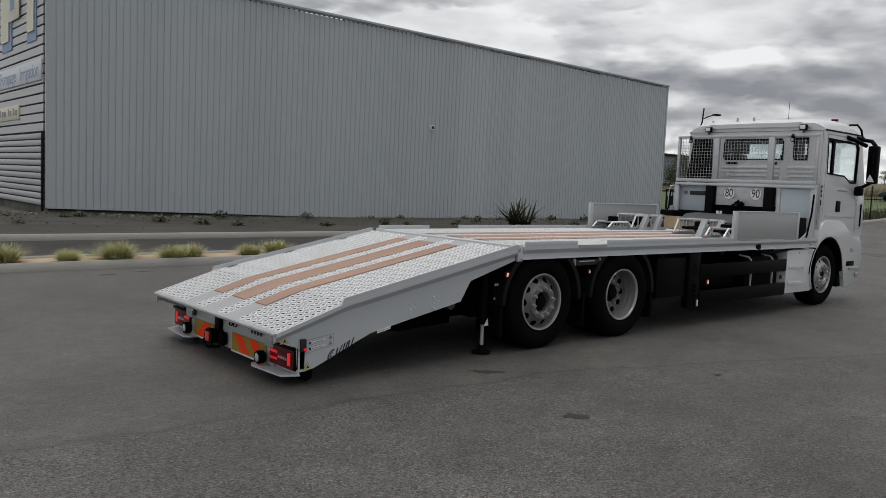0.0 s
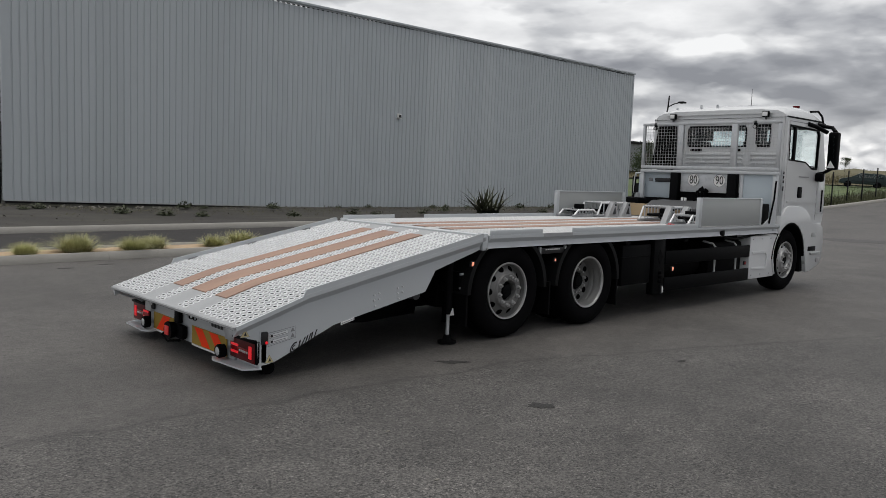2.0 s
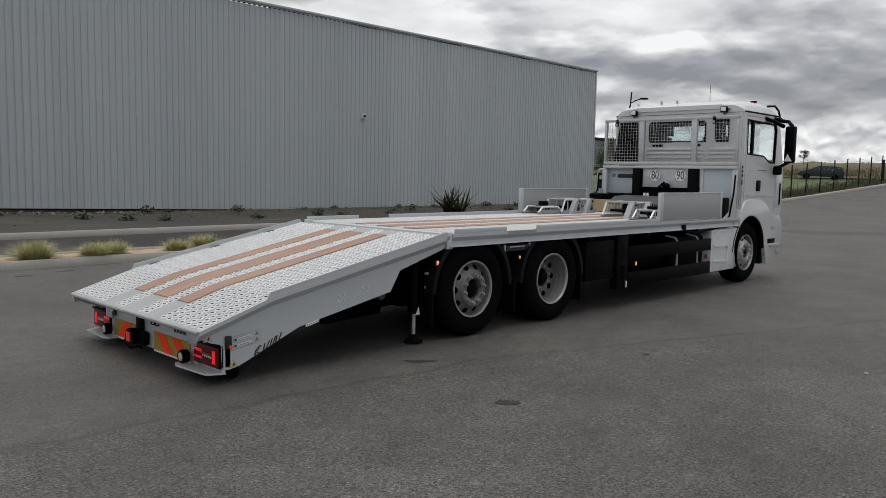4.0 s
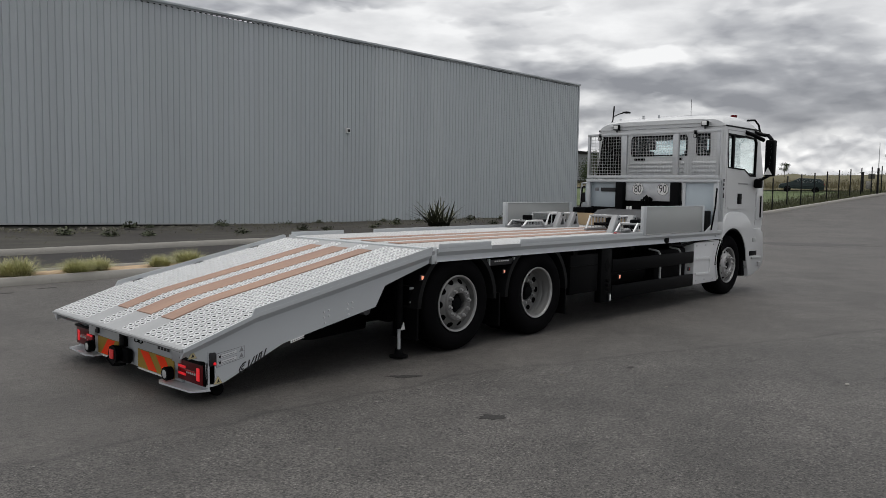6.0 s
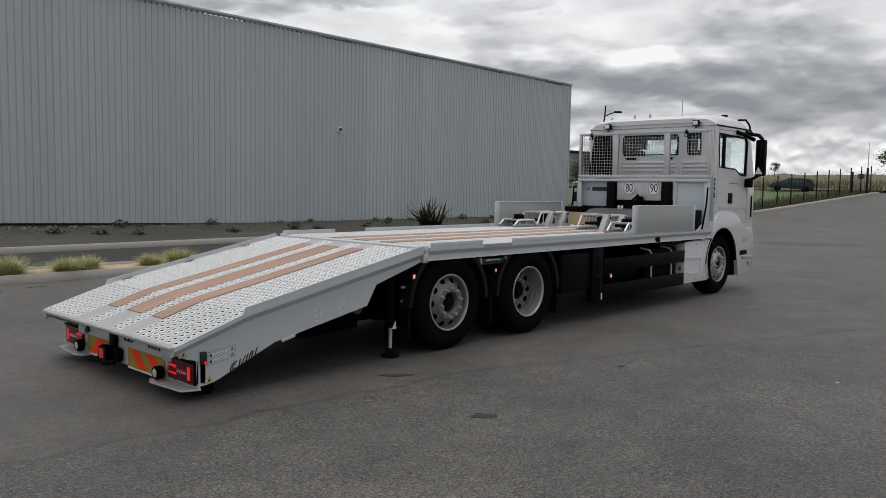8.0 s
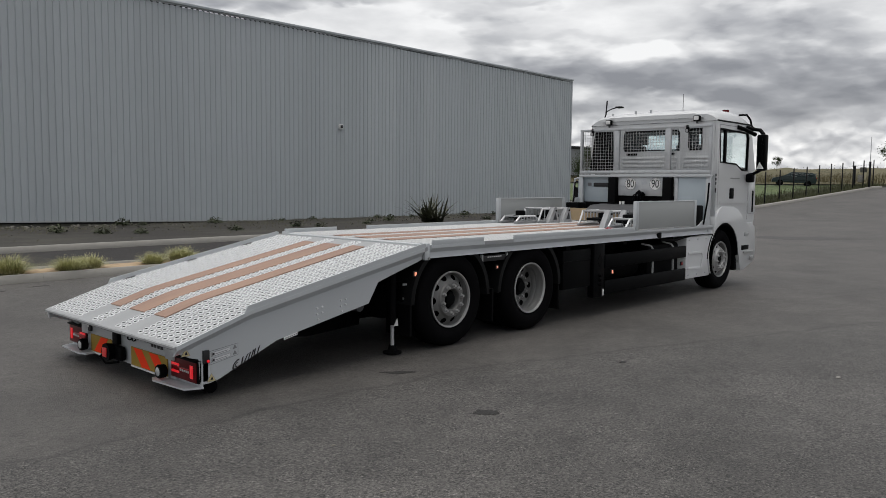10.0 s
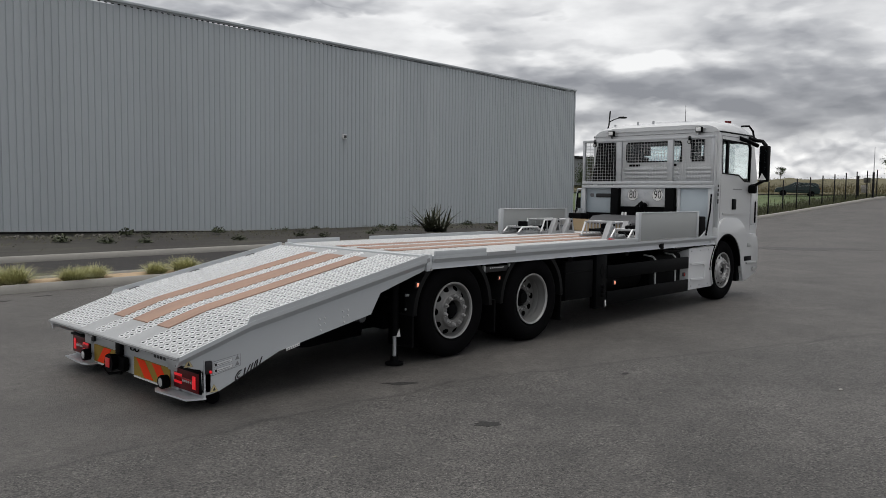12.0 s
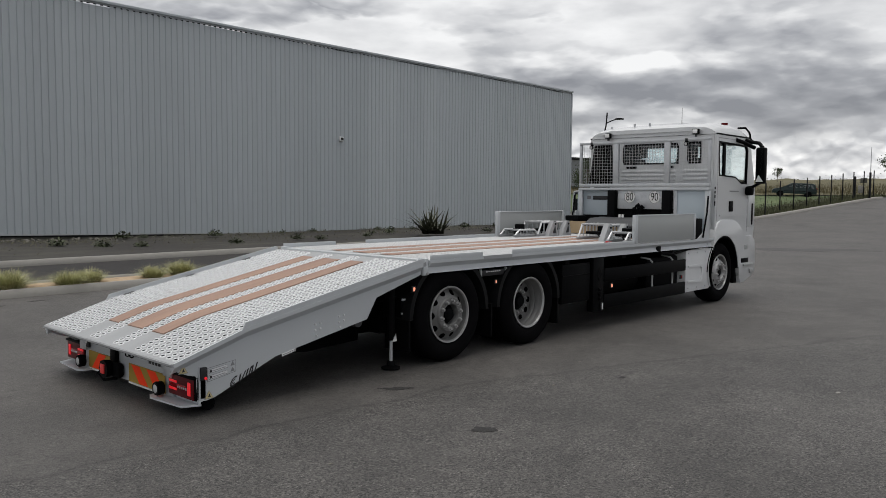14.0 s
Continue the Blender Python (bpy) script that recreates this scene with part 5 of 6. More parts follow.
for zz in (0.350, 0.302):
    decal("notice_frame", [(-2.845, zz - 0.022), (-2.675, zz + 0.004), (-2.675, zz + 0.034), (-2.845, zz + 0.012)], M_GREYTEXT, 0.004)
    decal("notice_line", [(-2.842, zz - 0.018), (-2.678, zz + 0.007), (-2.678, zz + 0.031), (-2.842, zz + 0.009)], M_WHITE2, 0.005)
    decal("notice_text", [(-2.81, zz - 0.006), (-2.70, zz + 0.011), (-2.70, zz + 0.016), (-2.81, zz - 0.001)], M_GREYTEXT, 0.006)
    decal("notice_mark", [(-2.838, zz - 0.014), (-2.818, zz - 0.011), (-2.818, zz + 0.009), (-2.838, zz + 0.006)], M_INK, 0.006)
    decal("notice_spot", [(-2.652, zz + 0.012), (-2.612, zz + 0.018), (-2.632, zz + 0.05)], M_GREYTEXT, 0.005)
# maker's mark: slanted blocks on a rising line
def mark(u, w):
    """A point on the plate, along and across the slanting line that the mark follows."""
    return (-2.665 + u * 0.92 + w * 0.22, 0.176 + u * 0.41 + w * 0.98)


def stroke(u0, u1, lean_by, w0=0.0, w1=0.066, thick=0.015):
    decal("mark_stroke", [mark(u0, w0), mark(u0 + thick, w0), mark(u1 + lean_by + thick, w1), mark(u1 + lean_by, w1)], M_INK, 0.003)


for r_out, r_in in ((0.042, 0.029), (0.020, 0.011)):
    ring = arc(0.045, 0.036, r_out, 55, 300, 12) + arc(0.045, 0.036, r_in, 300, 55, 12)
    decal("mark_arc", [mark(u, w) for u, w in ring], M_INK, 0.003)
for u0, lean_by in ((0.095, 0.0), (0.118, 0.03), (0.163, 0.012), (0.195, 0.012), (0.225, 0.0), (0.258, 0.012)):
    stroke(u0, u0, lean_by)
decal("pale_tag", [(-2.15, 0.366), (-2.01, 0.396), (-2.01, 0.418), (-2.15, 0.390)], M_LABEL, 0.006, "small pale tag")
for k in range(6):
    tx = -2.138 + 0.022 * k
    decal("tag_bar", [(tx, 0.375 + 0.0047 * k), (tx + 0.012, 0.3775 + 0.0047 * k), (tx + 0.012, 0.388 + 0.0047 * k), (tx, 0.3855 + 0.0047 * k)], M_GREYTEXT, 0.007)
part("side_marker", boxed(-2.925, -2.87, YS - 0.022, YS, 0.285, 0.39, bevel=0.006), M_INK, plate, "black side marker lamp")
part("marker_lens", cylinder((-2.885, YS - 0.034, 0.302), (-2.885, YS - 0.02, 0.302), 0.009, 0.013, 14), M_REDLIT, plate, "lit red marker lens")

# -- tail: bumper, lamps, chevrons --
tail = part("tail_panel", boxed(-2.96, -2.935, -0.86, 0.86, 0.10, 0.425, bevel=0.004), M_PAINT, truck, "grey tail panel")
XT = -2.962
for y0, y1, stripes in ((-0.74, -0.10, (-0.30, -0.58)), (0.28, 0.72, (0.50,))):
    bd = part("chevron_board", boxed(XT - 0.006, XT, y0, y1, 0.105, 0.265), M_OCHRE, tail, "orange and yellow reflective chevron board")
    sh = 0.075 if y0 < 0 else -0.075
    for c in stripes:
        poly = [(c - 0.075 - sh, 0.11), (c + 0.075 - sh, 0.11), (c + 0.075 + sh, 0.26), (c - 0.075 + sh, 0.26)]
        poly = [(min(max(u, y0 + 0.003), y1 - 0.003), v) for u, v in poly]
        part("chevron", prismed(poly, XT - 0.009, XT - 0.006, "x"), M_ORANGE, bd)
    part("pale_rim", boxed(XT - 0.01, XT, y0, y1, 0.088, 0.103), M_LABEL, bd)
for s in (-1, 1):
    yo, yi = s * (HW - 0.045), s * 0.80
    b = part("tail_lamp", slab(bmesh.new(), -3.01, -2.90, yo, yi, 0.12, 0.32, 0.018), M_BLACK2, truck, "dark red tail lamp cluster in a black housing")
    part("lamp_lens", slab(bmesh.new(), -3.02, -3.008, yo - s * 0.015, yi + s * 0.015, 0.13, 0.295, 0.004), M_DARKRED, b, "dark red lamp lens")
    for z0, z1 in ((0.232, 0.252), (0.172, 0.192)):
        part("lit_bar", slab(bmesh.new(), -3.026, -3.019, s * 0.83, s * 0.95, z0, z1, 0.003), M_REDLIT, b, "lit red lamp bar")
    part("lit_end", slab(bmesh.new(), -3.026, -3.019, s * 1.12, s * 1.165, 0.160, 0.265, 0.003), M_REDLIT, b, "lit red end segment")
    part("red_reflector", slab(bmesh.new(), -3.024, -3.019, s * 0.83, s * 1.10, 0.195, 0.229, 0.002), M_RED, b)
    for k in range(5):
        part("clear_lens", slab(bmesh.new(), -3.027, -3.019, s * (0.965 + 0.03 * k), s * (0.985 + 0.03 * k), 0.196, 0.215, 0.003), M_LENS, b)
    b.location.x = 0.045
    part("lamp_hood", slab(bmesh.new(), -3.034, -2.93, yo, yi, 0.297, 0.318, 0.006), M_BLACK2, b)
    part("lamp_bracket", slab(bmesh.new(), -2.99, -2.93, s * 0.88, s * 0.74, 0.26, 0.37, 0.01), M_GALV, truck)
    rb = part("reversing_lamp", lathe(bmesh.new(), [(0.055, 0.05), (0.058, 0.0), (0.05, -0.012), (0.0, -0.012)], (0, 0, 0), 20), M_BLACK2, truck, "round black reversing lamp")
    rb.matrix_basis = pose(-3.05, s * 0.755, 0.165, 0, 0, -90)
    part("lamp_glass", lathe(bmesh.new(), [(0.036, -0.0125), (0.026, -0.018), (0.0, -0.020)], (0, 0, 0), 16), M_LENS, rb)
    shelf = [(-2.92, s * (HW - 0.03)), (-3.06, s * (HW - 0.09)), (-3.09, s * 0.72), (-3.05, s * 0.64), (-2.92, s * 0.64)]
    part("lamp_shelf", prismed(shelf, 0.085, 0.098, "z"), M_PAINT, truck, "pale folded bumper shelf under the lamps")
    part("shelf_web", slab(bmesh.new(), -2.935, -2.92, s * (HW - 0.04), s * 0.86, 0.098, 0.40), M_PAINT, truck)
    part("corner_gusset", prismed([(TAIL + 0.03, 0.43), (-2.94, 0.43), (-2.94, 0.30)], s * 1.02, s * 1.035, "y"), M_PAINT, truck)
    part("support_roller", cylinder((-2.78, s * 0.80, 0.058), (-2.78, s * 1.10, 0.058), 0.056, seg=20), M_RUBBER, truck, "black rubber support roller")
    part("roller_arm", slab(bmesh.new(), -2.78, -2.70, s * 0.78, s * 0.80, 0.05, 0.35), M_BLACK, truck)
lamp_t = part("towing_coupling", boxed(-3.03, -2.965, -0.02, 0.22, 0.115, 0.25, bevel=0.03), M_BLACK2, truck, "black towing socket with a red cover")
part("coupling_jaw", cylinder((-3.09, 0.14, 0.19), (-3.02, 0.14, 0.19), 0.085, 0.07, 8), M_BLACK2, lamp_t)
part("red_cover", boxed(-3.10, -3.088, 0.11, 0.185, 0.15, 0.235, bevel=0.004), M_COVER, lamp_t)
part("coupling_bracket", boxed(-3.0, -2.962, 0.10, 0.20, 0.25, 0.41, bevel=0.006), M_BLACK2, lamp_t)
part("cable", tube(bmesh.new(), [(-2.99, 0.28, 0.2), (-3.06, 0.32, 0.12), (-3.04, 0.24, 0.07), (-2.98, 0.12, 0.09)], 0.012, 6), M_BLACK2, lamp_t)
part("tail_light_small", boxed(-2.985, -2.962, 0.69, 0.80, 0.29, 0.40, bevel=0.006), M_INK, truck, "small dark lamp with a white lens")
part("small_lens", boxed(-2.99, -2.984, 0.72, 0.77, 0.33, 0.37), M_LABEL, truck)
for y in (-0.18, -0.10):
    part("lashing_ring", lathe(bmesh.new(), [(0.022, 0.0), (0.022, 0.012), (0.014, 0.012), (0.014, 0.0), (0.022, 0.0)], (-2.975, y, 0.34), 14), M_BLACK2, truck)
for k in range(4):
    part("mark_stroke", boxed(XT - 0.004, XT, -0.66 + k * 0.055, -0.625 + k * 0.055, 0.315, 0.365), M_INK, tail)

# -- stabiliser legs --
for s in (-1, 1):
    leg = part("stabiliser_leg", cylinder((-0.715, s * 1.05, 0.30), (-0.715, s * 1.05, 0.93), 0.038, seg=18), M_BLACK, truck, "black hydraulic stabiliser leg")
    part("piston", cylinder((-0.715, s * 1.05, 0.06), (-0.715, s * 1.05, 0.31), 0.019, seg=14), M_GALV, leg, "bare steel piston")
    foot = lathe(bmesh.new(), [(0.0, 0.0), (0.095, 0.0), (0.095, -0.016), (0.045, -0.032), (0.036, -0.08), (0.0, -0.08)], (0, 0, 0), 24)
    bmesh.ops.rotate(foot, verts=foot.verts, matrix=Matrix.Rotation(radians(-90), 3, "X"))
    bmesh.ops.translate(foot, verts=foot.verts, vec=(-0.715, s * 1.05, 0.012))
    part("foot_plate", foot, M_BLACK, leg)
    part("warning_tag", prismed([(-0.735, 0.29), (-0.675, 0.29), (-0.69, 0.37)], s * 1.092, s * 1.096, "y"), M_LABEL, leg)
    part("valve_block", slab(bmesh.new(), -0.62, -0.50, s * 0.92, s * 1.1, 0.52, 0.72, 0.01), M_BLACK2, truck)
    for zz in (0.70, 0.56, 0.50):
        part("fitting", cylinder((-0.62 + 0.1 * (zz < 0.52), s * 1.1, zz), (-0.57 + 0.1 * (zz < 0.52), s * 1.11, zz), 0.012, seg=8), M_GALV, truck)
part("ramp_ram", tube(bmesh.new(), [(-1.55, -0.85, 0.42), (-1.05, -0.85, 0.50)], 0.022, 10), M_WINCH, truck, "dark hydraulic ram rod")
part("ram_eye", cylinder((-1.03, -0.92, 0.50), (-1.03, -0.78, 0.50), 0.05, seg=16), M_WINCH, truck)
# black blocks added low under ramp and axles to darken the ground there
for s in (-1, 1):
    part("lift_arm", prismed([(-2.4, 0.26), (-1.3, 0.17), (-0.6, 0.2), (-0.5, 0.8), (-2.4, 0.5)], s * 0.3, s * 0.42, "y", bevel=0.02), M_BLACK, truck, "black block added under the ramp to keep light out")
    part("spring_pack", slab(bmesh.new(), -0.6, 2.1, s * 0.5, s * 0.75, 0.3, 0.62, 0.05), M_BLACK, truck)
part("ram_cylinder", tube(bmesh.new(), [(-1.03, -0.3, 0.62), (-2.0, -0.3, 0.42)], 0.05, 12), M_BLACK, truck)


# -- side guards, boxes and lamps --
def marker(x, y, z, material, w=0.03, h=0.05):
    b2 = part("marker_lamp", boxed(x - w - 0.008, x + w + 0.008, y, y + 0.02, z - h / 2 - 0.01, z + h / 2 + 0.01, bevel=0.004), M_INK, truck)
    part("marker_lens", boxed(x - w * 0.6, x + w * 0.6, y - 0.008, y + 0.004, z - h / 2, z + h / 2, bevel=0.004), material, b2)


for s in (-1, 1):
    for z0, z1 in ((0.62, 0.80), (0.265, 0.45)):
        part("side_guard", slab(bmesh.new(), 3.02, 5.40, s * 1.225, s * 1.195, z0, z1, 0.012), M_BLACK2, truck, "black side guard board")
    for x in (4.37, 5.0):
        part("guard_bracket", slab(bmesh.new(), x, x + 0.022, s * 1.205, s * 1.185, 0.45, 0.62), M_PAINT2, truck)
        part("guard_arm", tube(bmesh.new(), [(x, s * 1.2, 0.8), (x - 0.02, s * 1.17, 0.85), (x - 0.08, s * 1.05, 0.875)], 0.014, 6), M_PAINT2, truck)
    part("guard_post", slab(bmesh.new(), 2.76, 3.02, s * 1.215, s * 1.12, 0.24, 0.955, 0.01), M_BLACK2, truck)
    part("tool_box", slab(bmesh.new(), 2.08, 2.72, s * 1.19, s * 0.7, 0.40, 0.90, 0.015), M_BLACK2, truck, "black under-deck tool box")
    part("box_lid_edge", slab(bmesh.new(), 2.08, 2.70, s * 1.2, s * 1.18, 0.745, 0.758), M_BLACK, truck)
    part("air_tank", cylinder((3.2, s * 0.85, 0.55), (4.3, s * 0.85, 0.55), 0.16, seg=24), M_BLACK, truck)
    part("fuel_tank", slab(bmesh.new(), 4.4, 5.4, s * 1.1, s * 0.55, 0.32, 0.86, 0.05), M_BLACK, truck)
    part("maker_bar", slab(bmesh.new(), 0.50, 0.92, s * 1.2, s * 1.185, 0.865, 0.93, 0.006), M_INK, truck)
    for k in range(7):
        part("bar_text", slab(bmesh.new(), 0.585 + 0.037 * k, 0.61 + 0.037 * k, s * 1.2025, s * 1.199, 0.906, 0.918), M_LABEL, truck)
    for cx0 in (0.48, 0.92):
        part("bar_clip", slab(bmesh.new(), cx0, cx0 + 0.025, s * 1.21, s * 1.18, 0.85, 0.945, 0.004), M_PAINT2, truck)
    box_poly = [(5.44, 0.27), (6.28, 0.27), (6.34, 0.33), (6.42, 0.93), (5.44, 0.93)]
    wb = part("white_locker", prismed(box_poly, s * 1.205, s * 0.75, "y", bevel=0.015), M_WHITE2, truck, "white side locker with riveted panel")
    part("panel_ridge", prismed([(5.50, 0.42), (6.0, 0.40), (6.04, 0.60), (6.02, 0.665), (5.96, 0.69), (5.50, 0.69), (5.50, 0.655), (5.94, 0.655), (5.985, 0.63), (5.99, 0.58), (5.96, 0.435), (5.50, 0.45)], s * 1.2055, s * 1.220, "y"), M_WHITE2, wb, "embossed panel ridge")
    for rx in (5.52, 5.82, 6.12):
        for rz in (0.33, 0.88):
            part("rivet", cylinder((rx, s * 1.204, rz), (rx, s * 1.215, rz), 0.014, 0.009, 8), M_GALV, wb)
    part("filler_cap", slab(bmesh.new(), 4.42, 4.56, s * 1.245, s * 1.16, 0.94, 1.06, 0.035), M_BLACK2, truck)
    part("air_pipe", tube(bmesh.new(), [(4.62, s * 1.18, 0.93), (5.0, s * 1.2, 0.9), (5.6, s * 1.2, 0.955), (6.1, s * 1.2, 0.965)], 0.02, 8), M_BLACK, truck)
marker(3.19, -1.235, 0.56, M_AMBER, 0.02, 0.045)
marker(5.28, -1.215, 0.53, M_RED, 0.025, 0.04)
marker(2.96, -1.235, 0.30, M_LABEL, 0.02, 0.08)
marker(-0.54, -1.2, 0.81, M_AMBER, 0.022, 0.04)
marker(0.76, -1.2, 0.79, M_AMBER, 0.013, 0.028)
part("diamond_plate", prismed([(2.84, 0.73), (2.90, 0.64), (2.96, 0.73), (2.90, 0.82)], -1.2165, -1.221, "y"), M_BLACK, truck)
for k, zz in enumerate((0.53, 0.47, 0.41)):
    part("hose_coupling", cylinder((2.9, -1.21, zz), (2.9, -1.25, zz), 0.025, 0.02, 12), M_BLACK, truck)

# -- headboard and cage --
XH = 6.15
YC = 1.235


def bar(x0, x1, y0, y1, z0, z1, material=M_GALV, name="cage_bar", parent=None, bevel=0.004):
    return part(name, boxed(min(x0, x1), max(x0, x1), min(y0, y1), max(y0, y1), z0, z1, bevel=bevel), material, parent or cage)


cage = part("headboard_cage", boxed(XH - 0.03, XH + 0.03, -YC, YC, 1.93, 1.985, bevel=0.005), M_GALV, truck, "galvanised headboard cage with wire mesh")
bar(XH - 0.03, XH + 0.03, -YC, YC, 2.68, 2.72)
bar(XH - 0.04, XH + 0.05, -YC, YC, 1.87, 1.915, M_PAINT)
for y0, y1 in ((YC - 0.045, YC), (-YC, -YC + 0.045), (0.44, 0.54), (-0.53, -0.43)):
    bar(XH - 0.025, XH + 0.025, y0, y1, 1.985, 2.68)
for y0, y1 in ((YC - 0.07, YC), (-YC, -YC + 0.07)):
    bar(XH - 0.03, XH + 0.03, y0, y1, DECK - 0.1, 1.87, M_PAINT)
bm = bmesh.new()
y = -YC + 0.06
while y < YC - 0.04:
    tube(bm, [(XH, y, 1.98), (XH, y, 2.69)], 0.0027, 4)
    y += 0.054
z = 2.02
while z < 2.68:
    tube(bm, [(XH - 0.006, -YC + 0.02, z), (XH - 0.006, YC - 0.02, z)], 0.0027, 4)
    z += 0.054
part("wire_mesh", bm, M_WIRE, cage, "fine galvanised wire mesh")
part("centre_panel", boxed(XH - 0.01, XH + 0.02, -0.40, 0.44, 1.55, 1.87, bevel=0.004), M_GALV, truck, "galvanised panel carrying two speed discs")
for yy, txt in ((0.20, "80"), (-0.27, "90")):
    d = part("speed_disc", cylinder((XH - 0.018, yy, 1.755), (XH - 0.011, yy, 1.755), 0.105, seg=36), M_LABEL, truck, "white speed disc with black figures")
    ring = lathe(bmesh.new(), [(0.104, 0.0), (0.104, -0.0015), (0.1, -0.0015), (0.1, 0.0)], (0, 0, 0), 36)
    r = part("disc_ring", ring, M_INK, d)
    r.matrix_basis = pose(XH - 0.0185, yy, 1.755, 0, 0, -90)
    tm = Matrix(((0, 0, -1, XH - 0.0195), (-1, 0, 0, yy), (0, 1, 0, 1.752), (0, 0, 0, 1)))
    words(txt, 0.165, tm @ Matrix.Diagonal((0.88, 1.2, 1, 1)), "figures", M_INK, d)
for y0, y1 in ((0.47, 0.62), (-0.58, -0.42)):
    part("dark_post", boxed(XH - 0.06, XH + 0.05, y0, y1, DECK - 0.1, 1.87, bevel=0.01), M_BLACK2, truck, "black upright behind the deck")
part("right_panel", boxed(XH + 0.0, XH + 0.03, -YC + 0.07, -0.66, 1.18, 1.87, bevel=0.004), M_PLASTIC, truck, "pale clear wind panel")
part("panel_edge", boxed(XH - 0.015, XH + 0.035, -0.68, -0.62, 1.15, 1.87, bevel=0.004), M_GALV, truck)
tk = [(0.68, 1.42), (1.02, 1.38), (1.28, 1.42), (1.32, 1.5), (1.32, 1.82), (1.27, 1.88), (0.64, 1.88), (0.64, 1.48)]
wt = part("water_tank", prismed(tk, XH + 0.06, XH + 0.24, "x", bevel=0.015), M_PLASTIC, truck, "milky plastic wind shield beside the headboard")
part("tank_slot", boxed(XH + 0.045, XH + 0.058, 0.68, 0.98, 1.70, 1.77, bevel=0.01), M_INK, wt)
part("tank_badge", boxed(XH + 0.05, XH + 0.058, 1.03, 1.10, 1.71, 1.77, bevel=0.01), M_GREYTEXT, wt)
part("tank_bracket", tube(bmesh.new(), [(XH + 0.02, 1.2, 1.86), (XH + 0.02, 1.36, 1.84), (XH + 0.02, 1.38, 1.7), (XH + 0.02, 1.38, 1.3)], 0.018, 8), M_GALV, truck)
part("dark_lower_box", boxed(XH + 0.05, XH + 0.25, 0.62, 1.24, 1.28, 1.43, bevel=0.01), M_BLACK2, truck)
part("engine_cover", boxed(XH + 0.05, XH + 0.24, -0.58, 0.6, 1.05, 1.56, bevel=0.02), M_BLACK, truck)
part("winch_body", boxed(5.75, 6.08, -0.55, 0.62, DECK + 0.01, 1.34, bevel=0.04), M_BLACK2, truck, "dark winch housing behind the headboard")
part("winch_cover", prismed([(5.55, 1.28), (5.75, 1.38), (6.1, 1.40), (6.1, 1.36), (5.75, 1.34), (5.55, 1.25)], -0.5, 0.75, "y"), M_WINCH, truck)
hoses = part("hose_bundle", boxed(XH - 0.10, XH - 0.04, -0.10, 0.02, 1.545, 1.60, bevel=0.015), M_BLACK2, truck, "black air hose couplings on the headboard")
for k, (dy, dz, up) in enumerate(((-0.11, 0.03, 0.07), (-0.05, 0.05, 0.10), (0.0, 0.04, 0.06), (0.045, 0.0, 0.02))):
    part("hose", tube(bmesh.new(), [(XH - 0.07, dy, 1.57), (XH - 0.11, dy + 0.01, 1.57 + dz), (XH - 0.12, dy + 0.02, 1.55 + up), (XH - 0.10, dy + 0.05, 1.52), (XH - 0.06, dy + 0.05, 1.42)], 0.014, 6), M_BLACK2, hoses)
part("coupling_head", cylinder((XH - 0.13, -0.02, 1.60), (XH - 0.08, -0.02, 1.60), 0.035, 0.03, 12), M_BLACK2, hoses)
for yy in (0.26, 0.32):
    part("white_valve", boxed(6.03, 6.06, yy, yy + 0.035, 1.36, 1.45, bevel=0.005), M_LABEL, truck)
part("plywood_board", boxed(5.66, 5.685, 0.1, 1.2, DECK + 0.016, 1.32), M_PLY, truck, "pale plywood board at the deck front")


# -- wheel-lift gear on the deck --
def trestle(x, y, turn, length=0.62, width=0.5, h=0.24):
    g = thing("wheel_lift_frame", "bright aluminium wheel lift frame lying on the deck", "lift frame", "wheel lift frames")
    for sy in (-1, 1):
        yy = sy * width / 2
        part("side_tube", tube(bmesh.new(), [(-length / 2 - 0.1, yy, 0.03), (-length / 2, yy, h), (length / 2, yy, h), (length / 2 + 0.1, yy, 0.03)], 0.016, 8), M_DIMPLE, g)
        part("foot_bar", boxed(-length / 2 - 0.13, length / 2 + 0.13, yy - 0.022, yy + 0.022, 0.002, 0.04, bevel=0.006), M_ALU, g)
    for xx in (-length / 2, -length / 6, length / 6, length / 2):
        part("cross_bar", boxed(xx - 0.012, xx + 0.012, -width / 2, width / 2, h - 0.012, h + 0.012, bevel=0.005), M_ALU, g)
    for sy in (-1, 1):
        for k in range(5):
            xx = -length / 2 + length * (k + 0.5) / 5
            part("upright", boxed(xx - 0.005, xx + 0.005, sy * width / 2 - 0.006, sy * width / 2 + 0.01, 0.03, h), M_GALV, g)
    for xx in (-length / 3, 0.0, length / 3):
        part("roller", cylinder((xx, -width / 2 + 0.03, 0.1), (xx, width / 2 - 0.03, 0.1), 0.022, seg=12), M_BLACK2, g)
    part("latch", boxed(-0.05, 0.07, -0.06, 0.06, 0.06, 0.2, bevel=0.015), M_BLACK2, g)
    part("strap", tube(bmesh.new(), [(-0.25, -0.1, 0.05), (-0.1, 0.05, 0.12), (0.1, -0.05, 0.08), (0.28, 0.1, 0.05)], 0.012, 5), M_BLACK2, g)
    g.matrix_basis = pose(x, y, DECK + 0.008, 0, 0, turn)
    return g


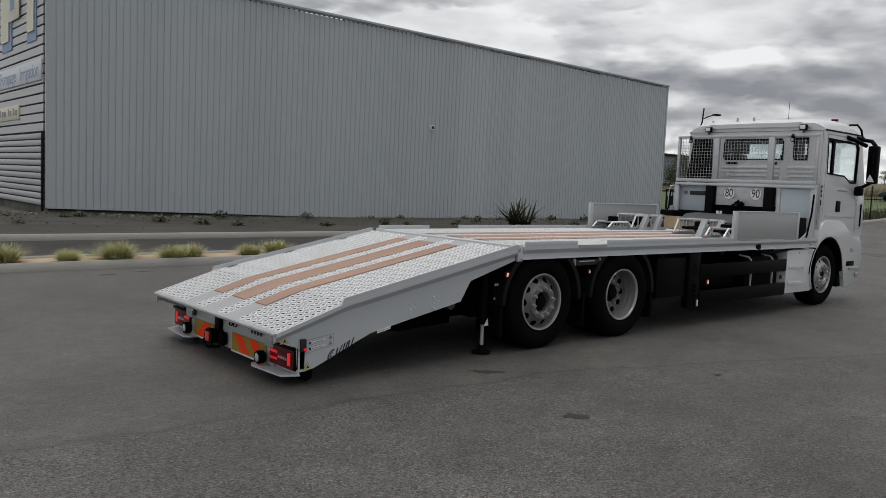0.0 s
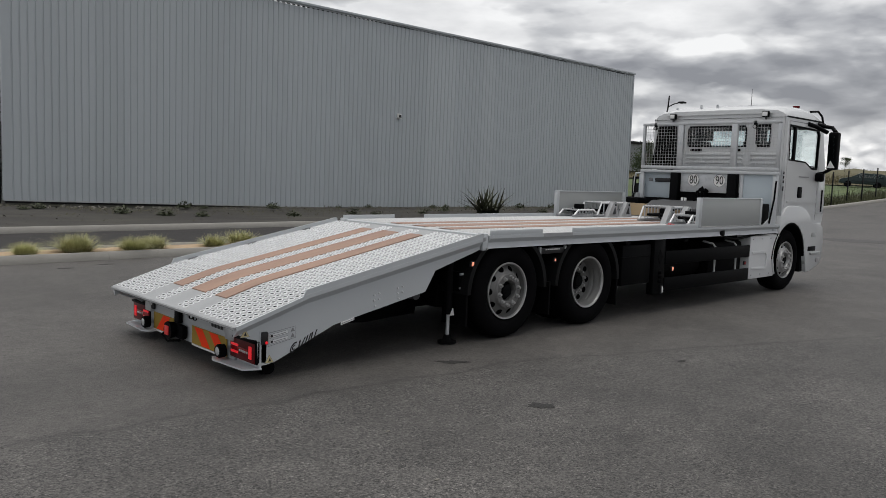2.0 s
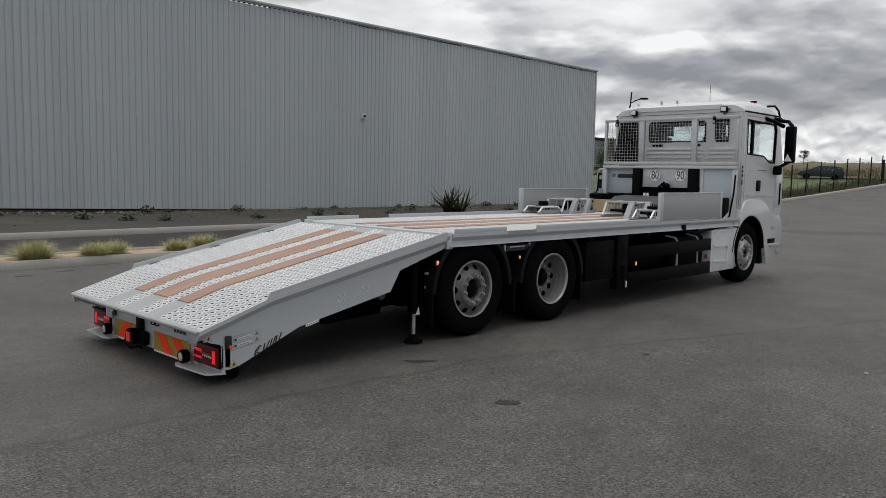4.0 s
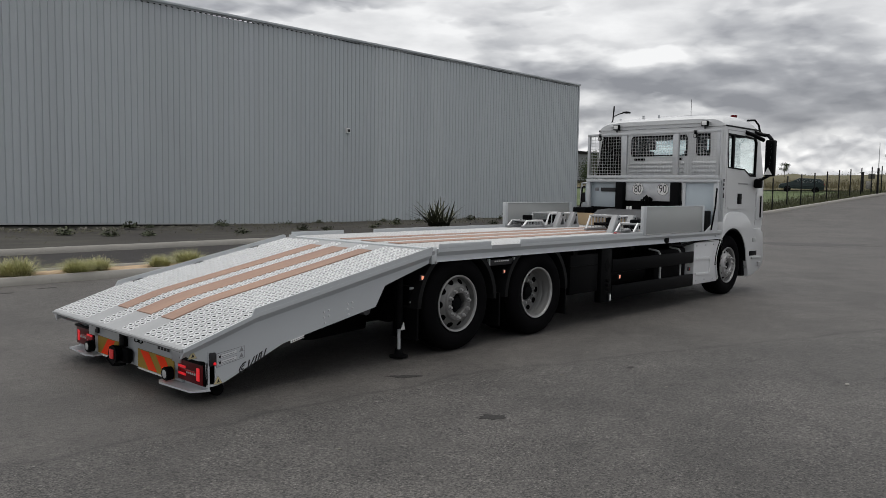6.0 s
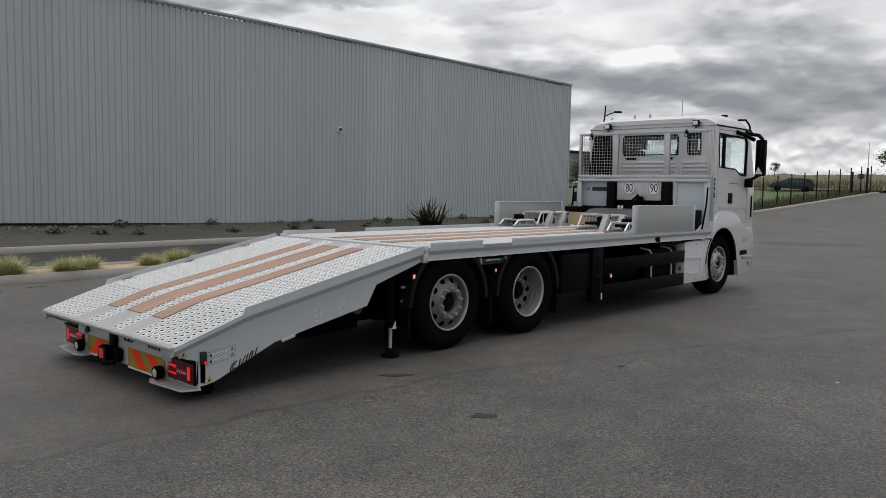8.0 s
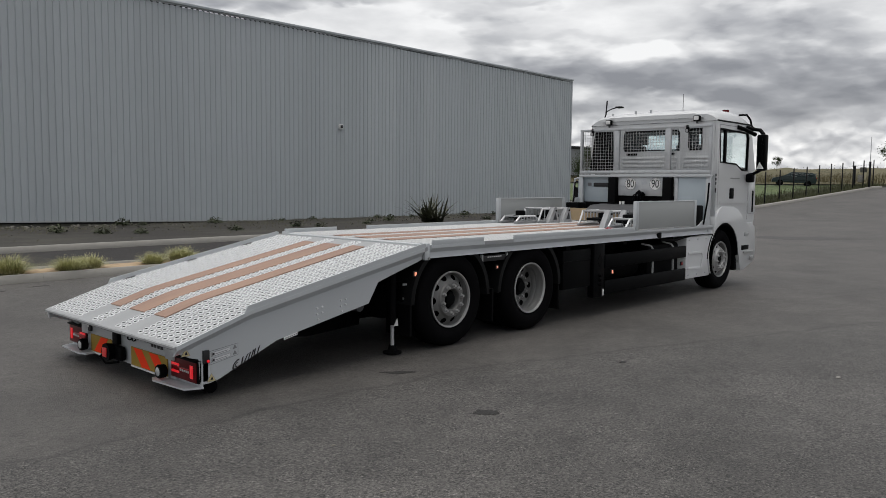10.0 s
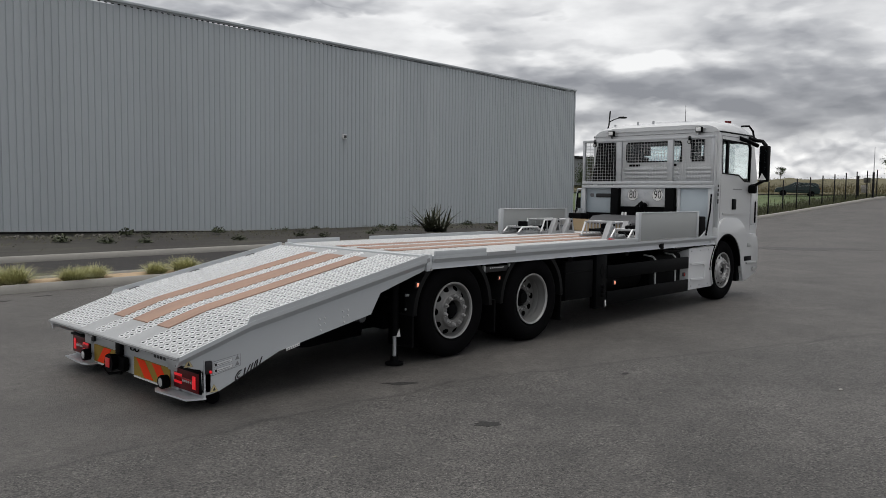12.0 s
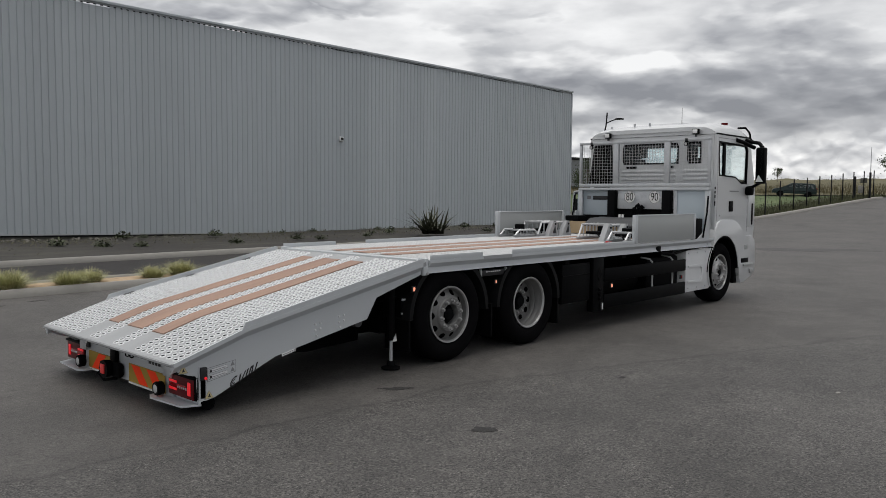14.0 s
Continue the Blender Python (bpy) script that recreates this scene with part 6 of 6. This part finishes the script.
def wedge(x, y, turn):
    g = thing("wheel_stop", "grey triangular wheel stop bracket on the deck", "wheel stop", "wheel stops")
    w = [(-0.15, 0.0), (0.12, 0.0), (0.05, 0.24), (0.0, 0.24)]
    hole = [(-0.05, 0.05), (0.06, 0.05), (0.035, 0.16), (0.012, 0.16)]
    part("cheek", pierced(w, [hole], -0.05, -0.042, "y"), M_GALV, g)
    part("cheek", pierced(w, [hole], 0.042, 0.05, "y"), M_GALV, g)
    part("face", prismed([(-0.165, 0.0), (-0.14, 0.0), (0.01, 0.25), (-0.012, 0.25)], -0.045, 0.045, "y", bevel=0.003), M_ALU, g)
    part("rear_face", prismed([(0.105, 0.0), (0.13, 0.0), (0.062, 0.25), (0.04, 0.25)], -0.045, 0.045, "y", bevel=0.003), M_ALU, g)
    part("bolt", cylinder((0.025, -0.06, 0.2), (0.025, 0.06, 0.2), 0.016, seg=10), M_BLACK2, g)
    g.matrix_basis = pose(x, y, DECK + 0.004, 0, 0, turn)
    return g


trestle(4.08, 1.02, 0, 0.40, 0.30, 0.11)
trestle(4.75, 0.98, 0, 0.70, 0.34, 0.225)
wedge(4.62, 0.76, 0)
wedge(5.0, 0.76, 0)
trestle(4.45, -0.30, 0, 0.45, 0.44, 0.225)
trestle(4.05, -0.95, 0, 0.36, 0.28, 0.14)
wedge(4.05, -0.62, 0)
wedge(4.45, -0.66, 0)
mesh_thing("red_strap", tube(bmesh.new(), [(3.28, -1.05, DECK + 0.016), (3.36, -1.02, DECK + 0.03), (3.42, -1.1, DECK + 0.02), (3.34, -1.13, DECK + 0.03), (3.30, -1.06, DECK + 0.04)], 0.016, 6), M_RED,
                   "small red lashing strap lying on the deck", "strap")

# -- cab --
XB, XF, CW = 6.44, 8.06, 1.20
cab = part("cab_shell", pierced([(-CW + 0.05, 1.22), (CW - 0.05, 1.22), (CW - 0.05, 2.795), (-CW + 0.05, 2.795)],
                                [[(-0.54, 2.32), (0.53, 2.32), (0.51, 2.68), (-0.51, 2.68)], [(-0.94, 2.32), (-0.70, 2.32), (-0.68, 2.69), (-0.94, 2.69)]], XB, XB + 0.05, "x"), M_WHITE, truck,
           "white cab rear wall")
part("rear_glass", boxed(XB + 0.02, XB + 0.028, -0.55, 0.54, 2.31, 2.69), M_GLASSDARK, cab, "dark rear window glass")
part("rear_glass", boxed(XB + 0.02, XB + 0.028, -0.95, -0.68, 2.31, 2.70), M_GLASSDARK, cab)


def rounded(y0, y1, z0, z1, r):
    out = []
    for cy, cz, a0 in ((y1 - r, z1 - r, 0), (y0 + r, z1 - r, 90), (y0 + r, z0 + r, 180), (y1 - r, z0 + r, 270)):
        out += [(cy + r * math.cos(radians(a0 + 30 * k)), cz + r * math.sin(radians(a0 + 30 * k))) for k in range(4)]
    return out


def seal(y0, y1, z0, z1):
    part("window_seal", pierced(rounded(y0 - 0.02, y1 + 0.02, z0 - 0.02, z1 + 0.02, 0.06), [rounded(y0, y1, z0, z1, 0.045)], XB - 0.014, XB, "x"), M_BLACK2, cab, "black rubber window seal")


seal(-0.515, 0.505, 2.345, 2.655)
seal(-0.92, -0.715, 2.345, 2.665)
for y0, y1 in ((-0.45, -0.30), (0.25, 0.46)):
    part("rear_vent", boxed(XB - 0.02, XB - 0.001, y0, y1, 2.25, 2.29, bevel=0.008), M_BLACK2, cab)
for y0, y1 in ((-0.5, 0.55), (-1.08, -0.62)):
    for z0 in (2.045, 2.115, 2.185):
        press = [(y0, z0), (y1, z0), (y1 - 0.03, z0 + 0.042), (y0 + 0.03, z0 + 0.042)]
        part("pressed_rib", prismed(press, XB - 0.022, XB - 0.0005, "x", bevel=0.007), M_WHITE, cab)
part("pressed_panel", boxed(XB - 0.012, XB - 0.0005, -0.5, 0.55, 1.6, 1.95, bevel=0.006), M_WHITE, cab)
door_hole = [(6.56, 2.12), (7.22, 2.10), (7.46, 2.0), (7.70, 2.0), (7.72, 2.58), (7.66, 2.66), (6.53, 2.68)]
side_outer = [(XB, 1.22), (6.50, 1.22), (6.62, 1.36), (7.2, 1.36), (7.42, 1.22), (7.55, 1.05), (XF, 1.05), (XF + 0.05, 1.3), (XF + 0.02, 1.92), (7.80, 2.80), (XB, 2.80)]
for s in (-1, 1):
    sd = part("cab_side", pierced(side_outer, [door_hole], s * CW, s * (CW - 0.045), "y"), M_WHITE, truck, "white cab side with door")
    part("door_glass", prismed([(6.5, 2.05), (7.73, 1.96), (7.74, 2.66), (6.5, 2.70)], s * (CW - 0.02), s * (CW - 0.026), "y"), M_GLASS, sd, "door window glass")
    ins = []
    cxm, czm = 7.1, 2.36
    for u, v in door_hole:
        ins.append((cxm + (u - cxm) * 0.965, czm + (v - czm) * 0.93))
    part("window_seal", pierced([(cxm + (u - cxm) * 1.012, czm + (v - czm) * 1.02) for u, v in door_hole], [ins], s * (CW + 0.006), s * (CW - 0.03), "y"), M_BLACK2, sd, "black window seal")
    part("quarter_post", slab(bmesh.new(), 6.72, 6.80, s * (CW + 0.004), s * (CW - 0.03), 2.11, 2.67, 0.004), M_BLACK2, sd)
    # door seams
    for x0, x1, z0, z1 in ((6.505, 6.517, 1.37, 2.74), (7.755, 7.767, 1.15, 2.05), (6.51, 7.70, 2.735, 2.747)):
        part("door_seam", slab(bmesh.new(), x0, x1, s * (CW + 0.001), s * (CW - 0.004), z0, z1), M_GREYTEXT, sd)
    part("door_handle", slab(bmesh.new(), 6.98, 7.14, s * (CW + 0.015), s * (CW - 0.01), 1.52, 1.70, 0.012), M_BLACK2, sd, "black recessed door handle")
    part("waist_crease", prismed([(6.6, 1.44), (7.75, 1.44), (7.75, 1.475), (6.6, 1.475)], s * (CW + 0.0005), s * (CW + 0.012), "y"), M_WHITE, sd, "pressed waist moulding")
    part("model_badge", slab(bmesh.new(), 7.0, 7.38, s * (CW + 0.003), s * CW, 1.855, 1.875), M_GREYTEXT, sd, "small illegible grey badge")
    part("corner_fairing", prismed([(7.78, 1.25), (XF + 0.02, 1.25), (XF + 0.02, 1.62), (7.95, 1.95), (7.80, 1.98)], s * (CW + 0.012), s * (CW - 0.05), "y", bevel=0.01), M_WHITE, sd)
    part("side_grille", slab(bmesh.new(), 7.93, 7.965, s * (CW + 0.03), s * (CW + 0.005), 1.28, 1.66, 0.01), M_BLACK2, sd)
    # front wing with wheel arch and bumper corner
    wing = ([(6.36, 0.34), (6.37, 1.0), (6.42, 1.20), (6.52, 1.34), (6.66, 1.39), (7.12, 1.38), (7.32, 1.33), (7.50, 1.22), (7.62, 1.08), (7.92, 1.10), (8.08, 1.02), (8.14, 0.75), (8.12, 0.47), (8.02, 0.38), (7.62, 0.27), (7.48, 0.27), (7.44, 0.45)]
            + arc(6.79, 0.52, 0.60, 5, 176, 18) + [(6.26, 0.34)])
    wing[0] = (6.30, 0.30)
    wg = part("front_wing", prismed(wing, s * (CW + 0.03), s * (CW - 0.12), "y", bevel=0.012), M_WHITE, truck, "white front wing and bumper corner")
    part("arch_lip", prismed(arc(6.79, 0.52, 0.605, 2, 178, 20) + arc(6.79, 0.52, 0.575, 178, 2, 20), s * (CW + 0.02), s * 0.82, "y"), M_BLACK2, wg, "black wheel arch liner")
    part("step_recess", slab(bmesh.new(), 7.5, 7.82, s * (CW + 0.034), s * (CW + 0.026), 0.62, 0.70, 0.006), M_BLACK2, wg)
    part("side_lamp", slab(bmesh.new(), 7.62, 7.78, s * (CW + 0.036), s * (CW + 0.028), 0.86, 0.93, 0.006), M_PAINT2, wg)
    part("step_bracket", slab(bmesh.new(), 7.36, 7.50, s * (CW - 0.03), s * (CW - 0.2), 0.27, 0.62, 0.01), M_BLACK2, wg, "dark step bracket")
    part("step_ledge", slab(bmesh.new(), 7.58, 7.98, s * (CW + 0.06), s * (CW + 0.028), 0.56, 0.60, 0.008), M_PAINT2, wg)
    part("fog_lamp", slab(bmesh.new(), 7.86, 8.0, s * (CW + 0.05), s * (CW + 0.028), 0.42, 0.50, 0.01), M_RIM, wg)
    part("step_tread", slab(bmesh.new(), 7.44, 7.6, s * (CW + 0.02), s * (CW - 0.1), 0.40, 0.62, 0.01), M_PAINT2, wg)
    part("number_stud", slab(bmesh.new(), 6.40, 6.43, s * (CW + 0.012), s * (CW - 0.002), 1.62, 1.70, 0.006), M_INK, sd)
    for zz in (1.75, 1.82, 1.89):
        part("number_stud", slab(bmesh.new(), 6.40, 6.43, s * (CW + 0.012), s * (CW - 0.002), zz, zz + 0.045, 0.006), M_INK, sd)
part("windscreen", prismed([(XF - 0.0, 1.95), (7.80, 2.74), (7.79, 2.74), (XF - 0.012, 1.95)], -CW + 0.05, CW - 0.05, "y"), M_GLASS, truck, "clear windscreen")
part("front_panel", prismed([(XF, 1.05), (XF + 0.05, 1.3), (XF + 0.02, 1.95), (XF - 0.04, 1.95), (XF - 0.04, 1.05)], -CW + 0.045, CW - 0.045, "y"), M_WHITE, truck)
part("bumper", prismed([(7.9, 0.36), (8.12, 0.47), (8.14, 0.75), (8.09, 1.02), (7.9, 1.05)], -CW + 0.12, CW - 0.12, "y", bevel=0.02), M_WHITE, truck)
part("screen_header", boxed(7.68, 7.84, -CW + 0.045, CW - 0.045, 2.70, 2.80, bevel=0.01), M_WHITE, truck)
part("cab_floor", boxed(XB + 0.05, XF - 0.04, -CW + 0.05, CW - 0.05, 1.22, 1.30), M_BLACK2, truck)
part("dashboard", prismed([(7.55, 1.5), (7.6, 1.95), (7.75, 2.02), (7.98, 1.98), (7.98, 1.4)], -CW + 0.06, CW - 0.06, "y", bevel=0.02), M_SEAT, truck, "dark dashboard")
for y0 in (-0.88, 0.17):
    st = part("cab_seat", boxed(6.65, 7.2, y0, y0 + 0.5, 1.55, 1.72, bevel=0.05), M_SEAT, truck, "dark cloth cab seat")
    part("seat_back", prismed([(6.62, 1.7), (6.78, 1.7), (6.68, 2.42), (6.54, 2.42)], y0 + 0.03, y0 + 0.47, "y", bevel=0.04), M_SEAT, st)
    part("head_rest", boxed(6.52, 6.64, y0 + 0.08, y0 + 0.42, 2.40, 2.68, bevel=0.04), M_SEAT, st)
part("headlining", boxed(6.5, 7.74, -1.1, 1.1, 2.68, 2.76, bevel=0.01), M_HEADLINER, truck, "dark cab headlining")
for s in (-1, 1):
    part("door_card", slab(bmesh.new(), 6.52, 7.72, s * (CW - 0.05), s * (CW - 0.075), 1.3, 2.06, 0.01), M_HEADLINER, truck)
part("sun_blind", boxed(7.66, 7.70, 0.72, 1.12, 2.5, 2.69, bevel=0.01), M_HEADLINER, truck, "folded dark sun blind")
part("steering_wheel", lathe(bmesh.new(), [(0.21, 0.0), (0.225, 0.012), (0.21, 0.024), (0.195, 0.012), (0.21, 0.0)], (0, 0, 0), 28), M_BLACK2, truck).matrix_basis = pose(7.42, 0.6, 1.98, 55, 0, 90)

# roof: lofted sections
bm = bmesh.new()
rings = []
for x, half, z0, z1 in ((6.43, 1.13, 2.80, 2.93), (6.50, 1.15, 2.80, 2.97), (6.70, 1.15, 2.80, 3.02), (7.2, 1.15, 2.80, 3.035), (7.55, 1.14, 2.80, 3.02), (7.80, 1.12, 2.79, 2.96), (7.95, 1.08, 2.77, 2.86), (8.0, 1.04, 2.75, 2.79)):
    h = z1 - z0
    sec = [(-half - 0.04, z0), (-half - 0.035, z0 + 0.03), (-half + 0.02, z0 + h * 0.55), (-half + 0.12, z0 + h * 0.84), (-half + 0.32, z0 + h * 0.95), (-0.4, z1), (0, z1 + 0.005),
           (0.4, z1), (half - 0.32, z0 + h * 0.95), (half - 0.12, z0 + h * 0.84), (half - 0.02, z0 + h * 0.55), (half + 0.035, z0 + 0.03), (half + 0.04, z0)]
    rings.append([bm.verts.new((x, yy, zz)) for yy, zz in sec])
for a, b in zip(rings, rings[1:]):
    for i in range(len(a) - 1):
        bm.faces.new((a[i], a[i + 1], b[i + 1], b[i]))
bm.faces.new(rings[0])
bm.faces.new(rings[-1][::-1])
for a, b in zip(rings, rings[1:]):
    bm.faces.new((a[0], b[0], b[-1], a[-1]))
roof = part("cab_roof", bm, M_WHITE, truck, "white moulded cab roof")
part("roof_step", prismed([(-0.95, 2.86), (-0.80, 2.93), (0.80, 2.93), (0.95, 2.86)], XB - 0.03, XB + 0.02, "x"), M_WHITE, roof)
for s in (-1, 1):
    part("roof_gutter", prismed([(XB, 2.79), (7.75, 2.79), (7.98, 2.74), (7.98, 2.76), (7.75, 2.815), (XB, 2.815)], s * (CW + 0.006), s * (CW - 0.02), "y"), M_BLACK2, roof)
part("roof_hatch", boxed(7.0, 7.5, -0.35, 0.35, 3.03, 3.065, bevel=0.015), M_WHITE, roof)
part("roof_aerial", cylinder((7.0, -0.3, 3.03), (7.0, -0.3, 3.33), 0.005, 0.003, 6), M_INK, roof)
part("beacon", cylinder((7.35, -0.92, 3.0), (7.35, -0.92, 3.05), 0.055, seg=16), M_DARKRED, roof, "small red-brown roof beacon")
part("sun_visor_stay", tube(bmesh.new(), [(7.7, -1.02, 2.98), (7.92, -1.06, 3.0), (8.05, -1.08, 2.92), (8.10, -1.1, 2.75)], 0.018, 6), M_BLACK2, roof)
for yy in (0.86, 0.4, 0.1):
    part("roof_stud", cylinder((6.6, yy, 2.99), (6.6, yy, 3.05 if yy < 0.5 else 3.02), 0.02, seg=8), M_GALV, roof)

# work lamps on the cage and cab
for yy in (0.80, -0.86):
    wlmp = part("work_lamp", boxed(XB - 0.10, XB - 0.035, yy - 0.056, yy + 0.056, 2.80, 2.89, bevel=0.012), M_BLACK2, truck, "dark square work lamp with a pale lens")
    part("lamp_glass", boxed(XB - 0.106, XB - 0.099, yy - 0.042, yy + 0.042, 2.814, 2.878, bevel=0.002), M_LABEL, wlmp)
    part("lamp_foot", boxed(XB - 0.07, XB - 0.035, yy - 0.012, yy + 0.012, 2.76, 2.806), M_WINCH, wlmp)
for yy in (0.98, -0.82):
    cl = part("cage_lamp", cylinder((XH - 0.05, yy, 2.63), (XH - 0.02, yy, 2.63), 0.034, seg=18), M_BLACK2, truck, "round reversing lamp on the cage")
    part("lamp_lens", cylinder((XH - 0.055, yy, 2.63), (XH - 0.05, yy, 2.63), 0.024, seg=14), M_RIM, cl)
    part("lamp_clip", boxed(XH - 0.03, XH + 0.0, yy - 0.025, yy + 0.025, 2.66, 2.72), M_BLACK2, cl)

# air intake on the far rear corner of the cab
intake = part("air_intake", prismed([(0.70, 1.95), (1.13, 1.95), (1.02, 2.68), (0.73, 2.68)], XB - 0.17, XB - 0.02, "x", bevel=0.015), M_BLACK2, truck, "black louvred air intake behind the cab")
for k in range(13):
    zz = 2.0 + k * 0.05
    part("louvre", boxed(XB - 0.182, XB - 0.168, 0.73, 1.08 - 0.006 * k, zz, zz + 0.026, bevel=0.003), M_BLACK, intake)
part("intake_pipe", boxed(XB - 0.16, XB - 0.02, 0.76, 1.02, 1.4, 1.97, bevel=0.02), M_BLACK2, truck)

# mirror on the right
mir = part("door_mirror", boxed(7.52, 7.66, -1.57, -1.41, 2.0, 2.62, bevel=0.03), M_BLACK2, truck, "tall black door mirror")
part("mirror_glass", boxed(7.514, 7.523, -1.55, -1.43, 2.18, 2.57), M_GLASSDARK, mir)
part("mirror_corner", prismed([(-1.555, 2.03), (-1.43, 2.03), (-1.48, 2.15)], 7.505, 7.517, "x"), M_LABEL, mir, "small pale triangle on the mirror")
part("mirror_arm", tube(bmesh.new(), [(7.60, -1.19, 2.76), (7.66, -1.30, 2.72), (7.64, -1.42, 2.70), (7.6, -1.50, 2.62)], 0.032, 10), M_BLACK2, mir)
part("mirror_arm", tube(bmesh.new(), [(7.2, -1.2, 2.74), (7.4, -1.26, 2.70), (7.6, -1.36, 2.62)], 0.034, 10), M_BLACK2, mir)
part("mirror_arm", tube(bmesh.new(), [(7.72, -1.2, 1.93), (7.68, -1.32, 1.95), (7.6, -1.48, 2.02)], 0.026, 10), M_BLACK2, mir)
part("near_mirror", boxed(7.62, 7.74, -1.33, -1.2, 1.80, 1.95, bevel=0.03), M_BLACK2, mir)
